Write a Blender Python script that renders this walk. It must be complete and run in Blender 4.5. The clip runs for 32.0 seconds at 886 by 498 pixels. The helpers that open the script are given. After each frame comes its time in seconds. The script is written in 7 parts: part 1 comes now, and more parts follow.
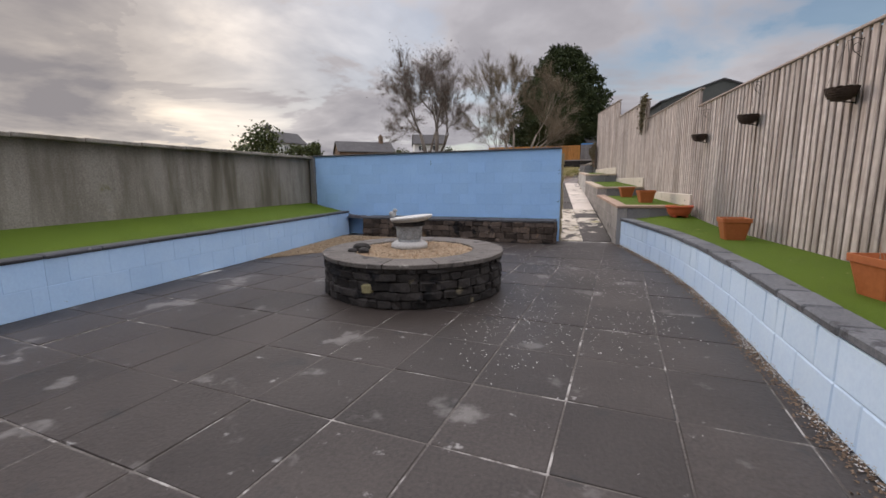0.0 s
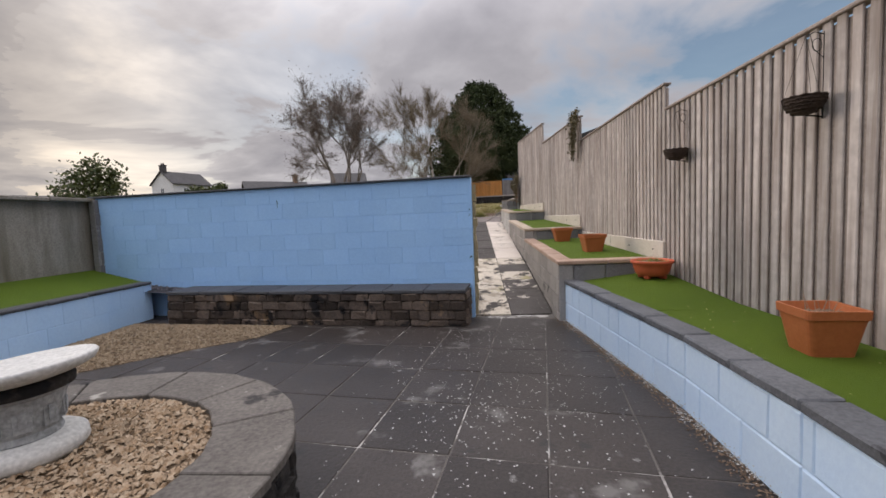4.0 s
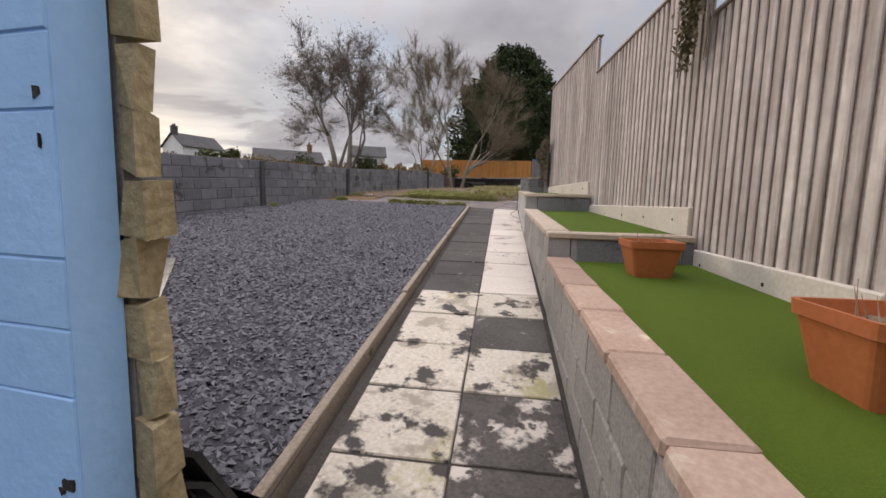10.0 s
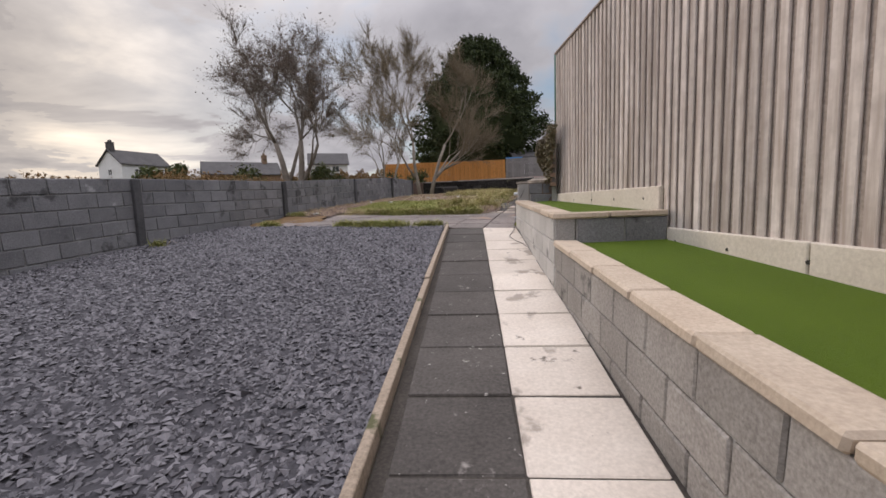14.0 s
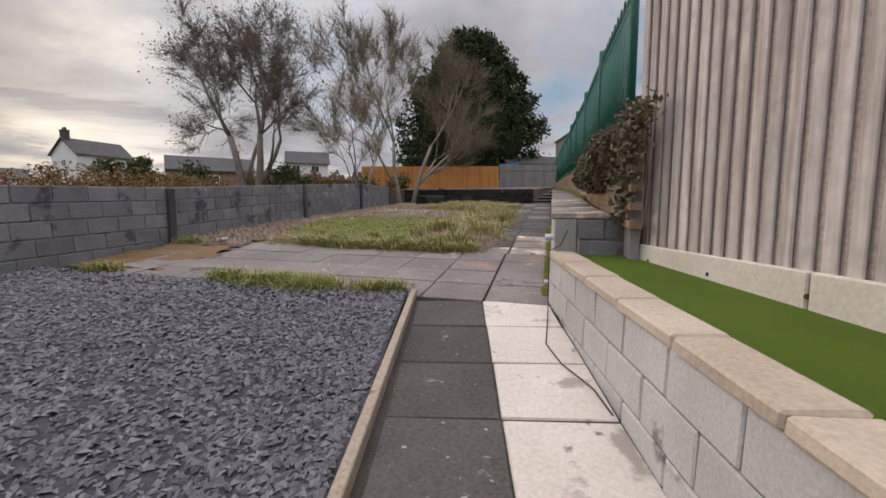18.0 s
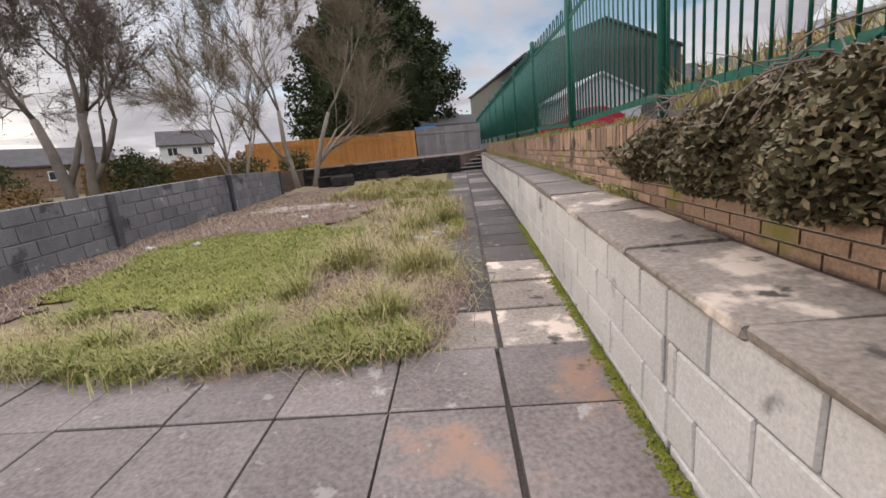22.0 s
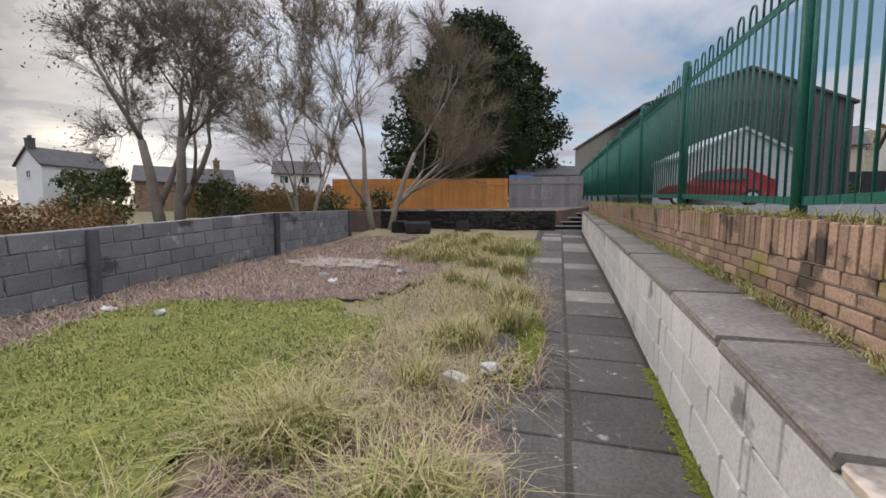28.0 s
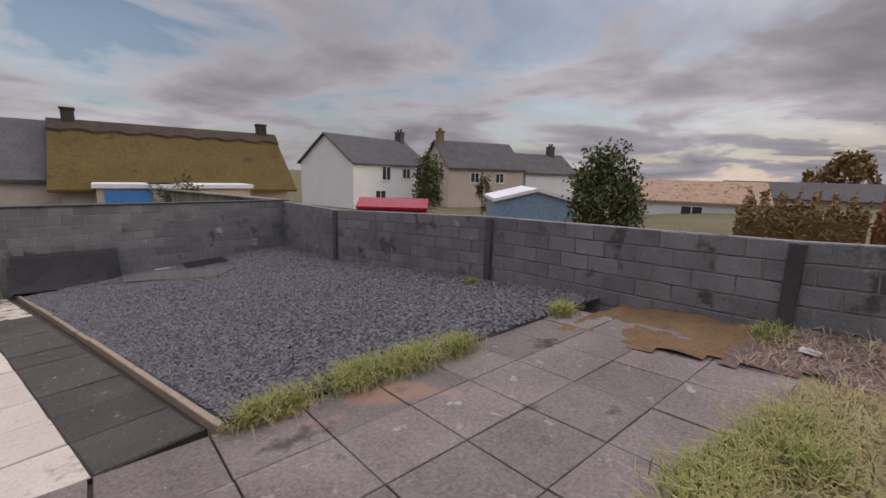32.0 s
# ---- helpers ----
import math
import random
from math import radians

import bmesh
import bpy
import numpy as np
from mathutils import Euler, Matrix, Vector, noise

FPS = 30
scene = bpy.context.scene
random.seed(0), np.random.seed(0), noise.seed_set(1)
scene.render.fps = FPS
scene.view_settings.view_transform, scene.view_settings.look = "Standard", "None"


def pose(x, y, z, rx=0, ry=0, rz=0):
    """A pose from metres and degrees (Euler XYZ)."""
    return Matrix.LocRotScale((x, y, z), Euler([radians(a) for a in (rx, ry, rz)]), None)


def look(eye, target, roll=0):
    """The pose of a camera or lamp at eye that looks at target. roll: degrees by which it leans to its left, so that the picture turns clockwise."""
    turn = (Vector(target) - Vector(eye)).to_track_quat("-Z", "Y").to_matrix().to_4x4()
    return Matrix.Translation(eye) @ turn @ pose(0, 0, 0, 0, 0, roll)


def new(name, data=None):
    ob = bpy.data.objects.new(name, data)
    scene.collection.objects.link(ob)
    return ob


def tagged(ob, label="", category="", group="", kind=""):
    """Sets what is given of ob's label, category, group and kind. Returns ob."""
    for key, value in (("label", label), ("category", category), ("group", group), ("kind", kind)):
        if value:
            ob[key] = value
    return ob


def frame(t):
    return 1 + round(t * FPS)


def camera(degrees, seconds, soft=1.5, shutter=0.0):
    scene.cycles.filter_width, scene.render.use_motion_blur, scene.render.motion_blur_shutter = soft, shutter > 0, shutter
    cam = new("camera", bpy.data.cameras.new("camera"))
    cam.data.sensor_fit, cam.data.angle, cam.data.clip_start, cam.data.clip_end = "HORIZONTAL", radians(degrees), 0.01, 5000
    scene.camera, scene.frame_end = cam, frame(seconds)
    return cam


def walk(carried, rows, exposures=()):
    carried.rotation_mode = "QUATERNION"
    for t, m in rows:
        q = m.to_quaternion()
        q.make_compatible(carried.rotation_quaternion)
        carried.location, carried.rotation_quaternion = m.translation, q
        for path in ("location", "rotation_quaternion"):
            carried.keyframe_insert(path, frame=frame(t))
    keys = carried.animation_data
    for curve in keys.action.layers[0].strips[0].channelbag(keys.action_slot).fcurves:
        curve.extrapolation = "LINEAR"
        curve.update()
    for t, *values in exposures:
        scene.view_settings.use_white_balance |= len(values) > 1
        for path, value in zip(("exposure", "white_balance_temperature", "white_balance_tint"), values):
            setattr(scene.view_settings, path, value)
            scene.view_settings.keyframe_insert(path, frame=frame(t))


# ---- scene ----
cam = camera(92.9, 32.0, soft=1.6)
# seconds, eye, target, roll
PATH = [
    (0, (-0.877, -1.269, 1.345), (-1.338, 0.651, 1.032), -0.5),
    (0.5, (-0.907, -0.876, 1.342), (-1.013, 1.099, 1.048), -0.5),
    (1, (-0.909, -0.475, 1.372), (-0.853, 1.508, 1.119), -1.5),
    (1.5, (-0.868, -0.03, 1.393), (-0.764, 1.958, 1.197), -2.0),
    (2, (-0.811, 0.428, 1.381), (-0.675, 2.412, 1.168), -2.9),
    (2.5, (-0.752, 0.916, 1.415), (-0.57, 2.897, 1.211), -2.5),
    (3, (-0.661, 1.408, 1.429), (-0.649, 3.405, 1.322), -2.3),
    (3.5, (-0.597, 1.896, 1.445), (-0.686, 3.888, 1.293), -1.4),
    (4, (-0.535, 2.401, 1.479), (-0.677, 4.39, 1.333), -2.3),
    (4.5, (-0.473, 2.884, 1.478), (-0.756, 4.86, 1.355), -2.7),
    (6.5, (-0.135, 4.988, 1.281), (-0.297, 6.981, 1.251), -0.2),
    (7, (-0.011, 5.388, 1.279), (-0.052, 7.387, 1.221), 1.0),
    (7.5, (0.078, 5.793, 1.302), (0.068, 7.791, 1.213), 1.4),
    (8, (0.167, 6.24, 1.337), (0.155, 8.237, 1.223), 1.1),
    (8.5, (0.203, 6.67, 1.318), (0.189, 8.664, 1.161), 1.0),
    (9, (0.198, 7.089, 1.366), (0.164, 9.08, 1.185), 0.8),
    (9.5, (0.21, 7.56, 1.398), (0.106, 9.55, 1.22), 0.9),
    (10, (0.191, 7.97, 1.429), (-0.076, 9.939, 1.203), 1.5),
    (10.5, (0.181, 8.384, 1.481), (-0.383, 10.275, 1.156), 2.0),
    (11, (0.078, 8.744, 1.475), (-0.881, 10.458, 1.099), 0.9),
    (11.5, (0.046, 9.076, 1.52), (-1.195, 10.598, 1.144), 0.7),
    (12, (-0.036, 9.476, 1.535), (-1.338, 10.956, 1.196), 0.4),
    (12.5, (-0.076, 9.914, 1.569), (-1.29, 11.48, 1.297), -0.9),
    (13, (-0.144, 10.276, 1.677), (-1.152, 11.991, 1.47), -0.3),
    (13.5, (-0.19, 10.724, 1.692), (-0.726, 12.639, 1.483), -0.3),
    (14, (-0.21, 11.207, 1.729), (-0.347, 13.191, 1.515), -2.0),
    (14.5, (-0.251, 11.798, 1.783), (-0.163, 13.793, 1.67), -3.6),
    (16.5, (-0.27, 13.628, 1.998), (0.025, 15.598, 1.823), -1.0),
    (17, (-0.278, 14.094, 2.099), (-0.09, 16.076, 1.908), -0.9),
    (17.5, (-0.237, 14.585, 2.133), (-0.22, 16.579, 1.985), -1.7),
    (18, (-0.231, 15.1, 2.136), (-0.302, 17.089, 1.939), 0.1),
    (18.5, (-0.293, 15.49, 2.284), (-0.453, 17.474, 2.093), 0.7),
    (19, (-0.304, 16.015, 2.306), (-0.697, 17.965, 2.1), -0.7),
    (19.5, (-0.28, 16.505, 2.331), (-0.624, 18.449, 2.009), -1.5),
    (20, (-0.302, 16.976, 2.426), (-0.352, 18.939, 2.046), -2.5),
    (20.5, (-0.247, 17.427, 2.467), (-0.261, 19.387, 2.069), -2.4),
    (21, (-0.22, 17.929, 2.5), (-0.312, 19.886, 2.096), -3.3),
    (21.5, (-0.245, 18.416, 2.59), (-0.159, 20.377, 2.205), -3.7),
    (22, (-0.164, 18.886, 2.632), (0.118, 20.829, 2.253), -5.7),
    (22.5, (-0.101, 19.302, 2.715), (0.235, 21.216, 2.243), -6.6),
    (23, (-0.057, 19.757, 2.772), (0.378, 21.691, 2.505), -3.2),
    (23.5, (0.079, 20.12, 2.846), (0.503, 22.074, 2.792), -2.4),
    (24, (0.128, 20.515, 2.838), (0.528, 22.474, 2.806), -0.7),
    (24.5, (0.175, 20.83, 2.87), (0.625, 22.778, 2.814), 0.4),
    (25, (0.277, 21.066, 2.904), (0.578, 23.041, 2.815), 0.2),
    (25.5, (0.346, 21.217, 2.907), (0.398, 23.214, 2.805), 2.2),
    (26, (0.343, 21.257, 2.907), (0.304, 23.251, 2.757), 1.1),
    (26.5, (0.364, 21.306, 2.908), (0.208, 23.294, 2.747), 0.5),
    (28.5, (0.446, 21.504, 2.914), (0.373, 23.497, 2.759), -0.5),
    (29, (0.432, 21.67, 2.929), (0.49, 23.662, 2.767), 0.3),
    (29.5, (0.499, 21.869, 2.932), (0.17, 23.835, 2.768), 2.7),
    (30, (0.7, 21.93, 2.935), (-0.527, 23.5, 2.765), 4.3),
    (30.5, (0.891, 21.951, 2.982), (-0.961, 22.675, 2.768), 5.6),
    (31, (0.683, 22.048, 2.966), (-1.285, 21.878, 2.655), 2.3),
    (31.5, (0.494, 22.061, 2.995), (-1.327, 21.297, 2.681), 2.8),
    (32, (0.465, 21.905, 3.049), (-1.083, 20.689, 2.696), 1.6),
]
walk(cam, [(t, look(e, g, r)) for t, e, g, r in PATH],
     [(0, 0.06, 6500, 13), (6, 0.0, 6500, 12), (12, 0.08, 6500, 13), (17.5, 0.0, 6450, 12), (19.5, 0.08, 6450, 13), (21.5, 0.36, 6500, 13), (23, 0.42, 6300, 11), (24.5, 0.27, 6100, 10), (29.3, 0.24, 6250, 11), (30.2, 0.28, 6500, 13), (31, -0.08, 6650, 16), (32, -0.30, 6500, 17)])

# ---- light ----
SUN_AZ = radians(57)      # to the left of +y
SUN_EL = radians(11)
SUN_DIR = Vector((-math.sin(SUN_AZ) * math.cos(SUN_EL), math.cos(SUN_AZ) * math.cos(SUN_EL), math.sin(SUN_EL)))
scene.view_settings.exposure = 0.35

world = bpy.data.worlds.new("evening_sky")
scene.world = world
world.use_nodes = True
wn, wl = world.node_tree.nodes, world.node_tree.links
wn.clear()


def wnode(kind, **props):
    n = wn.new(kind)
    for k, v in props.items():
        if k == "op":
            n.operation = v
        elif isinstance(k, str) and k.startswith("i"):
            n.inputs[int(k[1:])].default_value = v
    return n


def wmath(op, a, b=None):
    n = wn.new("ShaderNodeMath")
    n.operation = op
    for i, v in enumerate((a, b)):
        if v is None:
            continue
        if isinstance(v, (int, float)):
            n.inputs[i].default_value = v
        else:
            wl.new(v, n.inputs[i])
    return n.outputs[0]


def wramp(fac, stops):
    n = wn.new("ShaderNodeValToRGB")
    while len(n.color_ramp.elements) < len(stops):
        n.color_ramp.elements.new(0.5)
    for e, (p, c) in zip(n.color_ramp.elements, stops):
        e.position, e.color = p, (*c, 1)
    wl.new(fac, n.inputs[0])
    return n.outputs[0]


def wmix(fac, a, b):
    n = wn.new("ShaderNodeMix")
    n.data_type = "RGBA"
    wl.new(fac, n.inputs[0])
    wl.new(a, n.inputs[6])
    wl.new(b, n.inputs[7])
    return n.outputs[2]


coord = wn.new("ShaderNodeTexCoord")
sep = wn.new("ShaderNodeSeparateXYZ")
wl.new(coord.outputs["Generated"], sep.inputs[0])
up = wmath("ADD", wmath("MAXIMUM", sep.outputs[2], 0.0), 0.16)
flat = wn.new("ShaderNodeCombineXYZ")
wl.new(wmath("DIVIDE", sep.outputs[0], up), flat.inputs[0])
wl.new(wmath("DIVIDE", sep.outputs[1], up), flat.inputs[1])


def wnoise(scale, detail, rough, warp):
    n = wn.new("ShaderNodeTexNoise")
    n.inputs["Scale"].default_value, n.inputs["Detail"].default_value = scale, detail
    n.inputs["Roughness"].default_value, n.inputs["Distortion"].default_value = rough, warp
    wl.new(flat.outputs[0], n.inputs["Vector"])
    return n.outputs[0]


sky = wn.new("ShaderNodeTexSky")
sky.sky_type = "NISHITA"
sky.sun_disc = False
sky.sun_elevation, sky.sun_rotation = SUN_EL, -SUN_AZ
sky.air_density, sky.dust_density, sky.ozone_density = 1.0, 1.0, 2.0
dot = wn.new("ShaderNodeVectorMath")
dot.operation = "DOT_PRODUCT"
wl.new(coord.outputs["Generated"], dot.inputs[0])
dot.inputs[1].default_value = SUN_DIR
near_sun = wmath("POWER", wmath("MAXIMUM", dot.outputs["Value"], 0.0), 12.0)
body_of_cloud = wnoise(0.85, 7, 0.55, 0.35)
thickness_of_cloud = wnoise(0.5, 5, 0.5, 0.2)
cover = wramp(body_of_cloud, [(0.38, (0.12, 0.12, 0.12)), (0.50, (1, 1, 1))])
cover = wmath("MAXIMUM", cover, wmath("POWER", wmath("MAXIMUM", dot.outputs["Value"], 0.0), 1.6))
shade = wramp(wmath("ADD", wmath("MULTIPLY", body_of_cloud, 0.6), wmath("MULTIPLY", thickness_of_cloud, 0.4)),
              [(0.35, (0.90, 0.89, 0.91)), (0.43, (0.62, 0.61, 0.63)), (0.51, (0.42, 0.41, 0.435)), (0.61, (0.26, 0.255, 0.28))])
warm = wramp(wmath("ADD", wmath("MULTIPLY", body_of_cloud, 0.6), wmath("MULTIPLY", thickness_of_cloud, 0.4)),
             [(0.36, (1.4, 1.18, 0.90)), (0.47, (0.64, 0.575, 0.505)), (0.60, (0.29, 0.272, 0.275))])
cloud = wmix(near_sun, shade, warm)
# an overcast sky is brightest overhead
lift = wn.new("ShaderNodeMapRange")
lift.interpolation_type = "SMOOTHSTEP"
for i, v in enumerate((0.30, 1.0, 1.0, 6.2)):
    lift.inputs[1 + i].default_value = v
wl.new(sep.outputs[2], lift.inputs[0])
bg_sky, bg_cloud, mix_bg = wn.new("ShaderNodeBackground"), wn.new("ShaderNodeBackground"), wn.new("ShaderNodeMixShader")
wl.new(sky.outputs[0], bg_sky.inputs[0])
bg_sky.inputs[1].default_value = 0.15
wl.new(cloud, bg_cloud.inputs[0])
wl.new(lift.outputs[0], bg_cloud.inputs[1])
wl.new(cover, mix_bg.inputs[0])
wl.new(bg_sky.outputs[0], mix_bg.inputs[1])
wl.new(bg_cloud.outputs[0], mix_bg.inputs[2])
w_out = wn.new("ShaderNodeOutputWorld")
wl.new(mix_bg.outputs[0], w_out.inputs[0])

sun = new("sun", bpy.data.lights.new("sun", "SUN"))
sun.data.energy, sun.data.angle, sun.data.color = 1.2, radians(16), (1.0, 0.86, 0.70)
sun.matrix_world = look(SUN_DIR * 60, (0, 0, 0))


# ---- materials ----
def surf(name, c1, c2, scale=3.0, fine=60.0, rough=0.85, bump=0.3, rand=0.0, spots=None, metallic=0.0, streak=None, hue=None, bscale=None, speckle=0.45):
    """A weathered surface: two colours at a broad and a fine scale, optional spots (colour, scale, threshold), streaks and per-piece change."""
    m = bpy.data.materials.new(name)
    m.use_nodes = True
    nt = m.node_tree
    n, l = nt.nodes, nt.links
    b = n["Principled BSDF"]
    geo = n.new("ShaderNodeNewGeometry")

    def noise_at(sc, det=4.0, vec=None):
        x = n.new("ShaderNodeTexNoise")
        x.inputs["Scale"].default_value, x.inputs["Detail"].default_value = sc, det
        x.inputs["Roughness"].default_value = 0.6
        l.new(vec or geo.outputs["Position"], x.inputs["Vector"])
        return x.outputs[0]

    def ramp(fac, a, c):
        x = n.new("ShaderNodeValToRGB")
        x.color_ramp.elements[0].position, x.color_ramp.elements[1].position = a, c
        l.new(fac, x.inputs[0])
        return x.outputs[0]

    def mix(fac, a, c, mode="MIX"):
        x = n.new("ShaderNodeMix")
        x.data_type, x.blend_type = "RGBA", mode
        for sock, v in ((x.inputs[0], fac), (x.inputs[6], a), (x.inputs[7], c)):
            if isinstance(v, (int, float)):
                sock.default_value = v
            elif isinstance(v, tuple):
                sock.default_value = (*v, 1)
            else:
                l.new(v, sock)
        return x.outputs[2]

    broad, grain = noise_at(scale), noise_at(fine, 3.0)
    col = mix(ramp(broad, 0.32, 0.68), c1, c2)
    col = mix(speckle, col, mix(ramp(grain, 0.3, 0.7), tuple(v * 0.7 for v in c1), tuple(min(1, v * 1.3) for v in c2)))
    if streak:
        mp = n.new("ShaderNodeMapping")
        mp.inputs["Scale"].default_value = streak[1]
        l.new(geo.outputs["Position"], mp.inputs["Vector"])
        col = mix(ramp(noise_at(1.0, 5.0, mp.outputs[0]), 0.42, 0.66), col, streak[0])
    for sp in spots or ():
        col = mix(ramp(noise_at(sp[1], 5.0), sp[2], sp[2] + 0.06), col, sp[0])
    if rand:
        info = n.new("ShaderNodeObjectInfo")
        mr = n.new("ShaderNodeMapRange")
        mr.inputs[3].default_value, mr.inputs[4].default_value = 1 - rand, 1 + rand
        l.new(info.outputs["Random"], mr.inputs[0])
        hsv = n.new("ShaderNodeHueSaturation")
        l.new(mr.outputs[0], hsv.inputs["Value"])
        l.new(col, hsv.inputs["Color"])
        col = hsv.outputs[0]
    if hue:
        isl = n.new("ShaderNodeNewGeometry")
        col = mix(isl.outputs["Random Per Island"], col, mix(0.75, col, hue))
    l.new(col, b.inputs["Base Color"])
    b.inputs["Roughness"].default_value, b.inputs["Metallic"].default_value = rough, metallic
    b.inputs["Specular IOR Level"].default_value = 0.3
    if bump:
        bp = n.new("ShaderNodeBump")
        bp.inputs["Strength"].default_value, bp.inputs["Distance"].default_value = bump, 0.012
        l.new(noise_at(bscale or fine * 0.7, 5.0), bp.inputs["Height"])
        l.new(bp.outputs[0], b.inputs["Normal"])
    return m


WHITE_SPECK = (0.50, 0.49, 0.46)
M_PATIO = surf("weathered_patio_slab", (0.025, 0.02, 0.017), (0.056, 0.046, 0.04), 1.3, 45, 0.46, 0.35, 0.2,
               spots=[((0.030, 0.027, 0.025), 3.1, 0.62), ((0.13, 0.12, 0.11), 1.7, 0.60), ((0.24, 0.23, 0.215), 6.5, 0.66), (WHITE_SPECK, 30.0, 0.70)])
M_DARKSLAB = surf("dark_path_slab", (0.05, 0.044, 0.039), (0.1, 0.089, 0.08), 2.0, 50, 0.85, 0.35, 0.15,
                  spots=[((0.30, 0.275, 0.25), 4.0, 0.66), ((0.42, 0.40, 0.36), 18.0, 0.66)])
M_WORNSLAB = surf("half_worn_cream_slab", (0.5, 0.435, 0.34), (0.62, 0.555, 0.46), 2.2, 40, 0.85, 0.35, 0.06,
                  spots=[((0.38, 0.34, 0.18), 1.6, 0.60), ((0.36, 0.31, 0.24), 3.0, 0.55), ((0.070, 0.062, 0.055), 4.2, 0.525)])
M_CREAM = surf("cream_painted_slab", (0.56, 0.485, 0.41), (0.67, 0.6, 0.52), 2.0, 45, 0.82, 0.3, 0.05,
               spots=[((0.36, 0.31, 0.26), 2.6, 0.60), ((0.16, 0.135, 0.11), 5.5, 0.655)], speckle=0.28)
M_GREYSLAB = surf("grey_terrace_slab", (0.115, 0.093, 0.083), (0.235, 0.203, 0.186), 1.6, 40, 0.72, 0.5, 0.16,
                  spots=[((0.30, 0.19, 0.135), 0.8, 0.60), ((0.31, 0.285, 0.26), 5.0, 0.63), ((0.08, 0.068, 0.06), 1.6, 0.62), ((0.36, 0.34, 0.31), 16.0, 0.68)])
M_JOINT = surf("dirty_joint_filling", (0.075, 0.066, 0.057), (0.17, 0.155, 0.14), 4, 60, 0.95, 0.4, spots=[((0.42, 0.40, 0.37), 2.5, 0.54)])
M_JOINTDARK = surf("dark_soil_joint", (0.035, 0.030, 0.026), (0.075, 0.065, 0.055), 4, 60, 0.95, 0.4)
M_MOTTLED = surf("mottled_weathered_slab", (0.17, 0.14, 0.115), (0.33, 0.285, 0.24), 2.2, 40, 0.85, 0.4, 0.18, spots=[((0.58, 0.48, 0.39), 2.2, 0.555), ((0.075, 0.065, 0.055), 3.3, 0.60)])
M_PATCHY = surf("dark_slab_with_cream_remains", (0.055, 0.048, 0.042), (0.105, 0.093, 0.083), 2.0, 45, 0.85, 0.35, 0.1, spots=[((0.52, 0.46, 0.39), 3.2, 0.545), ((0.06, 0.052, 0.046), 9.0, 0.56)])
M_BLUE = surf("pale_blue_masonry_paint", (0.325, 0.55, 0.875), (0.365, 0.6, 0.915), 1.2, 30, 0.6, 0.25, 0.035, speckle=0.12)
M_BLUEPALE = surf("faded_pale_blue_paint", (0.58, 0.745, 0.94), (0.66, 0.81, 0.96), 1.5, 30, 0.65, 0.25, 0.03,
                  spots=[((0.22, 0.22, 0.20), 6.0, 0.74)], speckle=0.1)
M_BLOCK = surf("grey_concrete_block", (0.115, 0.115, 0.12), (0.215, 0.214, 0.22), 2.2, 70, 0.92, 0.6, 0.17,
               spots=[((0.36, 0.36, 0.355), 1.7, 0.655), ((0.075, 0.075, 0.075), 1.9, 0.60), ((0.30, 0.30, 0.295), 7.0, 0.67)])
M_WALLMORTAR = surf("rough_grey_mortar", (0.15, 0.148, 0.146), (0.30, 0.295, 0.285), 2.5, 60, 0.95, 0.8, spots=[((0.08, 0.08, 0.08), 2.2, 0.58)])
M_WALLPIER = surf("dark_weathered_pier", (0.040, 0.040, 0.042), (0.085, 0.084, 0.086), 3, 60, 0.9, 0.5, 0.3, spots=[((0.15, 0.15, 0.15), 4, 0.66)])
M_BLUEMID = surf("side_bed_blue_paint", (0.42, 0.63, 0.90), (0.50, 0.70, 0.94), 1.5, 30, 0.65, 0.25, 0.03, spots=[((0.24, 0.24, 0.22), 5.0, 0.73)], speckle=0.1)
M_COPEGREY = surf("grey_slate_coping", (0.085, 0.09, 0.097), (0.145, 0.15, 0.16), 3, 50, 0.65, 0.4, 0.14, spots=[((0.05, 0.05, 0.055), 5, 0.62), ((0.25, 0.25, 0.24), 11, 0.70)])
M_LEDGEDARK = surf("dark_lichened_ledge_slab", (0.095, 0.082, 0.072), (0.20, 0.175, 0.155), 2.0, 40, 0.85, 0.5, 0.2, spots=[((0.34, 0.31, 0.27), 2.6, 0.645), ((0.24, 0.22, 0.19), 8.0, 0.64)])
M_BENCHSTONE = surf("brown_rubble_stone", (0.045, 0.037, 0.032), (0.13, 0.098, 0.076), 4.0, 40, 0.85, 0.9, 0.6,
                    spots=[((0.22, 0.15, 0.09), 2.2, 0.60), ((0.014, 0.013, 0.013), 3.0, 0.56), ((0.30, 0.29, 0.26), 9.0, 0.70)])
M_CHIPDARK = surf("dirty_brown_pebble", (0.13, 0.088, 0.052), (0.25, 0.18, 0.11), 9, 60, 0.9, 0.2, hue=(0.36, 0.29, 0.20))
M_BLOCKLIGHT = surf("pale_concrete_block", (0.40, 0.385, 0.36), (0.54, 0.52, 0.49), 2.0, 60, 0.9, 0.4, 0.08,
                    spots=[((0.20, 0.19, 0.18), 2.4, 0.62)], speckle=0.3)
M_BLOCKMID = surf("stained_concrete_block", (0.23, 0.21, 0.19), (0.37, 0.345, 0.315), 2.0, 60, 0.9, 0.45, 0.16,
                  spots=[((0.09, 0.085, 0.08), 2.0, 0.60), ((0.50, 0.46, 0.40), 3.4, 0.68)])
M_MORTAR = surf("grey_mortar", (0.24, 0.235, 0.225), (0.36, 0.35, 0.335), 4, 80, 0.95, 0.4)
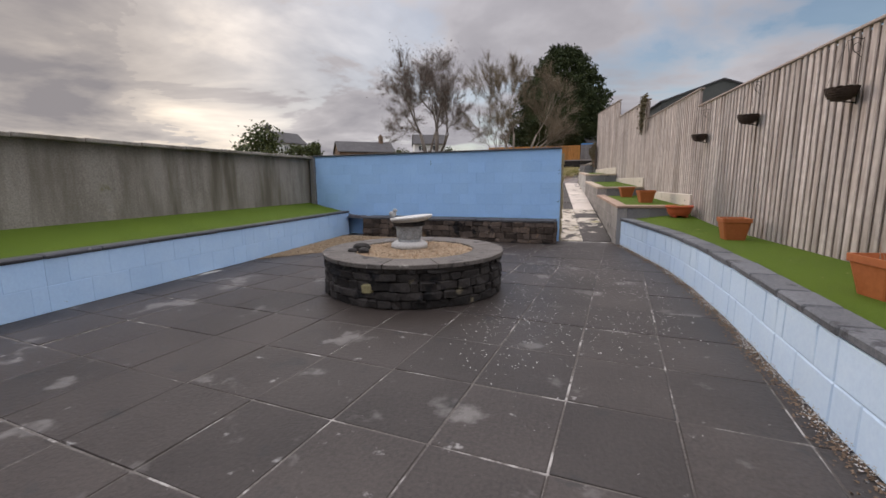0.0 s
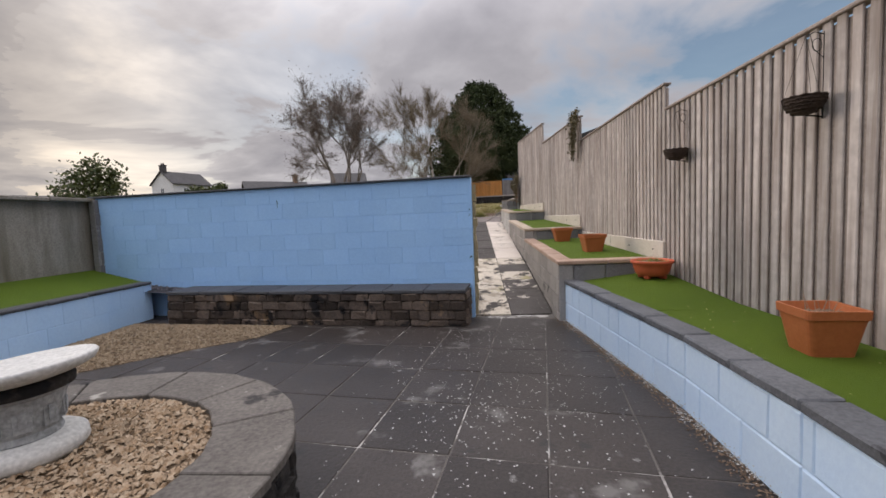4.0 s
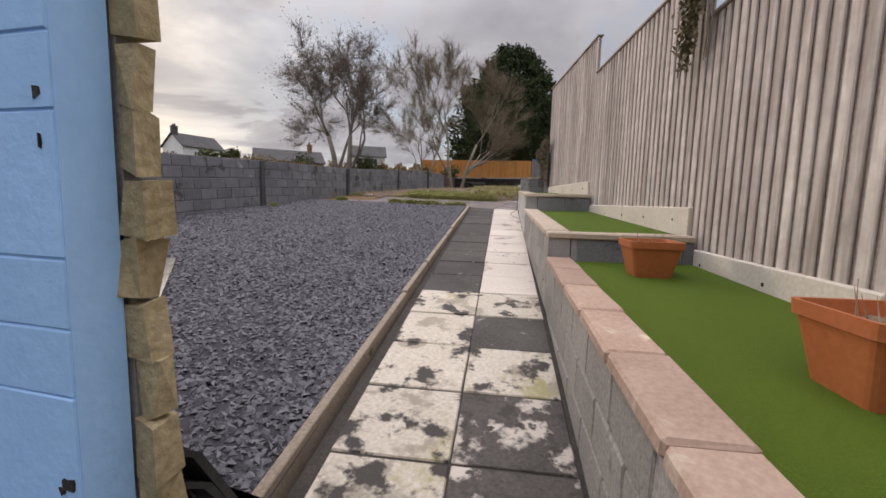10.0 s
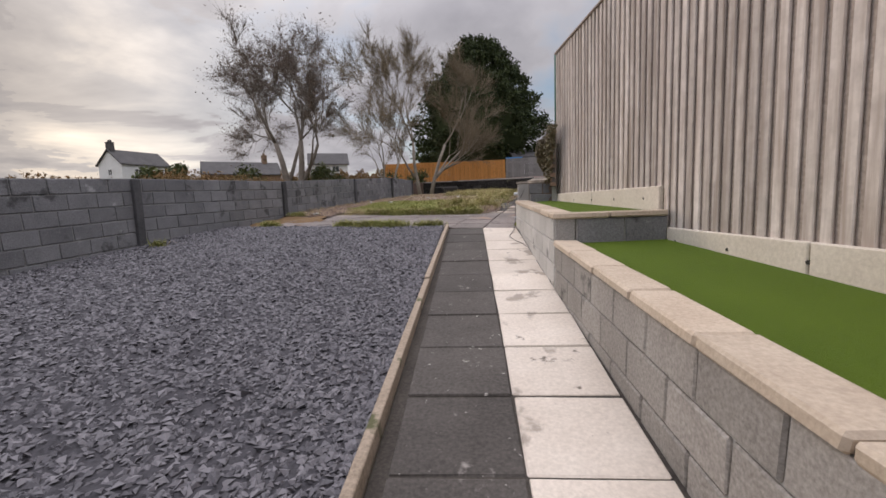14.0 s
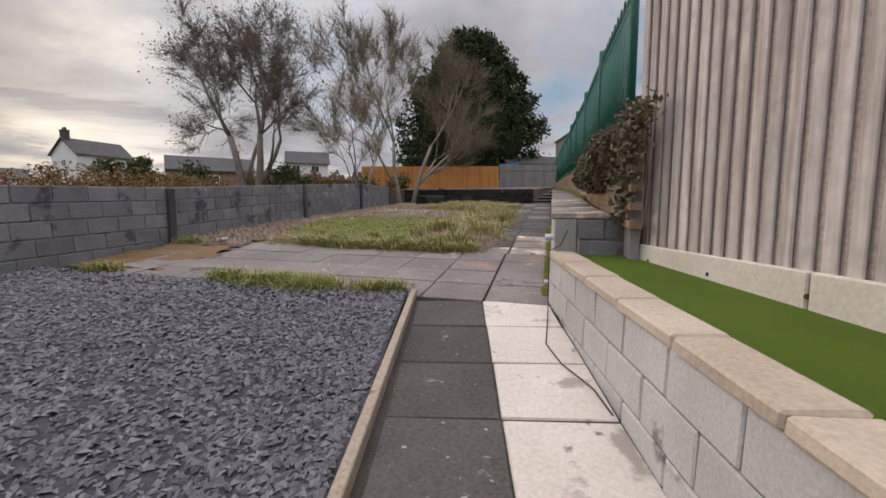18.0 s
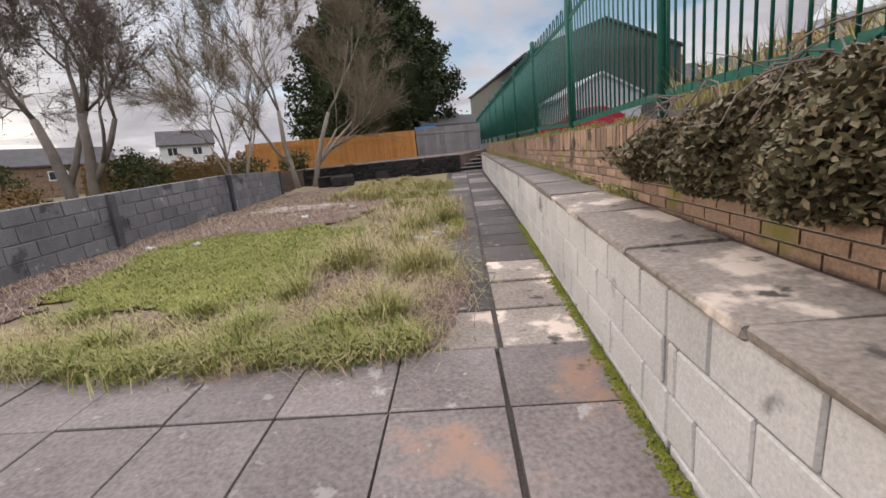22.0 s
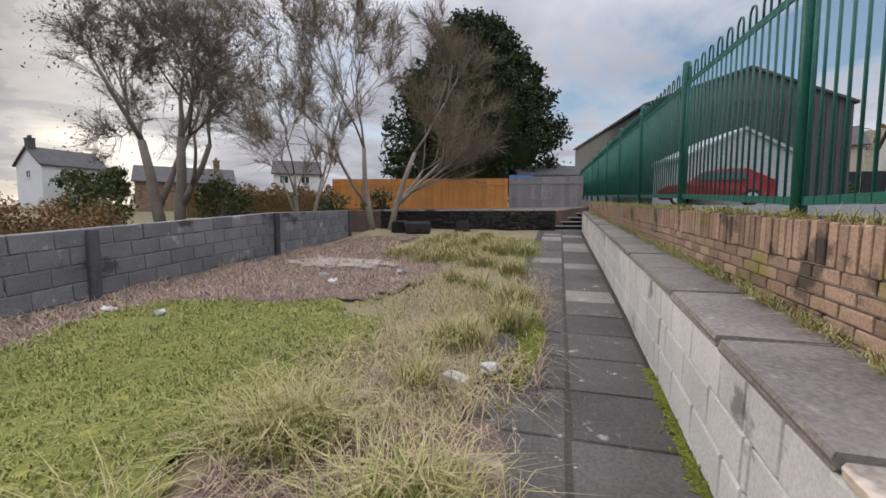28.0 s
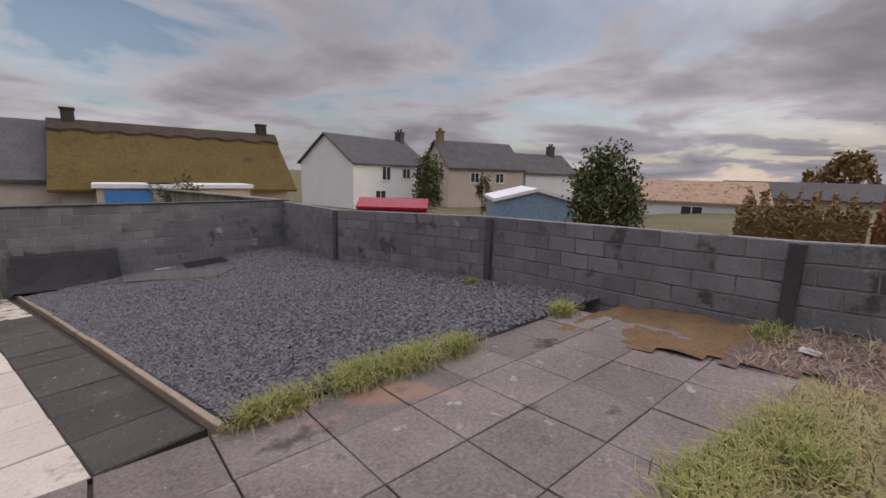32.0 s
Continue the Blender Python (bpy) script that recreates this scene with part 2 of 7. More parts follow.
M_DARKMORTAR = surf("dark_mortar", (0.035, 0.033, 0.032), (0.07, 0.065, 0.06), 4, 80, 0.95, 0.4)
M_PIER = surf("black_painted_pier", (0.022, 0.022, 0.023), (0.045, 0.045, 0.046), 3, 60, 0.8, 0.3)
M_COPING = surf("sandstone_coping", (0.35, 0.235, 0.17), (0.48, 0.35, 0.27), 2.2, 50, 0.85, 0.35, 0.14,
                spots=[((0.60, 0.52, 0.40), 2.0, 0.58), ((0.16, 0.13, 0.11), 5.0, 0.70)], speckle=0.3)
M_COPINGPALE = surf("pale_sandstone_coping", (0.41, 0.325, 0.245), (0.53, 0.445, 0.35), 2.2, 50, 0.85, 0.35, 0.1,
                    spots=[((0.25, 0.21, 0.17), 4.0, 0.68)], speckle=0.3)
M_SLATE = surf("dark_slate_coping", (0.045, 0.047, 0.052), (0.085, 0.088, 0.095), 3, 50, 0.6, 0.3, 0.12, spots=[((0.2, 0.2, 0.19), 9, 0.72)])
M_STONE = surf("dark_rubble_stone", (0.014, 0.013, 0.0125), (0.044, 0.039, 0.035), 3.5, 40, 0.85, 0.9, 0.5,
               spots=[((0.17, 0.15, 0.10), 2.6, 0.65), ((0.010, 0.010, 0.011), 3.5, 0.56), ((0.27, 0.27, 0.25), 8.0, 0.69)])
M_RIM = surf("weathered_stone_rim", (0.075, 0.066, 0.058), (0.165, 0.148, 0.13), 2.0, 45, 0.8, 0.7, 0.1,
             spots=[((0.035, 0.032, 0.03), 3.2, 0.58), ((0.34, 0.32, 0.28), 5, 0.66), ((0.42, 0.40, 0.36), 14, 0.69)])
M_CHIP = surf("brown_pebble", (0.22, 0.14, 0.075), (0.38, 0.265, 0.16), 9, 60, 0.85, 0.2, hue=(0.50, 0.41, 0.30))
M_CHIPBED = surf("brown_pebble_bed", (0.075, 0.05, 0.03), (0.17, 0.12, 0.075), 8, 40, 0.95, 1.0)
M_GREYSTONE = surf("carved_grey_stone", (0.22, 0.23, 0.23), (0.40, 0.41, 0.41), 5, 40, 0.85, 0.5, spots=[((0.10, 0.10, 0.10), 6, 0.62)])
M_DISH = surf("pale_worn_stone", (0.42, 0.42, 0.40), (0.58, 0.57, 0.54), 5, 50, 0.8, 0.3)
M_SLATECHIP = surf("grey_slate_chipping", (0.052, 0.05, 0.057), (0.11, 0.106, 0.117), 7, 60, 0.65, 0.25, hue=(0.25, 0.24, 0.255))
M_SLATEBED = surf("slate_chipping_bed", (0.026, 0.025, 0.029), (0.065, 0.062, 0.07), 10, 34, 0.85, 1.0)
M_TURF = surf("artificial_turf", (0.052, 0.092, 0.003), (0.083, 0.130, 0.005), 1.2, 160, 0.9, 0.9, bscale=170)
M_TURF.node_tree.nodes["Principled BSDF"].inputs["Sheen Weight"].default_value = 0.08
M_TURF.node_tree.nodes["Principled BSDF"].inputs["Sheen Roughness"].default_value = 0.6
M_TURF.node_tree.nodes["Principled BSDF"].inputs["Sheen Tint"].default_value = (0.45, 0.70, 0.06, 1)
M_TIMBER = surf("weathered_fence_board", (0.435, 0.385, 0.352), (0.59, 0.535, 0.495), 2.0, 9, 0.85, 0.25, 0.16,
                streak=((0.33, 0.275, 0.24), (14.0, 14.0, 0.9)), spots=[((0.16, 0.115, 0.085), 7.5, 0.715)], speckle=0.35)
# fence timber with the recessed boards' shade in its colour; also rail, posts
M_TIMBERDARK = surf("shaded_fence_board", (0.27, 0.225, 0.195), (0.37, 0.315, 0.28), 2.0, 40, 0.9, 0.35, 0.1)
M_GRAVELBOARD = surf("pale_concrete_gravel_board", (0.52, 0.46, 0.39), (0.63, 0.575, 0.50), 1.5, 40, 0.85, 0.25, 0.05, spots=[((0.25, 0.21, 0.17), 4, 0.70)], speckle=0.25)
M_KERB = surf("weathered_kerb_timber", (0.26, 0.205, 0.15), (0.38, 0.31, 0.24), 3, 50, 0.9, 0.4, 0.1, spots=[((0.10, 0.10, 0.05), 3, 0.62)])
M_TERRA = surf("terracotta_plastic", (0.36, 0.105, 0.035), (0.44, 0.145, 0.055), 3, 40, 0.5, 0.1, 0.08, speckle=0.2)
M_REDPOT = surf("orange_red_plastic", (0.55, 0.105, 0.045), (0.62, 0.14, 0.07), 3, 40, 0.45, 0.1, speckle=0.2)
M_SOIL = surf("dry_potting_soil", (0.13, 0.085, 0.055), (0.26, 0.185, 0.125), 9, 60, 0.95, 1.0)
M_WICKER = surf("dark_wicker", (0.030, 0.020, 0.015), (0.075, 0.052, 0.040), 8, 80, 0.8, 1.0)
M_IRON = surf("black_iron", (0.012, 0.012, 0.012), (0.03, 0.028, 0.026), 8, 60, 0.55, 0.2)
M_RENDER = surf("stained_render", (0.215, 0.195, 0.165), (0.32, 0.295, 0.255), 1.4, 45, 0.92, 0.35,
                streak=((0.13, 0.115, 0.085), (2.5, 2.5, 0.35)), spots=[((0.16, 0.15, 0.07), 1.1, 0.64)])
M_SHEET = surf("glossy_cream_sheet_metal", (0.74, 0.69, 0.62), (0.82, 0.77, 0.70), 0.8, 30, 0.13, 0.03, metallic=0.85, speckle=0.1)
M_EARTH = surf("bare_brown_earth", (0.075, 0.052, 0.043), (0.19, 0.135, 0.112), 2.5, 30, 0.95, 1.0, spots=[((0.30, 0.25, 0.20), 2.1, 0.66)])
M_TWIG = surf("olive_brown_twig", (0.15, 0.118, 0.08), (0.24, 0.195, 0.135), 1.5, 20, 0.9, 0.0)
M_DARKTWIG = surf("grey_brown_twig", (0.12, 0.095, 0.08), (0.20, 0.165, 0.14), 1.5, 20, 0.9, 0.0)
M_ORANGEMOSS = surf("orange_brown_moss", (0.115, 0.07, 0.035), (0.205, 0.13, 0.065), 2.5, 30, 0.95, 1.0, spots=[((0.13, 0.09, 0.06), 2.2, 0.6)])
M_PALEDUST = surf("crushed_pale_mortar", (0.26, 0.22, 0.19), (0.44, 0.39, 0.34), 3.0, 25, 0.95, 1.0, spots=[((0.16, 0.12, 0.10), 3.0, 0.55)])
M_MOSSLAWN = surf("mossy_short_turf", (0.10, 0.11, 0.023), (0.21, 0.205, 0.048), 2.2, 22, 0.95, 1.0, spots=[((0.34, 0.31, 0.07), 2.6, 0.60), ((0.19, 0.15, 0.08), 3.5, 0.66)], bscale=40)
M_LAWN = surf("rough_lawn_ground", (0.14, 0.115, 0.06), (0.24, 0.2, 0.11), 1.6, 25, 0.95, 1.0, spots=[((0.19, 0.14, 0.10), 1.2, 0.58)])
M_GRASS = surf("green_grass_blade", (0.085, 0.135, 0.022), (0.23, 0.26, 0.055), 1.6, 30, 0.7, 0.0, hue=(0.40, 0.36, 0.13))
M_STRAW = surf("straw_grass_blade", (0.29, 0.22, 0.105), (0.53, 0.425, 0.24), 2.0, 30, 0.75, 0.0, hue=(0.36, 0.36, 0.13))
M_DEAD = surf("dead_brown_stem", (0.2, 0.13, 0.095), (0.36, 0.255, 0.19), 2.0, 30, 0.85, 0.0, hue=(0.50, 0.40, 0.29))
M_MOSS = surf("bright_moss", (0.10, 0.12, 0.018), (0.20, 0.205, 0.028), 6, 60, 0.95, 1.0)
M_BRICK = surf("brown_brick", (0.20, 0.125, 0.085), (0.34, 0.235, 0.165), 3, 60, 0.9, 0.6, 0.34, spots=[((0.085, 0.065, 0.05), 2.5, 0.58), ((0.34, 0.27, 0.20), 6.0, 0.66), ((0.19, 0.165, 0.05), 1.7, 0.58)])
M_RAIL = surf("green_powder_coated_steel", (0.010, 0.085, 0.062), (0.016, 0.115, 0.085), 4, 40, 0.45, 0.05)
M_TARMAC = surf("grey_tarmac", (0.085, 0.087, 0.09), (0.13, 0.132, 0.137), 1.5, 60, 0.9, 0.5)
M_GROUND = surf("winter_grass_ground", (0.085, 0.075, 0.035), (0.155, 0.13, 0.065), 0.3, 6, 0.95, 0.5)
M_BARK = surf("grey_bark", (0.115, 0.095, 0.078), (0.21, 0.18, 0.15), 3, 30, 0.9, 0.6)
M_PALEBARK = surf("pale_grey_bark", (0.2, 0.172, 0.14), (0.31, 0.272, 0.225), 3, 30, 0.9, 0.5)
M_CONIFER = surf("dark_cypress_foliage", (0.012, 0.022, 0.008), (0.032, 0.048, 0.016), 0.6, 8, 0.8, 0.0, hue=(0.06, 0.075, 0.02))
M_SHRUB = surf("evergreen_leaf", (0.020, 0.035, 0.012), (0.055, 0.075, 0.022), 1.2, 10, 0.6, 0.0, hue=(0.12, 0.13, 0.04))
M_IVY = surf("ivy_leaf", (0.055, 0.056, 0.025), (0.125, 0.118, 0.058), 2.5, 12, 0.5, 0.0, hue=(0.23, 0.175, 0.11))
M_HEDGE = surf("brown_beech_hedge", (0.16, 0.092, 0.04), (0.28, 0.17, 0.08), 0.6, 8, 0.9, 0.0, hue=(0.22, 0.16, 0.07))
M_REDHEDGE = surf("red_brown_hedge", (0.17, 0.05, 0.025), (0.27, 0.085, 0.045), 0.8, 8, 0.9, 0.0, hue=(0.22, 0.12, 0.06))
M_WINTERLEAF = surf("withered_leaf", (0.13, 0.10, 0.08), (0.23, 0.185, 0.155), 1.0, 8, 0.8, 0.0, hue=(0.13, 0.075, 0.045))
M_ORANGE = surf("orange_fence_board", (0.50, 0.215, 0.055), (0.62, 0.30, 0.09), 1.2, 25, 0.8, 0.2, 0.12)
M_GREYFENCE = surf("grey_fence_board", (0.20, 0.19, 0.18), (0.30, 0.285, 0.27), 1.2, 25, 0.9, 0.2, 0.15)
M_WHITEWALL = surf("white_render", (0.66, 0.66, 0.65), (0.76, 0.76, 0.75), 0.8, 20, 0.85, 0.1)
M_CREAMWALL = surf("cream_render", (0.46, 0.38, 0.30), (0.56, 0.48, 0.40), 0.8, 20, 0.9, 0.1)
M_ROOF = surf("grey_roof_slate", (0.055, 0.052, 0.052), (0.10, 0.095, 0.095), 1.2, 12, 0.8, 0.4)
M_MOSSROOF = surf("mossy_roof_tile", (0.075, 0.052, 0.016), (0.125, 0.09, 0.026), 0.8, 8, 0.95, 0.6, spots=[((0.06, 0.045, 0.03), 0.6, 0.62)])
M_RIDGETHATCH = surf("dark_thatch_ridge", (0.045, 0.032, 0.024), (0.085, 0.062, 0.046), 1.5, 14, 0.95, 0.8)
M_GLASS = surf("dark_window_glass", (0.03, 0.035, 0.04), (0.06, 0.065, 0.07), 1, 5, 0.12, 0.0)
M_UPVC = surf("white_window_frame", (0.72, 0.72, 0.71), (0.8, 0.8, 0.79), 3, 20, 0.4, 0.0)
M_CLAD = surf("dark_grey_green_cladding", (0.075, 0.08, 0.072), (0.105, 0.11, 0.10), 0.5, 10, 0.7, 0.1)
M_CLADPALE = surf("pale_grey_cladding", (0.34, 0.36, 0.36), (0.44, 0.46, 0.46), 0.5, 10, 0.6, 0.1)
M_CARRED = surf("red_car_paint", (0.26, 0.01, 0.02), (0.32, 0.015, 0.03), 1, 5, 0.25, 0.0)
M_RUBBER = surf("black_rubber", (0.015, 0.015, 0.015), (0.03, 0.03, 0.03), 6, 40, 0.9, 0.1)
M_SHEDBLUE = surf("blue_grey_shed", (0.18, 0.27, 0.36), (0.23, 0.33, 0.43), 1, 10, 0.7, 0.1)
M_TARPBLUE = surf("bright_blue_tarpaulin", (0.06, 0.22, 0.52), (0.10, 0.30, 0.62), 1, 10, 0.5, 0.1)
M_BLACKSHEET = surf("black_plastic_sheeting", (0.014, 0.014, 0.015), (0.03, 0.03, 0.032), 3, 30, 0.5, 0.4)
M_HILL = surf("distant_wooded_hill", (0.085, 0.08, 0.06), (0.15, 0.14, 0.085), 0.01, 0.15, 1.0, 0.0)
M_STEEL = surf("galvanised_steel", (0.42, 0.43, 0.44), (0.55, 0.56, 0.57), 4, 40, 0.5, 0.1, metallic=0.6)


# ---- geometry helpers ----
def as_mesh(name, bm, material, smooth=False):
    me = bpy.data.meshes.new(name)
    bm.to_mesh(me)
    bm.free()
    me.materials.append(material)
    if smooth:
        me.polygons.foreach_set("use_smooth", [True] * len(me.polygons))
    return me


def part(name, bm, material, parent=None, label="", smooth=False):
    """Links a bmesh (or a ready mesh) as one object, under a thing or a part."""
    me = as_mesh(name, bm, material, smooth) if isinstance(bm, bmesh.types.BMesh) else bm
    ob = new(name, me)
    if parent is not None:
        ob.parent = parent
    if label:
        tagged(ob, label)
    return ob


def piece(name, me, parent, m):
    ob = bpy.data.objects.new(name, me)
    scene.collection.objects.link(ob)
    ob.parent = parent
    ob.matrix_basis = m
    return ob


def add_box(bm, cx, cy, cz, sx, sy, sz, rz=0.0, m=None):
    mat = (m or Matrix.Identity(4)) @ Matrix.Translation((cx, cy, cz)) @ Matrix.Rotation(rz, 4, "Z") @ Matrix.Diagonal((sx, sy, sz, 1))
    return bmesh.ops.create_cube(bm, size=1, matrix=mat)["verts"]


def box_mesh(name, sx, sy, sz, material, bev=0.006, jitter=0.0, seed=0):
    """A box with chamfered, slightly uneven edges."""
    bm = bmesh.new()
    add_box(bm, 0, 0, 0, sx, sy, sz)
    if bev:
        bmesh.ops.bevel(bm, geom=list(bm.edges), offset=bev, segments=1, affect="EDGES")
    if jitter:
        r = random.Random(seed)
        for v in bm.verts:
            v.co += Vector((r.uniform(-1, 1), r.uniform(-1, 1), r.uniform(-1, 1))) * jitter
    return as_mesh(name, bm, material)


def bevel_all(bm, off):
    bmesh.ops.bevel(bm, geom=list(bm.edges), offset=off, segments=1, affect="EDGES")
    return bm


def slab_bm(bm, corners, thick):
    """A flat-sided slab from its top corners, in order."""
    top = [bm.verts.new(c) for c in corners]
    low = [bm.verts.new((c[0], c[1], c[2] - thick)) for c in corners]
    bm.faces.new(top)
    bm.faces.new(low[::-1])
    k = len(corners)
    for i in range(k):
        bm.faces.new((top[i], low[i], low[(i + 1) % k], top[(i + 1) % k]))
    return bm


def lathe(bm, profile, seg=32, m=None):
    rings = []
    for r, z in profile:
        rings.append([bm.verts.new((m or Matrix.Identity(4)) @ Vector((r * math.cos(2 * math.pi * i / seg), r * math.sin(2 * math.pi * i / seg), z))) for i in range(seg)])
    for a, b in zip(rings, rings[1:]):
        for i in range(seg):
            bm.faces.new((a[i], a[(i + 1) % seg], b[(i + 1) % seg], b[i]))
    for ring, flip in ((rings[0], True), (rings[-1], False)):
        bm.faces.new(ring[::-1] if flip else ring)
    return bm


def tube(bm, pts, radii, seg=8):
    """A tapered tube along points."""
    pts = [Vector(p) for p in pts]
    rings = []
    for i, p in enumerate(pts):
        d = (pts[min(i + 1, len(pts) - 1)] - pts[max(i - 1, 0)]).normalized()
        a = d.orthogonal().normalized()
        if rings:
            a = (last_a - d * last_a.dot(d)).normalized()
        last_a = a
        b = d.cross(a)
        r = radii[i] if isinstance(radii, (list, tuple)) else radii
        rings.append([bm.verts.new(p + (a * math.cos(2 * math.pi * k / seg) + b * math.sin(2 * math.pi * k / seg)) * r) for k in range(seg)])
    for u, v in zip(rings, rings[1:]):
        for k in range(seg):
            bm.faces.new((u[k], u[(k + 1) % seg], v[(k + 1) % seg], v[k]))
    bm.faces.new(rings[0][::-1])
    bm.faces.new(rings[-1])
    return bm


def mesh_from(name, verts, faces, material):
    me = bpy.data.meshes.new(name)
    me.from_pydata(verts.tolist() if hasattr(verts, "tolist") else verts, [], faces.tolist() if hasattr(faces, "tolist") else faces)
    me.materials.append(material)
    me.update()
    return me


rng = np.random.default_rng(7)


def chips_mesh(name, pts, size, material, squash=0.45):
    """Loose angular chips, one small squashed tetra-like solid at each point."""
    n = len(pts)
    base = np.array([[1, 0, -.4], [-.5, .87, -.4], [-.5, -.87, -.4], [.1, .05, .75]])
    s = size * rng.uniform(0.55, 1.35, (n, 1, 1))
    shape = base[None] * rng.uniform(0.6, 1.3, (n, 4, 3)) * np.array([1, 1, squash])
    a = rng.uniform(0, 2 * np.pi, n)
    tilt = rng.normal(0, 0.45, n)
    ca, sa, ct, st = np.cos(a), np.sin(a), np.cos(tilt), np.sin(tilt)
    x, y, z = shape[..., 0], shape[..., 1], shape[..., 2]
    y, z = y * ct[:, None] - z * st[:, None], y * st[:, None] + z * ct[:, None]
    x, y = x * ca[:, None] - y * sa[:, None], x * sa[:, None] + y * ca[:, None]
    v = np.stack([x, y, z], -1) * s + pts[:, None, :]
    f = np.array([[0, 2, 1], [0, 1, 3], [1, 2, 3], [2, 0, 3]])[None] + 4 * np.arange(n)[:, None, None]
    return mesh_from(name, v.reshape(-1, 3), f.reshape(-1, 3), material)


def blades_mesh(name, pts, height, width, lean, material):
    """Grass blades: bent tapering strips of three joints."""
    n = len(pts)
    h = (np.asarray(height) * rng.uniform(0.5, 1.25, n))[:, None]
    a = rng.uniform(0, 2 * np.pi, n)
    d = np.stack([np.cos(a), np.sin(a), np.zeros(n)], -1)
    side = np.stack([-np.sin(a), np.cos(a), np.zeros(n)], -1) * width * 0.5
    ln = rng.uniform(0.25, 1.0, n)[:, None] * lean
    upv = np.array([0, 0, 1.0])
    p0 = pts
    p1 = pts + upv * h * 0.55 + d * h * ln * 0.35
    p2 = pts + upv * h * (1.0 - 0.35 * ln) + d * h * ln
    v = np.stack([p0 - side, p0 + side, p1 - side * 0.8, p1 + side * 0.8, p2], 1)
    o = 5 * np.arange(n)
    f = [(int(k), int(k) + 1, int(k) + 3, int(k) + 2) for k in o] + [(int(k) + 2, int(k) + 3, int(k) + 4) for k in o]
    return mesh_from(name, v.reshape(-1, 3), f, material)


def leaves_mesh(name, pts, size, material, up=0.3):
    """Many small leaf quads, each turned its own way."""
    n = len(pts)
    nrm = rng.normal(0, 1, (n, 3))
    nrm[:, 2] += up
    nrm /= np.linalg.norm(nrm, axis=1)[:, None]
    ref = rng.normal(0, 1, (n, 3))
    t = np.cross(nrm, ref)
    t /= np.linalg.norm(t, axis=1)[:, None]
    b = np.cross(nrm, t)
    s = size * rng.uniform(0.6, 1.4, (n, 1))
    v = np.stack([pts - t * s, pts - b * s * 0.5, pts + t * s, pts + b * s * 0.5], 1)
    f = np.arange(4 * n).reshape(n, 4)
    return mesh_from(name, v.reshape(-1, 3), f, material)


def lerp(a, b, k):
    return a + (b - a) * k


# ---- plan ----
PATH_Y = [-50, 8.74, 8.76, 12.28, 15.33, 19.0, 21.4, 23.6, 26.5, 30.0, 38.0, 57.0, 90.0]
PATH_Z = [0, 0.0, 0.045, 0.49, 0.85, 1.265, 1.45, 1.63, 1.83, 2.0, 2.37, 3.4, 5.2]


def pz(y):
    return float(np.interp(y, PATH_Y, PATH_Z))


BEND = radians(11.3)                       # the garden turns right beyond the gravel
B_ORG = Vector((0.0, 19.0, 0))
B_U = Vector((math.sin(BEND), math.cos(BEND), 0))    # along
B_R = Vector((math.cos(BEND), -math.sin(BEND), 0))   # to the right


def bend(along, right, z=None):
    p = B_ORG + B_U * along + B_R * right
    p.z = pz(p.y) if z is None else z
    return p


LEFT_WALL = [(-7.0, 9.25), (-6.16, 13.25), (-5.84, 18.0), (-5.14, 22.13), (-4.44, 26.56), (-3.78, 30.4), (-3.5, 35.07)]
LEFT_BASE = [0.55, 0.80, 1.16, 1.53, 1.90, 2.06, 2.12]
LEFT_TOP = [2.03, 2.085, 2.33, 2.466, 2.75, 2.985, 3.10]
FENCE = [(2.02, -4.0), (1.97, 8.08), (1.91, 12.1), (1.66, 15.5), (1.293, 18.83)]


def fence_x(y):
    return float(np.interp(y, [p[1] for p in FENCE], [p[0] for p in FENCE]))


def left_x(y):
    return float(np.interp(y, [p[1] for p in LEFT_WALL], [p[0] for p in LEFT_WALL]))


BLUE_A, BLUE_B = Vector((-0.536, 8.58, 0)), Vector((-7.174, 9.346, 0))     # front face of the blue wall
BED_WALL = [(0.60, -4.0), (0.61, 0.6), (0.67, 1.3), (0.76, 2.1), (0.88, 3.2), (0.96, 4.4), (0.97, 5.5), (0.87, 6.6), (0.76, 7.7), (0.68, 8.45)]


# ---- ground ----
def ground_z(x, y):
    base = pz(y) - 0.22
    wall = left_x(max(9.3, min(y, 35)))
    rail = 1.35 + (y - 19) * 0.2 if y > 18.8 else 2.2
    if x > rail + 0.5:
        k = min(1.0, (x - rail - 0.5) / 1.0)
        park = 2.78 + 0.017 * max(0, y - 21)
        base = lerp(base, max(park if y > 15 else 0.4 + max(0, y) * 0.15, -9), k)
    far = math.hypot(x, y - 15)
    if x < wall - 1 and far > 12:
        base = lerp(base, min(pz(y), 0.0 + 0.06 * max(0, y)) - 0.35, min(1, (wall - 1 - x) / 8))
    if far > 90:
        base = lerp(base, base * 0.6, min(1, (far - 90) / 200))
    return base


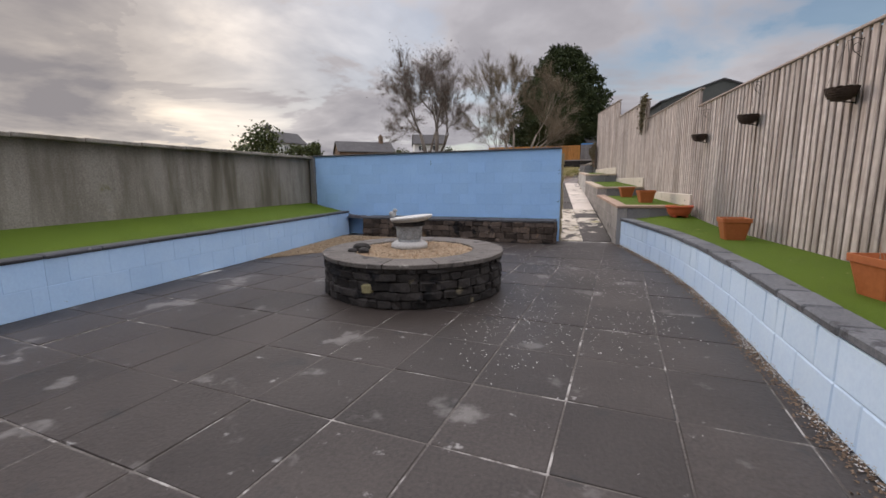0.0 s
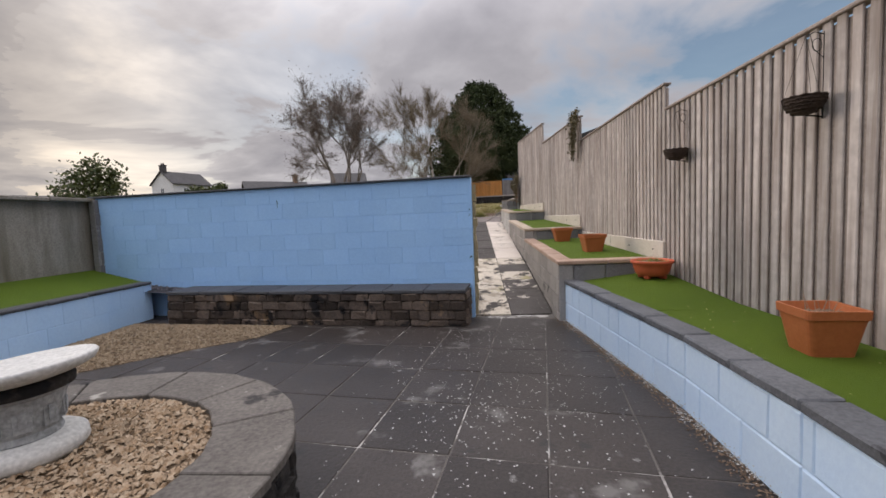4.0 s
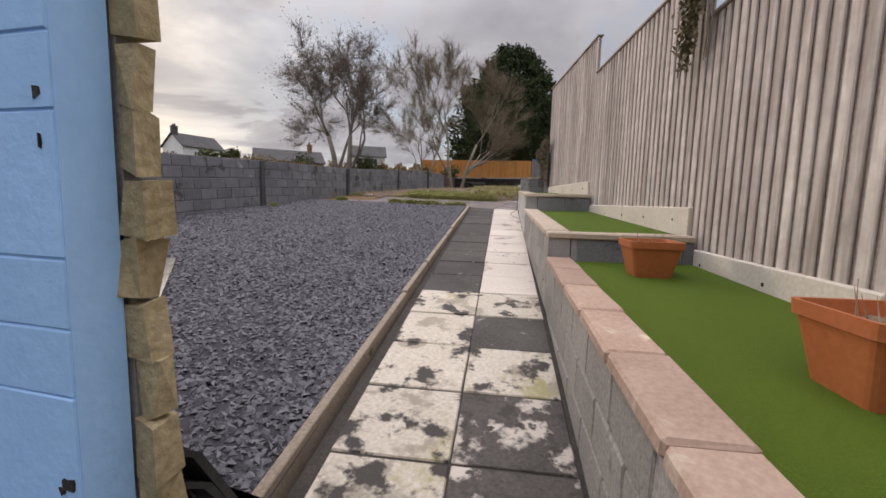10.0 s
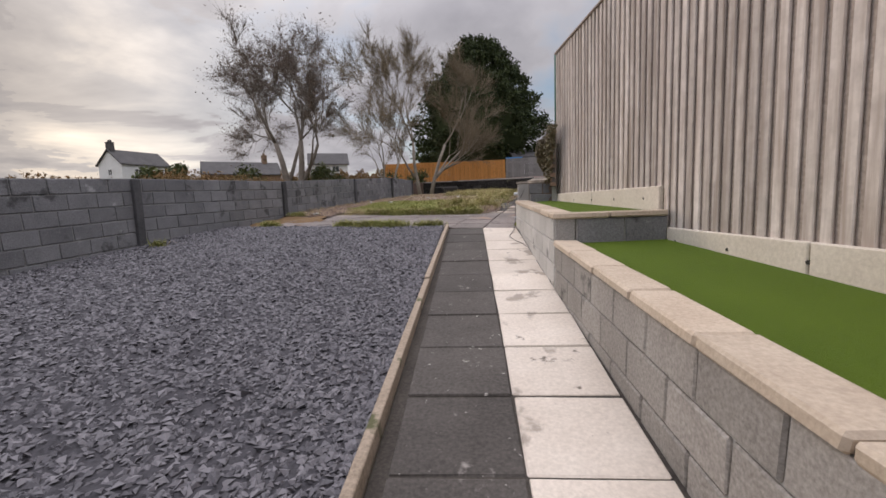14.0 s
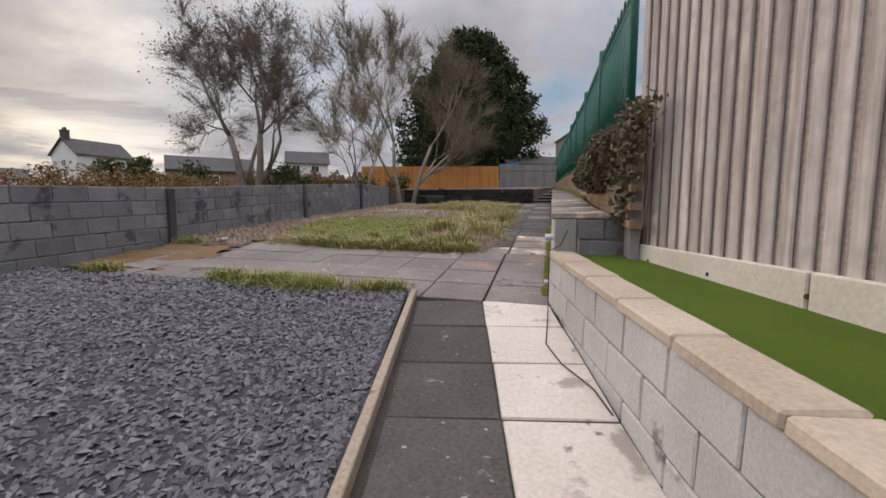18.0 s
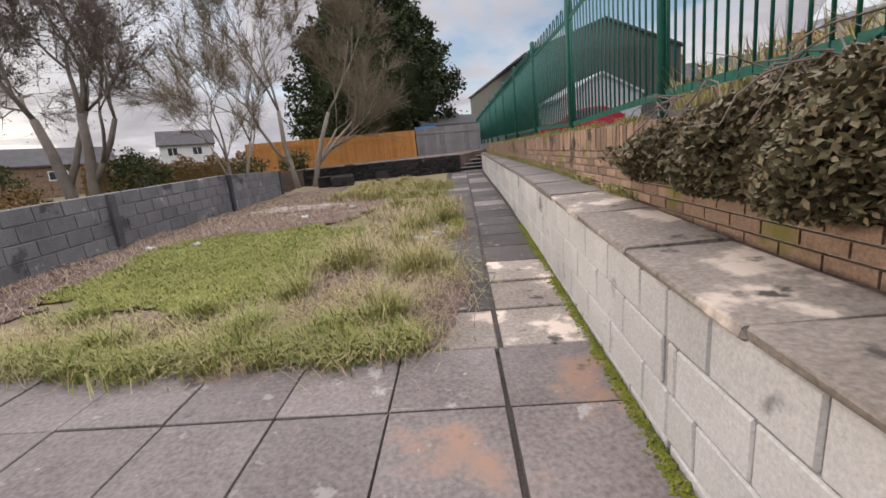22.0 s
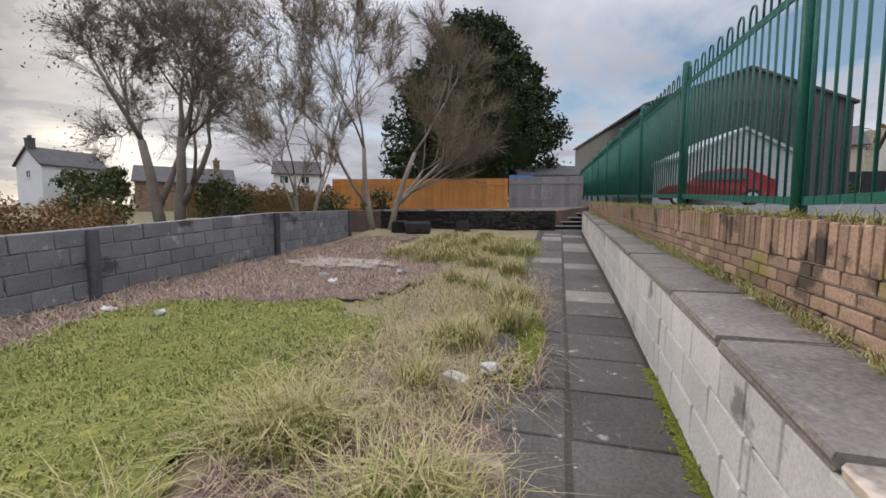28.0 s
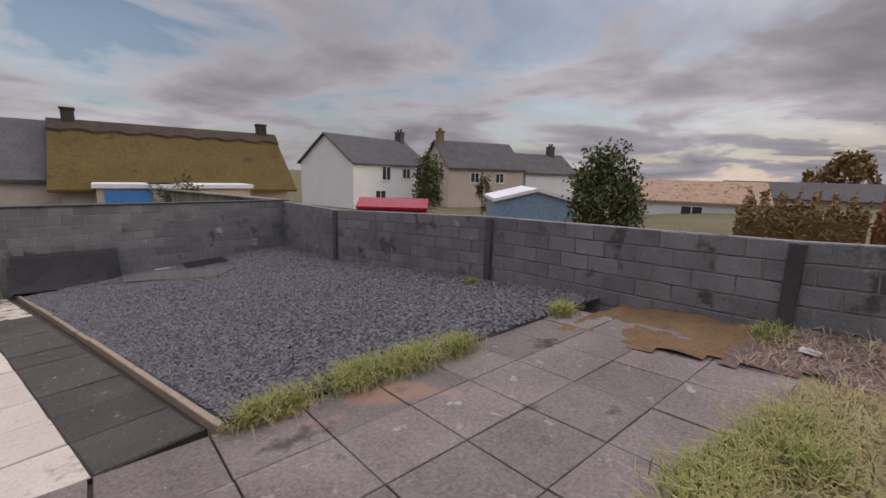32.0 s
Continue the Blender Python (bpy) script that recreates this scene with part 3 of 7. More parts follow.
def build_ground():
    xs = sorted(set([-2500, -900, -400, -200, -120, -80] + list(range(-60, 61, 4)) + [-7.6, -6.7, 1.2, 1.8, 2.4, 3.0, 3.6, 4.4] + [80, 120, 200, 400, 900, 2500]))
    ys = sorted(set([-2500, -900, -400, -200, -100, -60, -40] + list(range(-24, 92, 2)) + [8.7, 8.8] + [110, 150, 220, 400, 900, 2500]))
    verts = [(x, y, ground_z(x, y)) for y in ys for x in xs]
    w = len(xs)
    faces = [(j * w + i, j * w + i + 1, (j + 1) * w + i + 1, (j + 1) * w + i) for j in range(len(ys) - 1) for i in range(w - 1)]
    ob = new("ground", mesh_from("ground", verts, faces, M_GROUND))
    tagged(ob, "rough winter grass ground around the gardens", "ground", kind="structure")


build_ground()

# ---- patio floor ----
PATIO_TURN = radians(-9.3)
PITCH = 0.61
PATIO_LONG = 0.72                         # the patio slabs are longer than wide


def build_patio():
    bm = bmesh.new()
    slab_bm(bm, [(-6.2, -5, -0.006), (1.1, -5, -0.006), (1.1, 8.74, -0.006), (-0.3, 8.74, -0.006), (-0.6, 8.6, -0.006), (-6.2, 9.2, -0.006)], 0.15)
    floor = part("floor_patio", bm, M_JOINT)
    tagged(floor, "dark weathered square concrete patio paving with pale lichen spots", "patio", kind="structure")
    kinds = [box_mesh("slab", PITCH - 0.009, PATIO_LONG - 0.009, 0.05, M_PATIO, 0.006, 0.0025, k) for k in range(4)]
    org = Vector((-0.246, 4.117, 0))
    r = random.Random(3)
    for i in range(-13, 6):
        for j in range(-13, 8):
            c = org + Matrix.Rotation(PATIO_TURN, 3, "Z") @ Vector(((i + 0.5) * PITCH, (j + 0.5) * PATIO_LONG, 0))
            if not (-6.1 < c.x < 1.15 and -4.5 < c.y < 8.55 - 0.115 * (c.x + 0.5) * (c.x < -0.5)):
                continue
            m = Matrix.Translation((c.x, c.y, -0.025 + r.uniform(-0.003, 0.003))) @ Matrix.Rotation(PATIO_TURN + r.uniform(-.006, .006) + math.pi * r.randrange(2), 4, "Z") @ Matrix.Rotation(r.uniform(-.004, .004), 4, "X")
            piece("slab", kinds[r.randrange(4)], floor, m)


def build_flecks():
    """White flakes of paint and petals strewn over the patio."""
    cx, cy = rng.uniform(-1.6, 0.55, 34), rng.uniform(1.8, 8.2, 34)
    w = rng.integers(0, 34, 1900)
    x, y = cx[w] + rng.normal(0, 0.30, 1900), cy[w] + rng.normal(0, 0.33, 1900)
    k = (x < 0.85 - 0.1 * np.abs(y - 5.6)) & (y < 8.0) & (y > 0.5) & ((x + 2.52) ** 2 + (y - 3.95) ** 2 > 1.6)
    pts = np.stack([x[k], y[k], np.full(k.sum(), 0.004)], -1)
    ob = new("paint_flakes", chips_mesh("paint_flakes", pts, 0.0085, M_DISH, 0.25))
    tagged(ob, "small white flakes strewn over the dark paving", "debris", kind="stuff")


# ---- wall of blocks between two points ----
def block_wall(name, a, b, z0, z1, thick, material, mortar, label, category, lblk=0.45, hblk=0.225, side=1, top=None, gap=0.012, cap=None, seed=0,
               level=False, proud=0.006, bev=0.009, split=False, recess=0.009):
    """A wall from a to b (face line), blocks laid in courses; z0, z1: bottom and top at a; top: z at b. side: where its thickness lies."""
    a, b = Vector((a[0], a[1], 0)), Vector((b[0], b[1], 0))
    d = (b - a)
    length = d.length
    d.normalize()
    nrm = Vector((-d.y, d.x, 0)) * side
    ang = math.atan2(d.y, d.x)
    z1b = z1 if top is None else top
    bm = bmesh.new()
    e = recess
    pa, pb = a + nrm * e, b + nrm * e
    qa, qb = a + nrm * (thick - e), b + nrm * (thick - e)
    low = z0
    vs = [bm.verts.new((p.x, p.y, z)) for p, z in ((pa, low), (pb, low), (qb, low), (qa, low), (pa, z1 - 0.004), (pb, z1b - 0.004), (qb, z1b - 0.004), (qa, z1 - 0.004))]
    for f in ((0, 1, 2, 3), (4, 7, 6, 5), (0, 4, 5, 1), (1, 5, 6, 2), (2, 6, 7, 3), (3, 7, 4, 0)):
        bm.faces.new([vs[i] for i in f])
    bmesh.ops.recalc_face_normals(bm, faces=bm.faces)
    wall = part(name, bm, mortar)
    tagged(wall, label, category, kind="structure")
    kinds = {}
    r = random.Random(seed + 11)

    def get(l, h):
        k = (round(l, 2), round(h, 2))
        if k not in kinds:
            kinds[k] = [box_mesh("block", l - gap, thick, h - gap, material, bev, 0.0025 if bev > 0.005 else 0.0012, s) for s in range(2)]
        return kinds[k][r.randrange(2)]

    slope = 0.0 if level else (z1b - z1) / length
    courses = max(1, round((z1 - z0) / hblk))
    hb = (z1 - z0) / courses
    for c in range(courses):
        s = -lblk * (0.5 if c % 2 != split else 0.0) + (r.uniform(-.05, .05) if seed else 0)
        while s < length - 0.03:
            u0, u1 = max(0.0, s), min(length, s + lblk)
            s += lblk
            if u1 - u0 < 0.06:
                continue
            mid = (u0 + u1) / 2
            p = a + d * mid + nrm * (thick / 2 - proud)
            z = z0 + (c + 0.5) * hb + slope * mid
            m = Matrix.Translation((p.x, p.y, z)) @ Matrix.Rotation(ang, 4, "Z") @ Matrix.Rotation(-math.atan(slope), 4, "Y") @ Matrix.Rotation(math.pi * r.randrange(2), 4, "Z")
            if split and u0 == 0.0 and c % 2 == 1 and c > 1:
                for dz in (-0.25, 0.25):
                    piece("block", get(u1 - u0, hb / 2), wall, Matrix.Translation((0, 0, dz * hb)) @ m)
                continue
            piece("block", get(u1 - u0, hb), wall, m)
    return wall


def coping_run(name, pts, width, thick, material, label, length=0.6, over=0.02, side=1, structure=True, seed=0, bev=0.012):
    """Coping stones along points (x, y, z of the top outer edge); side: where the width lies."""
    root = new(name, None)
    tagged(root, label, "coping", kind="structure")
    r = random.Random(seed + 5)
    for p, q in zip(pts, pts[1:]):
        p, q = Vector(p), Vector(q)
        d = q - p
        k = max(1, round(d.length / length))
        fl = Vector((d.x, d.y, 0)).normalized()
        nrm = Vector((-fl.y, fl.x, 0)) * side
        ang = math.atan2(d.y, d.x)
        me = [box_mesh("coping_stone", d.length / k - 0.008, width, thick, material, bev, 0.003, s + seed) for s in range(2)]
        for i in range(k):
            c = p + d * ((i + 0.5) / k) + nrm * (width / 2 - over)
            m = Matrix.Translation((c.x, c.y, c.z - thick / 2 + r.uniform(-.003, .003))) @ Matrix.Rotation(ang + r.uniform(-.01, .01), 4, "Z") @ Matrix.Rotation(-math.atan2(d.z, math.hypot(d.x, d.y)), 4, "Y")
            piece("coping_stone", me[r.randrange(2)], root, m)
    return root


# ---- blue wall ----
def build_blue_wall():
    w = w0 = block_wall("wall_blue", BLUE_A, BLUE_B, -0.168, 2.055, 0.10, M_BLUE, M_BLUE, "pale blue painted concrete block wall across the patio", "wall",
                   lblk=0.43, hblk=0.247, side=-1, gap=0.004, seed=0, proud=0.001, bev=0.0025, split=True, recess=0.003)
    d = (BLUE_B - BLUE_A).normalized()
    n = Vector((-d.y, d.x, 0)) * -1
    block_wall("wall_blue_back", BLUE_A + n * 0.101, BLUE_B + n * 0.101, 0.0, 2.055, 0.06, M_BLOCK, M_MORTAR,
               "bare grey concrete block back of the garden wall", "wall", side=-1, seed=4, proud=-0.003)
    # rough unpainted end
    bm = bmesh.new()
    r = random.Random(8)
    ang = math.atan2(d.y, d.x)
    for i in range(16):
        z = 0.06 + i * 0.122
        c = BLUE_A + n * 0.125 - d * (0.012 + r.uniform(0, 0.02))
        vs = add_box(bm, c.x, c.y, z, 0.05, 0.055 + r.uniform(-.015, .015), 0.116, ang)
        for v in vs:
            v.co += Vector((r.uniform(-1, 1), r.uniform(-1, 1), r.uniform(-1, 1))) * 0.012
    part("rough_end", bm, surf("ochre_stained_mortar", (0.30, 0.235, 0.12), (0.42, 0.35, 0.21), 4, 50, 0.95, 0.8), w, "ochre stained bare mortar end")
    # dark capping
    bm = bmesh.new()
    for k in range(11):
        a, b = BLUE_A.lerp(BLUE_B, k / 11), BLUE_A.lerp(BLUE_B, (k + 1) / 11)
        c = (a + b) / 2 + n * 0.085
        add_box(bm, c.x, c.y, 2.071, (b - a).length - 0.005, 0.25, 0.03, ang)
    bevel_all(bm, 0.008)
    part("capping", bm, M_SLATE, w, "dark slate capping")
    # chips where the paint has come off
    for u, z, w, h in ((0.03, 1.59, 0.010, 0.018), (0.034, 1.51, 0.008, 0.022), (0.028, 0.90, 0.03, 0.02), (0.045, 0.885, 0.012, 0.012), (3.1, 1.80, 0.006, 0.12)):
        b2 = bmesh.new()
        p = BLUE_A + d * u - n * 0.0002
        for v in add_box(b2, p.x, p.y, z, w, 0.006, h, ang):
            v.co += Vector((r.uniform(-1, 1) * 0.004, 0, r.uniform(-1, 1) * 0.005))
        part("chip", b2, M_STONE, w0, "dark bare chip in the paint")
    return w


def stone_face(name, parent, a, b, z0, z1, depth, material, seed, out, size=0.2):
    """Uneven rubble stones over a straight face; out: outward normal."""
    r = random.Random(seed)
    a, b = Vector((a[0], a[1], 0)), Vector((b[0], b[1], 0))
    d = b - a
    ln = d.length
    d.normalize()
    ang = math.atan2(d.y, d.x)
    kinds = []
    for k in range(7):
        bm = bmesh.new()
        add_box(bm, 0, 0, 0, 1, 1, 1)
        bmesh.ops.bevel(bm, geom=list(bm.edges), offset=0.13, segments=1, affect="EDGES")
        rr = random.Random(seed * 10 + k)
        for v in bm.verts:
            v.co += Vector((rr.uniform(-1, 1) * .07, rr.uniform(-1, 1) * .12, rr.uniform(-1, 1) * .07))
        kinds.append(as_mesh("stone", bm, material))
    z = z0
    while z < z1 - 0.03:
        h = min(r.uniform(0.07, 0.15), z1 - z)
        if z1 - z - h < 0.05:
            h = z1 - z
        u = 0.0
        while u < ln - 0.02:
            w = min(r.uniform(0.10, 0.10 + size), ln - u)
            c = a + d * (u + w / 2) + out * r.uniform(-.015, .012)
            m = Matrix.Translation((c.x, c.y, z + h / 2)) @ Matrix.Rotation(ang, 4, "Z") @ Matrix.Diagonal((w * 0.97, depth, h * 0.96, 1))
            piece("stone", kinds[r.randrange(7)], parent, m)
            u += w
        z += h


def build_bench():
    d = (BLUE_B - BLUE_A).normalized()
    n = Vector((d.y, -d.x, 0))            # away from the wall, towards the patio
    if n.y > 0:
        n = -n
    a, b = BLUE_A + d * 0.07, BLUE_A + d * 4.75
    af, bf = a + n * 0.52, b + n * 0.52
    bm = bmesh.new()
    slab_bm(bm, [(p.x, p.y, 0.455) for p in (af, bf, b + n * 0.03, a + n * 0.03)], 0.46)
    bmesh.ops.recalc_face_normals(bm, faces=bm.faces)
    root = part("stone_bench", bm, M_DARKMORTAR)
    tagged(root, "low dark rubble stone bench against the blue wall", "bench")
    stone_face("stone", root, (af.x, af.y), (bf.x, bf.y), 0.0, 0.455, 0.10, M_BENCHSTONE, 21, n)
    ae = a + n * 0.06
    stone_face("stone", root, (ae.x, ae.y), (af.x, af.y), 0.0, 0.455, 0.09, M_BENCHSTONE, 22, -d)
    k = 8
    ang = math.atan2(d.y, d.x)
    me = [box_mesh("seat_slab", 4.7 / k - 0.01, 0.57, 0.05, M_SLATE, 0.01, 0.004, s) for s in range(3)]
    for i in range(k):
        c = a + d * (4.7 * (i + 0.5) / k - 0.02) + n * 0.287
        piece("seat_slab", me[i % 3], root, Matrix.Translation((c.x, c.y, 0.482)) @ Matrix.Rotation(ang, 4, "Z"))


# ---- curved bed wall beside the fence ----
def turf(name, pts, label, thick=0.05, bumps=0.01):
    bm = bmesh.new()
    slab_bm(bm, pts, thick)
    bmesh.ops.recalc_face_normals(bm, faces=bm.faces)
    ob = part(name, bm, M_TURF)
    tagged(ob, label, "turf", kind="structure")
    return ob


def build_bed_one():
    for k, (p, q) in enumerate(zip(BED_WALL, BED_WALL[1:])):
        block_wall(f"wall_bed_{k + 1}", p, q, 0.0, 0.51, 0.2, M_BLUEPALE, M_BLUEPALE, "pale blue painted block retaining wall of the raised turf bed", "wall",
                   side=-1, gap=0.006, hblk=0.255, proud=0.0)
    coping_run("coping_bed", [(x, y, 0.575) for x, y in BED_WALL], 0.215, 0.06, M_COPEGREY, "grey slate coping on the pale blue bed wall", 0.5, 0.015, -1, seed=3)
    # turf
    pts = [(x + 0.17, y, 0.54) for x, y in BED_WALL] + [(fence_x(8.28), 8.28, 0.555), (fence_x(-4), -4.0, 0.555)]
    turf("turf_bed", pts, "bright green artificial turf on the raised bed", 0.3)


BEDS = [  # y start, y end, coping z at start and end, turf drop
    (8.21, 11.95, 0.838, 0.945), (11.95, 15.36, 1.175, 1.34), (15.36, 18.99, 1.603, 1.74)]


def bed_left_x(y):
    return float(np.interp(y, [8.2, 11.95, 15.36, 18.99], [0.622, 0.64, 0.60, 0.62]))


def build_terraces():
    prev = (0.505, 0.505)
    for k, (y0, y1, za, zb) in enumerate(BEDS):
        x0, x1 = bed_left_x(y0), bed_left_x(y1)
        zfoot = pz(y0) - 0.1
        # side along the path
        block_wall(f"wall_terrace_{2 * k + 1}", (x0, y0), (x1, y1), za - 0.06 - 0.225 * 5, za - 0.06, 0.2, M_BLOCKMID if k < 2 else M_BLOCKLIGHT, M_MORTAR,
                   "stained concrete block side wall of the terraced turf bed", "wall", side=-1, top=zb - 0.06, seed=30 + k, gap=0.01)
        # front
        fx = fence_x(y0) - 0.02
        low = 0.45 if k == 0 else BEDS[k - 1][3] - 0.12
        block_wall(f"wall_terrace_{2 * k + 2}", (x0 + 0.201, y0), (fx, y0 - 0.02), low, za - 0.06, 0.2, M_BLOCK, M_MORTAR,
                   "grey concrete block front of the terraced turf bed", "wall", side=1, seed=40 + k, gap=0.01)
        mt = M_COPING if k == 0 else M_COPINGPALE
        coping_run(f"coping_terrace_{2 * k + 1}", [(x0, y0 + 0.21, za + 0.004), (x1, y1 - 0.01, zb)], 0.23, 0.06, mt, "sandstone coping along the terraced bed", 0.6, 0.02, -1, seed=50 + k)
        coping_run(f"coping_terrace_{2 * k + 2}", [(x0 - 0.02, y0, za), (fx, y0 - 0.02, za)], 0.23, 0.06, mt, "sandstone coping on the bed front", 0.55, 0.02, 1, seed=60 + k)
        turf(f"turf_terrace_{k + 1}", [(x0 + 0.19, y0 + 0.19, za - 0.035), (x1 + 0.19, y1, zb - 0.035), (fence_x(y1) - 0.03, y1, zb - 0.02), (fence_x(y0) - 0.03, y0 + 0.17, za - 0.02)],
             "bright green artificial turf on the terraced bed", 0.2)


# ---- timber fence ----
FENCE_PANELS = [(-4.0, 2.0, 2.74, 0.50, False), (2.0, 8.08, 2.74, 0.50, False), (8.08, 12.1, 3.06, 0.80, True), (12.1, 15.5, 3.60, 1.17, True), (15.5, 18.83, 4.19, 1.57, True)]


def build_fence():
    kinds = {}
    for k, (y0, y1, zt, zb, board) in enumerate(FENCE_PANELS):
        a, b = Vector((fence_x(y0), y0, 0)), Vector((fence_x(y1), y1, 0))
        d = b - a
        ln = d.length
        d.normalize()
        n = Vector((d.y, -d.x, 0))          # to the right, away from the path
        ang = math.atan2(d.y, d.x)
        bm = bmesh.new()
        zl = zb + (0.24 if board else 0.0)
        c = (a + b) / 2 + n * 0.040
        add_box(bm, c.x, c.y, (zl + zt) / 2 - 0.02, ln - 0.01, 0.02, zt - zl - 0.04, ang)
        # set-back boards between the front ones, their shade put into the timber colour
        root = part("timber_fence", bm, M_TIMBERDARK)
        tagged(root, "tall weathered grey-brown vertical board fence panel", "fence", "garden fence panels")
        pitch, bw = 0.118, 0.080
        h = zt - zl
        for s in range(3):
            kinds[(k, s)] = box_mesh("board", bw, 0.022, h, M_TIMBER, 0.008, 0.002, s)
        r = random.Random(70 + k)
        cnt = int(ln / pitch)
        for i in range(cnt):
            c = a + d * ((i + 0.5) * ln / cnt) + n * 0.02
            piece("board", kinds[(k, r.randrange(3))], root, Matrix.Translation((c.x, c.y, (zl + zt) / 2 + r.uniform(-.006, .006))) @ Matrix.Rotation(ang + r.uniform(-.03, .03), 4, "Z") @ Matrix.Rotation(r.uniform(-.003, .003), 4, "Y"))
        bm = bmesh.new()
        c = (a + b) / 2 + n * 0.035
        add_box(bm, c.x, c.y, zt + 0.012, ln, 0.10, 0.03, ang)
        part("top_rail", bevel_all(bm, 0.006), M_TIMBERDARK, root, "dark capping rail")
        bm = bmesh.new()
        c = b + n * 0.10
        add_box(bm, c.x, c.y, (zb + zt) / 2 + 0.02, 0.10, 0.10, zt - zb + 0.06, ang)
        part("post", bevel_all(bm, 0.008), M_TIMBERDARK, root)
        if board:
            bm = bmesh.new()
            m = 3
            for i in range(2):
                p, q = a.lerp(b, i / 2), a.lerp(b, (i + 1) / 2)
                c = (p + q) / 2 + n * 0.0
                add_box(bm, c.x, c.y, zb + 0.125, (q - p).length - 0.012, 0.05, 0.27, ang)
            part("gravel_board", bevel_all(bm, 0.008), M_GRAVELBOARD, root, "pale concrete gravel board")
            for i in range(5):
                bm = bmesh.new()
                c = a + d * (0.3 + (ln - 0.6) * i / 4) - n * 0.028
                lathe(bm, [(0.014, 0), (0.014, 0.012)], 8, Matrix.Translation((c.x, c.y, zb + 0.14)) @ Matrix.Rotation(ang, 4, "Z") @ Matrix.Rotation(math.pi / 2, 4, "X"))
                part("bolt", bm, M_IRON, root)


def build_wall_foot():
    """Crumbled white paint and dirt where the bed wall meets the paving."""
    r = np.random.default_rng(61)
    white, dirt = [], []
    for p, q in zip(BED_WALL, BED_WALL[1:]):
        ln = math.hypot(q[0] - p[0], q[1] - p[1])
        n = int(ln * 330)
        u = r.uniform(0, 1, n)
        x, y = p[0] + (q[0] - p[0]) * u, p[1] + (q[1] - p[1]) * u
        band = 0.5 + 0.5 * np.sin(y * 3.1) * np.sin(y * 7.7 + 1)
        off = np.abs(r.normal(0, 1, n)) * (0.012 + 0.03 * band)
        k = r.uniform(0, 1, n) < 0.25 + 0.75 * band
        white.append(np.stack([x - off, y, 0.006 + r.uniform(0, 0.05, n) * np.exp(-off * 60)], -1)[k])
        off = np.abs(r.normal(0, 0.055, n))
        dirt.append(np.stack([x - off, y, np.full(n, 0.004)], -1))
    st = new("crumbled_paint", chips_mesh("crumbled_paint", np.concatenate(white), 0.0075, M_DISH, 0.5))
    tagged(st, "white crumbled paint along the foot of the bed wall", "debris", kind="stuff")
    st = new("wall_foot_dirt", chips_mesh("wall_foot_dirt", np.concatenate(dirt), 0.012, M_SOIL, 0.35))
    tagged(st, "brown dirt gathered along the foot of the bed wall", "debris", kind="stuff")


# ---- left raised bed ----
def build_left_bed():
    pts = [(-6.15, -4.0), (-6.0, 2.0), (-5.92, 5.0), (-5.9, 9.0)]
    for k, (p, q) in enumerate(zip(pts, pts[1:])):
        block_wall(f"wall_left_bed_{k + 1}", p, q, 0.0, 0.58, 0.2, M_BLUEMID, M_BLUEMID, "pale blue painted retaining wall of the side bed", "wall", side=1, gap=0.005, hblk=0.29, proud=0.001, bev=0.003, recess=0.003)
    coping_run("coping_left_bed", [(x, y, 0.625) for x, y in pts], 0.22, 0.045, M_SLATE, "dark coping on the side bed", 0.6, 0.02, 1, seed=9)
    turf("turf_left_bed", [(-6.12, -4, 0.6), (-6.09, 9.1, 0.6), (-7.2, 9.3, 0.82), (-7.36, -4, 0.82)], "bright green artificial turf on the side bed", 0.3)
    bm = bmesh.new()
    slab_bm(bm, [(-7.18, 9.4, 2.0), (-7.36, -4.2, 1.86), (-7.55, -4.2, 1.86), (-7.37, 9.4, 2.0)], 2.0)
    bmesh.ops.recalc_face_normals(bm, faces=bm.faces)
    w = part("wall_left_boundary", bm, M_RENDER)
    tagged(w, "grey streaked rendered boundary wall with green algae", "wall", kind="structure")
    bm = bmesh.new()
    for i in range(16):
        y0, y1 = -4.2 + 13.6 * i / 16, -4.2 + 13.6 * (i + 1) / 16
        x = -7.365 + (y0 + y1 + 8.4) / 2 * 0.0133
        add_box(bm, x - 0.005 - 0.0, (y0 + y1) / 2, 1.89 + 0.0103 * ((y0 + y1) / 2 + 4.2), 0.30, y1 - y0 - 0.006, 0.06)
    part("capping", bevel_all(bm, 0.01), M_RENDER, w)


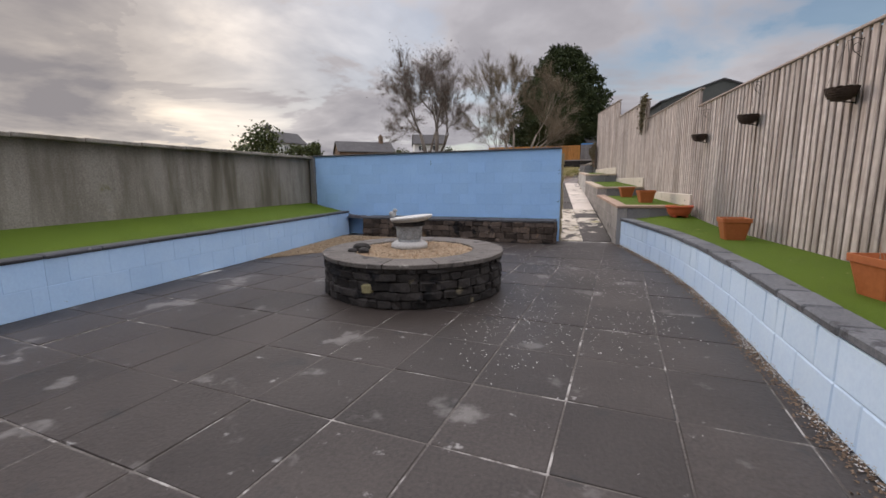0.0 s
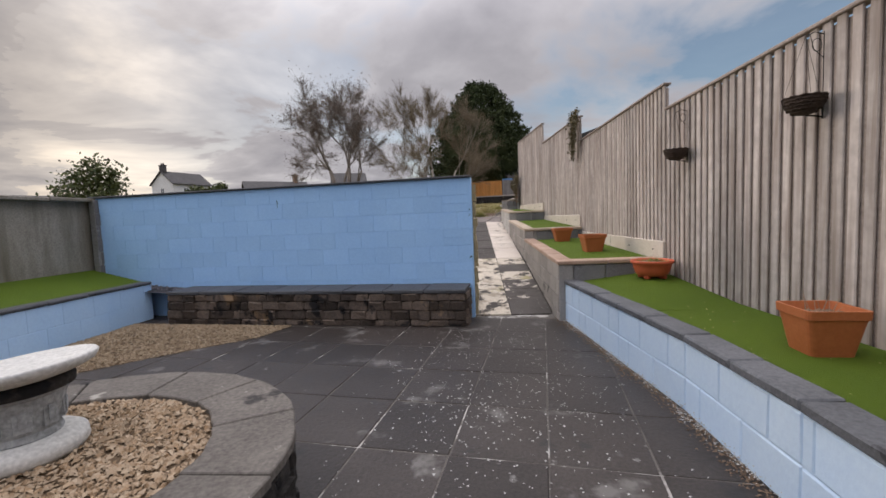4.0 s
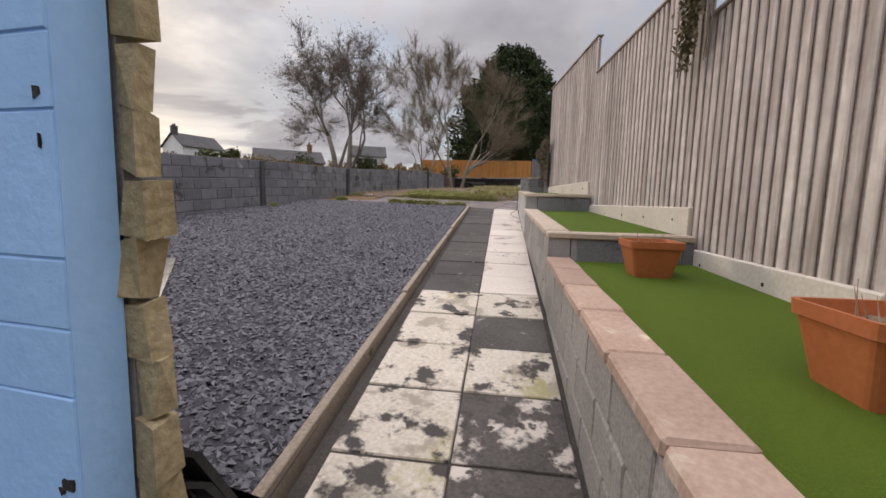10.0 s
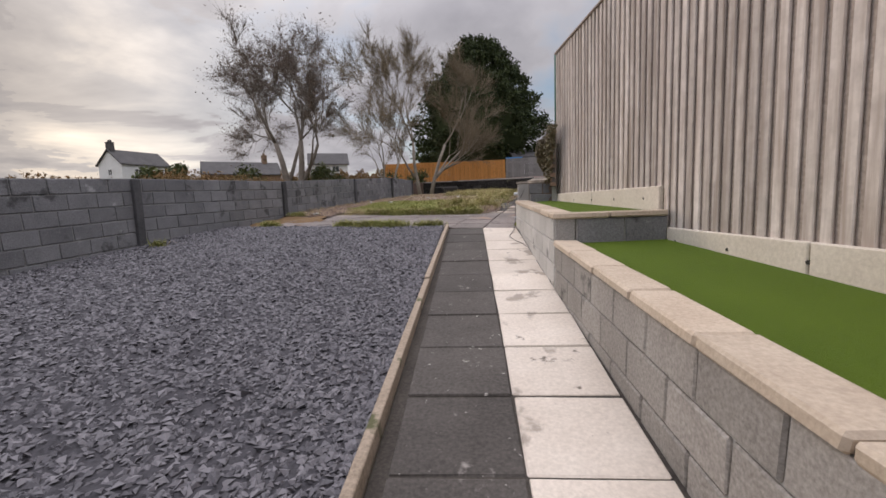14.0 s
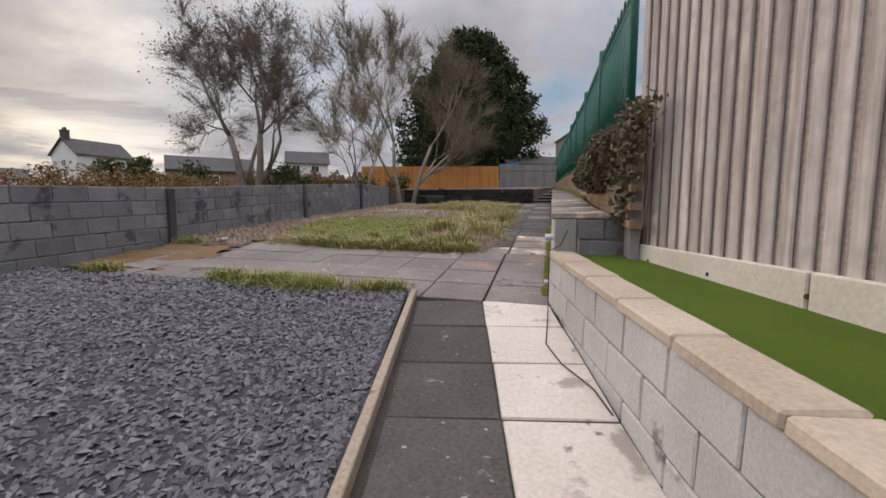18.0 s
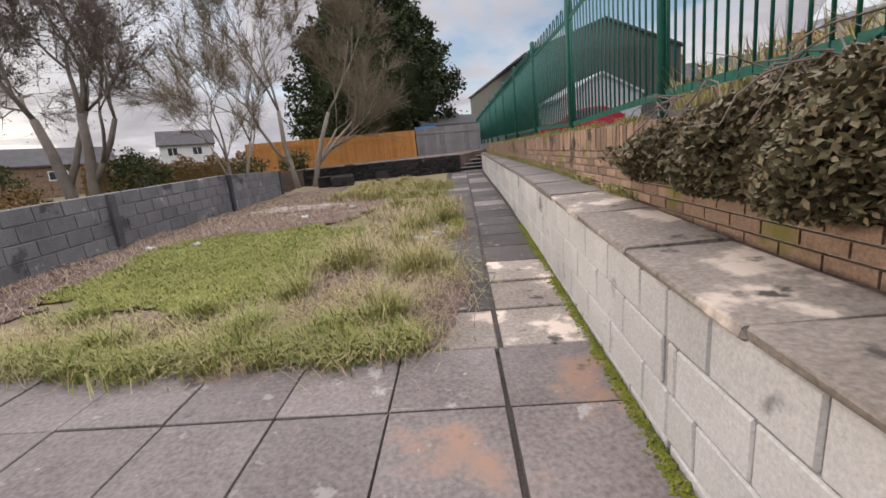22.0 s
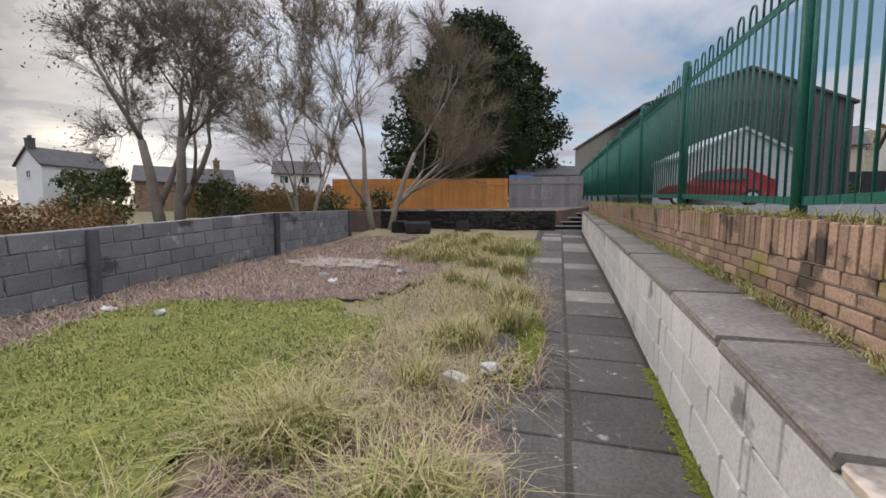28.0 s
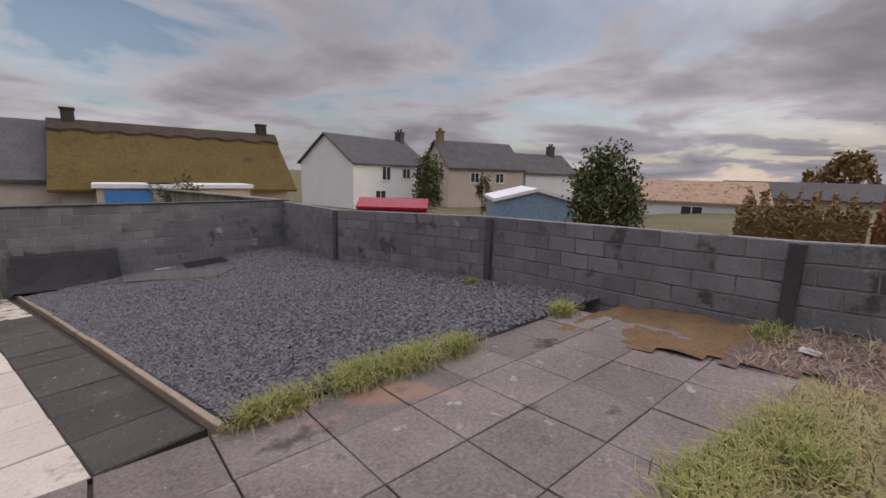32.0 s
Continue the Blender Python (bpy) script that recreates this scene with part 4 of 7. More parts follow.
# ---- round planter ----
def build_planter():
    cx, cy, R, H = -2.52, 3.95, 1.12, 0.45
    bm = bmesh.new()
    lathe(bm, [(R - 0.05, 0), (R - 0.05, H)], 48, Matrix.Translation((cx, cy, 0)))
    root = part("round_planter", bm, M_DARKMORTAR)
    tagged(root, "round raised planter of dark rubble stone with a flat stone rim", "planter")
    r = random.Random(5)
    kinds = []
    for k in range(8):
        b2 = bmesh.new()
        add_box(b2, 0, 0, 0, 1, 1, 1)
        bmesh.ops.bevel(b2, geom=list(b2.edges), offset=0.13, segments=1, affect="EDGES")
        rr = random.Random(100 + k)
        for v in b2.verts:
            v.co += Vector((rr.uniform(-1, 1) * .07, rr.uniform(-1, 1) * .14, rr.uniform(-1, 1) * .08))
        kinds.append(as_mesh("stone", b2, M_STONE))
    z = 0.0
    for h in (0.10, 0.09, 0.11, 0.09, 0.06):
        a = r.uniform(0, 1)
        end = a + 2 * math.pi
        while a < end - 0.04:
            w = min(r.uniform(0.09, 0.30) / R, end - a)
            m = Matrix.Translation((cx, cy, z + h / 2)) @ Matrix.Rotation(a + w / 2, 4, "Z") @ Matrix.Translation((R - 0.045 + r.uniform(-.012, .014), 0, 0)) @ Matrix.Rotation(math.pi / 2, 4, "Z") @ Matrix.Diagonal((w * R * 0.97, 0.11, h * 0.96, 1))
            piece("stone", kinds[r.randrange(8)], root, m)
            a += w
        z += h
    t0 = math.atan2(2.72 - cy, -2.74 - cx)
    b2 = bmesh.new()
    add_box(b2, 0, 0, 0, 0.13, 0.10, 0.12)
    bmesh.ops.bevel(b2, geom=list(b2.edges), offset=0.02, segments=1, affect="EDGES")
    for v in b2.verts:
        v.co += Vector((r.uniform(-1, 1), r.uniform(-1, 1), r.uniform(-1, 1))) * 0.008
    ob = part("pale_stone", b2, surf("yellowish_stone", (0.20, 0.18, 0.085), (0.30, 0.27, 0.15), 6, 40, 0.85, 0.5), root, "yellowish pale stone")
    ob.matrix_basis = Matrix.Translation((cx + (R - 0.03) * math.cos(t0), cy + (R - 0.03) * math.sin(t0), 0.21)) @ Matrix.Rotation(t0 + math.pi / 2, 4, "Z")
    # rim of curved slabs
    ns = 12
    for i in range(ns):
        b2 = bmesh.new()
        a0, a1 = 2 * math.pi * i / ns + 0.006, 2 * math.pi * (i + 1) / ns - 0.006
        seg = 5
        ring = [(R + 0.035 + r.uniform(-.008, .008), a0 + (a1 - a0) * k / seg) for k in range(seg + 1)] + [(0.77 + r.uniform(-.01, .01), a1 - (a1 - a0) * k / seg) for k in range(seg + 1)]
        slab_bm(b2, [(cx + q * math.cos(t), cy + q * math.sin(t), H + 0.045) for q, t in ring], 0.05)
        bmesh.ops.recalc_face_normals(b2, faces=b2.faces)
        bmesh.ops.bevel(b2, geom=list(b2.edges), offset=0.006, segments=1, affect="EDGES")
        part("rim_slab", b2, M_RIM, root)
    bm = bmesh.new()
    lathe(bm, [(0.78, H - 0.1), (0.78, H + 0.012)], 40, Matrix.Translation((cx, cy, 0)))
    part("pebble_bed", bm, M_CHIPBED, root)
    n = 5600
    a, q = rng.uniform(0, 2 * np.pi, n), 0.76 * np.sqrt(rng.uniform(0, 1, n))
    pts = np.stack([cx + q * np.cos(a), cy + q * np.sin(a), np.full(n, H + 0.02) + rng.uniform(0, 0.012, n)], -1)
    peb = new("pebbles", chips_mesh("pebbles", pts, 0.017, M_CHIP, 0.6))
    tagged(peb, "brown pebbles filling the round planter", "pebbles", kind="stuff")
    # bird bath
    bx, by, bz = -2.64, 4.13, H + 0.02
    bath = new("bird_bath", None)
    bath.matrix_basis = Matrix.Translation((bx, by, bz)) @ Matrix.Diagonal((1.15, 1.15, 1.34, 1))
    tagged(bath, "carved grey stone bird bath with a tilted pale dish", "bird bath")
    b2 = bmesh.new()
    lathe(b2, [(0.20, 0), (0.215, 0.02), (0.21, 0.05), (0.17, 0.07)], 32)
    part("foot", b2, M_DISH, bath, "", True)
    b2 = bmesh.new()
    lathe(b2, [(0.125, 0.06), (0.135, 0.075), (0.128, 0.095), (0.142, 0.16), (0.158, 0.215), (0.168, 0.22), (0.172, 0.245), (0.165, 0.26)], 32)
    for i in range(10):                       # carved panels
        t = 2 * math.pi * i / 10
        add_box(b2, 0.139 * math.cos(t), 0.139 * math.sin(t), 0.155, 0.012, 0.055, 0.085, t)
        add_box(b2, 0.145 * math.cos(t), 0.145 * math.sin(t), 0.155, 0.012, 0.026, 0.05, t)
    part("pedestal", b2, M_GREYSTONE, bath, "carved stone pedestal")
    b2 = bmesh.new()
    lathe(b2, [(0.160, 0.225), (0.186, 0.232), (0.188, 0.258), (0.17, 0.270)], 32)
    part("collar", b2, M_STONE, bath, "dark collar below the dish", True)
    b2 = bmesh.new()
    tilt = Matrix.Translation((0.03, 0, 0.29)) @ Matrix.Rotation(radians(-5), 4, "Y")
    lathe(b2, [(0.13, -0.03), (0.19, -0.018), (0.235, 0.0), (0.25, 0.022), (0.243, 0.03), (0.21, 0.022), (0.10, 0.014)], 36, tilt)
    part("dish", b2, M_DISH, bath, "pale worn stone dish", True)
    b2 = bmesh.new()
    for sx, sz, rr in ((-0.2, 0.34, 0.035), (-0.17, 0.375, 0.022)):
        bmesh.ops.create_icosphere(b2, subdivisions=2, radius=rr, matrix=Matrix.Translation((sx, 0.0, sz)) @ Matrix.Diagonal((1.3, 0.8, 0.9, 1)))
    part("ornament", b2, M_GREYSTONE, bath, "small grey stone bird ornament", True)
    # loose rocks in the planter
    for k, (x, y, s) in enumerate(((-3.16, 3.72, 0.095), (-3.06, 3.56, 0.06), (-3.2, 3.54, 0.05))):
        b2 = bmesh.new()
        bmesh.ops.create_icosphere(b2, subdivisions=2, radius=s, matrix=Matrix.Diagonal((1.3, 1, 0.7, 1)))
        rr = random.Random(k)
        for v in b2.verts:
            v.co *= rr.uniform(0.82, 1.12)
        ob = part("rock", b2, M_STONE)
        ob.location = (x, y, H + 0.04 + s * 0.3)
        tagged(ob, "dark rough rock lying on the planter", "rock", "planter rocks")


# ---- pots ----
def square_pot(x, y, z, top, base, h, turn, label):
    root = new("planter_pot", None)
    root.matrix_basis = Matrix.Translation((x, y, z)) @ Matrix.Rotation(turn, 4, "Z")
    tagged(root, label, "plant pot", "terracotta pots")
    bm = bmesh.new()

    def ring(s, zz, rad=0.03):
        vs = []
        for cx, cy, a0 in ((1, 1, 0), (-1, 1, 90), (-1, -1, 180), (1, -1, 270)):
            for k in range(4):
                a = radians(a0 + 30 * k)
                vs.append(bm.verts.new((cx * (s / 2 - rad) + rad * math.cos(a), cy * (s / 2 - rad) + rad * math.sin(a), zz)))
        return vs

    rings = [ring(base, 0), ring(lerp(base, top, 0.72), h * 0.74), ring(top * 0.94, h * 0.80), ring(top, h * 0.82), ring(top * 1.02, h), ring(top * 0.93, h), ring(top * 0.85, h * 0.8), ring(top * 0.8, h * 0.5)]
    bm.faces.new(rings[0][::-1])
    for u, v in zip(rings, rings[1:]):
        for i in range(16):
            bm.faces.new((u[i], u[(i + 1) % 16], v[(i + 1) % 16], v[i]))
    part("body", bm, M_TERRA, root)
    bm = bmesh.new()
    vs = []
    rr = random.Random(3)
    bmesh.ops.create_grid(bm, x_segments=8, y_segments=8, size=top * 0.43)
    for v in bm.verts:
        v.co.z = h * 0.82 + rr.uniform(-.01, .01)
    part("soil", bm, M_SOIL, root, "dry brown soil")
    for i in range(9):
        bm = bmesh.new()
        a = rr.uniform(0, 6.28)
        q = rr.uniform(0, top * 0.3)
        p = Vector((q * math.cos(a), q * math.sin(a), h * 0.8))
        tube(bm, [p, p + Vector((rr.uniform(-.05, .05), rr.uniform(-.05, .05), rr.uniform(.05, .16)))], [0.003, 0.001], 4)
        part("stalk", bm, M_DEAD, root, "withered plant stalk")


def round_pot(x, y, z):
    root = new("planter_bowl", None)
    root.matrix_basis = Matrix.Translation((x, y, z)) @ Matrix.Diagonal((0.61, 0.61, 0.88, 1))
    tagged(root, "orange-red plastic bowl planter with dry soil", "plant pot")
    bm = bmesh.new()
    lathe(bm, [(0.22, 0.03), (0.30, 0.06), (0.345, 0.14), (0.365, 0.20), (0.40, 0.215), (0.41, 0.25), (0.395, 0.255), (0.37, 0.24), (0.34, 0.16)], 40)
    part("body", bm, M_REDPOT, root, "", True)
    for i in range(4):
        a = math.pi / 4 + math.pi / 2 * i
        bm = bmesh.new()
        add_box(bm, 0.21 * math.cos(a), 0.21 * math.sin(a), 0.025, 0.13, 0.10, 0.05, a)
        part("foot", bevel_all(bm, 0.012), M_REDPOT, root)
    bm = bmesh.new()
    lathe(bm, [(0.35, 0.18), (0.35, 0.215), (0.2, 0.235), (0.05, 0.24)], 24)
    part("soil", bm, M_SOIL, root)
    a, q = rng.uniform(0, 6.28, 260), rng.uniform(0, 0.3, 260)
    pts = np.stack([q * np.cos(a), q * np.sin(a), np.full(260, 0.225)], -1)
    tagged(part("weed_growth", blades_mesh("weed_growth", pts, 0.06, 0.008, 0.9, M_GRASS), None, root, "sparse green weeds"), kind="stuff")


def hanging_basket(y, z):
    x = fence_x(y)
    root = new("hanging_basket", None)
    root.matrix_basis = Matrix.Translation((x, y, z)) @ Matrix.Diagonal((0.82, 0.82, 0.9, 1))
    tagged(root, "small dark wicker half-round basket fixed to the fence", "basket", "fence baskets")
    prof = [(0.03, -0.135), (0.075, -0.125), (0.12, -0.09), (0.145, -0.04), (0.152, 0.0), (0.140, 0.0), (0.13, -0.04)]
    bm = bmesh.new()
    lathe(bm, prof, 24, Matrix.Translation((-0.155, 0, 0)))
    part("bowl", bm, M_WICKER, root, "", True)
    bm = bmesh.new()
    for k in range(6):
        zz = -0.115 + 0.023 * k
        q = float(np.interp(zz, [-0.135, -0.125, -0.09, -0.04, 0.0], [0.03, 0.075, 0.12, 0.145, 0.152])) + 0.003
        ring = [(-0.155 + q * math.cos(t), q * math.sin(t), zz + 0.005 * math.sin(12 * t + k * 3)) for t in np.linspace(0, 2 * np.pi, 37)]
        tube(bm, ring, 0.007, 5)
    part("weave", bm, M_WICKER, root)
    bm = bmesh.new()
    lathe(bm, [(0.01, -0.045), (0.125, -0.03), (0.07, -0.012), (0.01, -0.006)], 16, Matrix.Translation((-0.155, 0, 0)))
    part("soil", bm, M_SOIL, root, "dry soil in the basket")
    bm = bmesh.new()
    tube(bm, [(-0.002, 0, -0.17), (-0.002, 0, 0.02)], 0.008, 6)
    tube(bm, [(-0.004, 0, -0.155), (-0.06, 0, -0.145), (-0.14, 0, -0.137)], 0.007, 6)
    tube(bm, [(-0.004, 0, 0.02), (-0.004, 0, 0.50)], 0.004, 5)
    tube(bm, [(-0.004, 0, 0.48), (-0.08, 0, 0.50), (-0.155, 0, 0.47)], 0.004, 5)
    tube(bm, [(-0.004, 0, 0.30)] + [(-0.06 + 0.04 * math.cos(t), 0, 0.40 + 0.05 * math.sin(t)) for t in np.linspace(3.6, -2.2, 12)] + [(-0.12, 0, 0.485)], 0.003, 5)
    part("bracket", bm, M_IRON, root, "thin scrolled black iron bracket")
    for t in (0.6, 2.7, 4.8):
        bm = bmesh.new()
        tube(bm, [(-0.155 + 0.146 * math.cos(t), 0.146 * math.sin(t), 0), (-0.155, 0, 0.47)], 0.0016, 4)
        part("chain", bm, M_IRON, root)


# ---- path ----
def build_path():
    bm = bmesh.new()
    ys = [8.74, 12.28, 15.33, 19.0]
    L = [bm.verts.new((-0.68, y, pz(y + 0.02) - 0.012)) for y in ys]
    Rv = [bm.verts.new((0.66, y, pz(y + 0.02) - 0.012)) for y in ys]
    for i in range(3):
        bm.faces.new((L[i], Rv[i], Rv[i + 1], L[i + 1]))
    g = bmesh.ops.extrude_face_region(bm, geom=list(bm.faces))
    for v in g["geom"]:
        if isinstance(v, bmesh.types.BMVert):
            v.co.z -= 0.14
    bmesh.ops.recalc_face_normals(bm, faces=bm.faces)
    floor = part("floor_path", bm, M_JOINTDARK)
    tagged(floor, "garden path of cream and dark weathered concrete slabs", "path", kind="structure")
    r = random.Random(17)
    mk = {k: [box_mesh("slab", PITCH - 0.014, PITCH - 0.014, 0.05, m, 0.007, 0.003, s) for s in range(3)] for k, m in
          (("dark", M_DARKSLAB), ("worn", M_WORNSLAB), ("cream", M_CREAM), ("patchy", M_PATCHY))}
    nrow = 17
    for j in range(nrow):
        yc = 19.0 - (j + 0.5) * PITCH
        row = nrow - 1 - j                      # 0 nearest the patio
        sl = math.atan((pz(yc + .3) - pz(yc - .3)) / 0.6)
        left = "worn" if row < 6 else "dark"
        right = {0: "dark", 1: "patchy", 2: "patchy", 3: "worn", 4: "dark", 5: "worn"}.get(row, "cream")
        for xc, kind in ((-PITCH / 2, left), (PITCH / 2 - 0.005, right)):
            m = Matrix.Translation((xc, yc, pz(yc) - 0.025 + r.uniform(-.004, .004))) @ Matrix.Rotation(sl, 4, "X") @ Matrix.Rotation(math.pi / 2 * r.randrange(4) + r.uniform(-.008, .008), 4, "Z")
            piece("slab", mk[kind][r.randrange(3)], floor, m)
    # second stretch and the paved terrace beyond the gravel
    bm = bmesh.new()
    slab_bm(bm, [tuple(bend(a, b) - Vector((0, 0, 0.030))) for a, b in ((0.06, -0.7), (0.0, 0.68), (2.5, 0.68), (2.5, -4.95), (0.06, -4.95))], 0.05)
    bmesh.ops.recalc_face_normals(bm, faces=bm.faces)
    fl2 = part("floor_terrace", bm, M_JOINTDARK)
    tagged(fl2, "grey concrete slab terrace between gravel and lawn", "paving", kind="structure")
    g = [box_mesh("slab", PITCH - 0.010, PITCH - 0.010, 0.05, M_GREYSLAB, 0.004, 0.002, s) for s in range(4)]
    for a in range(0, 4):
        for b in range(-8, 1):
            p = bend((a + 0.5) * PITCH, (b + 0.5) * PITCH + (0.0 if b < 0 else 0.02))
            sl = math.atan(0.075)
            piece("slab", g[r.randrange(4)], fl2, Matrix.Translation((p.x, p.y, p.z - 0.025 + r.uniform(-.004, .004))) @ Matrix.Rotation(sl, 4, "X") @ Matrix.Rotation(-BEND, 4, "Z") @ Matrix.Rotation(math.pi / 2 * r.randrange(4), 4, "Z"))
    bm = bmesh.new()
    qs = [2.4, 4.6, 7.5, 11, 19.3]
    Lv = [bm.verts.new(bend(q, -0.62) - Vector((0, 0, 0.012))) for q in qs]
    Rv = [bm.verts.new(bend(q, 0.70 + 0.017 * q) - Vector((0, 0, 0.012))) for q in qs]
    for i in range(4):
        bm.faces.new((Lv[i], Rv[i], Rv[i + 1], Lv[i + 1]))
    fl3 = part("floor_path_far", bm, M_JOINTDARK)
    tagged(fl3, "dark weathered slab path along the low wall", "path", kind="structure")
    d = [box_mesh("slab", PITCH - 0.016, PITCH - 0.016, 0.05, M_GREYSLAB if s == 0 else M_DARKSLAB, 0.007, 0.003, s) for s in range(4)]
    cr = box_mesh("slab", PITCH - 0.016, PITCH - 0.016, 0.05, M_MOTTLED, 0.007, 0.003, 9)
    for a in range(4, 31):
        for b in (-1, 0):
            p = bend((a + 0.5) * PITCH, (b + 0.5) * PITCH + (0.0 if b < 0 else 0.02) + 0.012 * a * PITCH)
            me = cr if (a in (4, 5, 6) and b == 0) or (a == 4) else d[r.randrange(4)]
            piece("slab", me, fl3, Matrix.Translation((p.x, p.y, p.z - 0.025 + r.uniform(-.005, .005))) @ Matrix.Rotation(math.atan(0.07), 4, "X") @ Matrix.Rotation(-BEND, 4, "Z") @ Matrix.Rotation(math.pi / 2 * r.randrange(4), 4, "Z"))


def build_kerb():
    root = new("kerb", None)
    tagged(root, "weathered timber board edging the slate gravel", "kerb", kind="structure")
    ya = [8.95, 12.0, 15.6, 19.16]
    for y0, y1 in zip(ya, ya[1:]):
        bm = bmesh.new()
        x0, x1 = lerp(-0.76, -0.66, (y0 - 8.95) / 10.2), lerp(-0.76, -0.66, (y1 - 8.95) / 10.2)
        z0, z1 = pz(y0) + 0.085, pz(y1) + 0.065
        vs = [bm.verts.new(c) for c in ((x0 - .028, y0, z0), (x0 + .028, y0, z0), (x1 + .028, y1 - .006, z1), (x1 - .028, y1 - .006, z1),
                                        (x0 - .028, y0, z0 - .24), (x0 + .028, y0, z0 - .24), (x1 + .028, y1 - .006, z1 - .24), (x1 - .028, y1 - .006, z1 - .24))]
        for f in ((0, 1, 2, 3), (7, 6, 5, 4), (0, 4, 5, 1), (1, 5, 6, 2), (2, 6, 7, 3), (3, 7, 4, 0)):
            bm.faces.new([vs[i] for i in f])
        part("board", bevel_all(bm, 0.006), M_KERB, root)


# ---- slate gravel ----
def gravel_z(x, y):
    return np.interp(y, PATH_Y, PATH_Z) + 0.035 + np.interp(y, [9.25, 13.25, 18.0], [0.42, 0.17, 0.0]) * np.clip(-x - 0.7, 0, 7) / 5.8


def build_gravel():
    ys, cols = np.linspace(8.85, 19.5, 24), 9
    verts, faces = [], []
    for y in ys:
        yw = y
        xl = left_x(max(y, 9.3)) - 0.05
        for k in range(cols):
            x = lerp(-0.72, xl, k / (cols - 1))
            yy = 8.85 + (yw - 8.85) * (19.0 - 0.2 * x - 8.85) / 10.65
            verts.append((x, yy, float(gravel_z(x, yy)) - (0.03 if y > 19.4 else 0.0)))
    for j in range(len(ys) - 1):
        for k in range(cols - 1):
            faces.append((j * cols + k + 1, j * cols + k, (j + 1) * cols + k, (j + 1) * cols + k + 1))
    ob = new("gravel_bed", mesh_from("gravel_bed", verts, faces, M_SLATEBED))
    tagged(ob, "grey-purple slate chippings covering the garden", "gravel", kind="structure")
    n = 62000
    y = 9.0 + 11.2 * rng.uniform(0, 1, n)
    xl = np.interp(y, [p[1] for p in LEFT_WALL], [p[0] for p in LEFT_WALL])
    u = rng.uniform(0, 1, n) ** 1.35
    x = -0.75 + (xl + 0.75) * u
    keep = y < 19.0 - 0.2 * x
    x, y = x[keep], y[keep]
    pts = np.stack([x, y, gravel_z(x, y) + rng.uniform(0.0, 0.014, len(x))], -1)
    st = new("slate_chippings", chips_mesh("slate_chippings", pts, 0.028, M_SLATECHIP, 0.45))
    tagged(st, "loose grey slate chippings", "gravel", kind="stuff")


def build_pebble_corner():
    """Brown pebbles spilling between side bed and bench."""
    bm = bmesh.new()
    out = [(-5.88, 5.2), (-5.2, 6.0), (-4.3, 6.9), (-3.4, 7.7), (-3.2, 8.25), (-5.9, 8.6)]
    c = bm.verts.new((-5.3, 7.9, 0.10))
    ring = [bm.verts.new((x, y, 0.004)) for x, y in out]
    for i in range(len(ring)):
        bm.faces.new((c, ring[i], ring[(i + 1) % len(ring)]))
    bmesh.ops.subdivide_edges(bm, edges=list(bm.edges), cuts=3, use_grid_fill=True)
    bmesh.ops.recalc_face_normals(bm, faces=bm.faces)
    ob = part("pebble_heap", bm, M_CHIPBED)
    tagged(ob, "shallow spread of brown pebbles beside the bench", "pebbles", kind="structure")
    tri = [(out[i], out[(i + 1) % 6]) for i in range(6)]
    n = 7000
    pts = []
    a, b = rng.uniform(0, 1, n), rng.uniform(0, 1, n)
    for k in range(n):
        (p, q) = tri[k % 6]
        u, v = (a[k], b[k]) if a[k] + b[k] < 1 else (1 - a[k], 1 - b[k])
        pts.append((-5.3 + u * (p[0] + 5.3) + v * (q[0] + 5.3), 7.9 + u * (p[1] - 7.9) + v * (q[1] - 7.9), 0.10 * (1 - u - v) + 0.012))
    st = new("loose_pebbles", chips_mesh("loose_pebbles", np.array(pts), 0.022, M_CHIPDARK, 0.6))
    tagged(st, "loose brown pebbles", "pebbles", kind="stuff")


# ---- left block wall with dark piers ----
def build_left_wall():
    for k in range(len(LEFT_WALL) - 1):
        a, b = LEFT_WALL[k], LEFT_WALL[k + 1]
        block_wall(f"wall_left_{k + 1}", b, a, LEFT_TOP[k + 1] - 0.225 * 7, LEFT_TOP[k + 1], 0.14, M_BLOCK, M_WALLMORTAR, "grey concrete block garden wall", "wall",
                   side=-1, top=LEFT_TOP[k], seed=80 + k, gap=0.014)
    for k in range(1, len(LEFT_WALL)):
        x, y = LEFT_WALL[k]
        bm = bmesh.new()
        add_box(bm, 0.035, 0, LEFT_TOP[k] - 0.62 - 0.02, 0.07, 0.14, 1.25)
        ob = part("wall_pier", bevel_all(bm, 0.01), M_WALLPIER)
        ob.location = (x, y, 0)
        ob.rotation_euler[2] = radians(-8)
        tagged(ob, "dark weathered pier on the block wall", "pier", "wall piers")


# ---- raised ledge, brick wall and railing ----
def ledge_z(a):
    return float(np.interp(a, [-0.3, 1.5, 4.3, 5.8, 19.5], [2.07, 2.13, 2.33, 2.44, 3.12]))


BRICK_R, RAIL_R = 1.22, 1.30


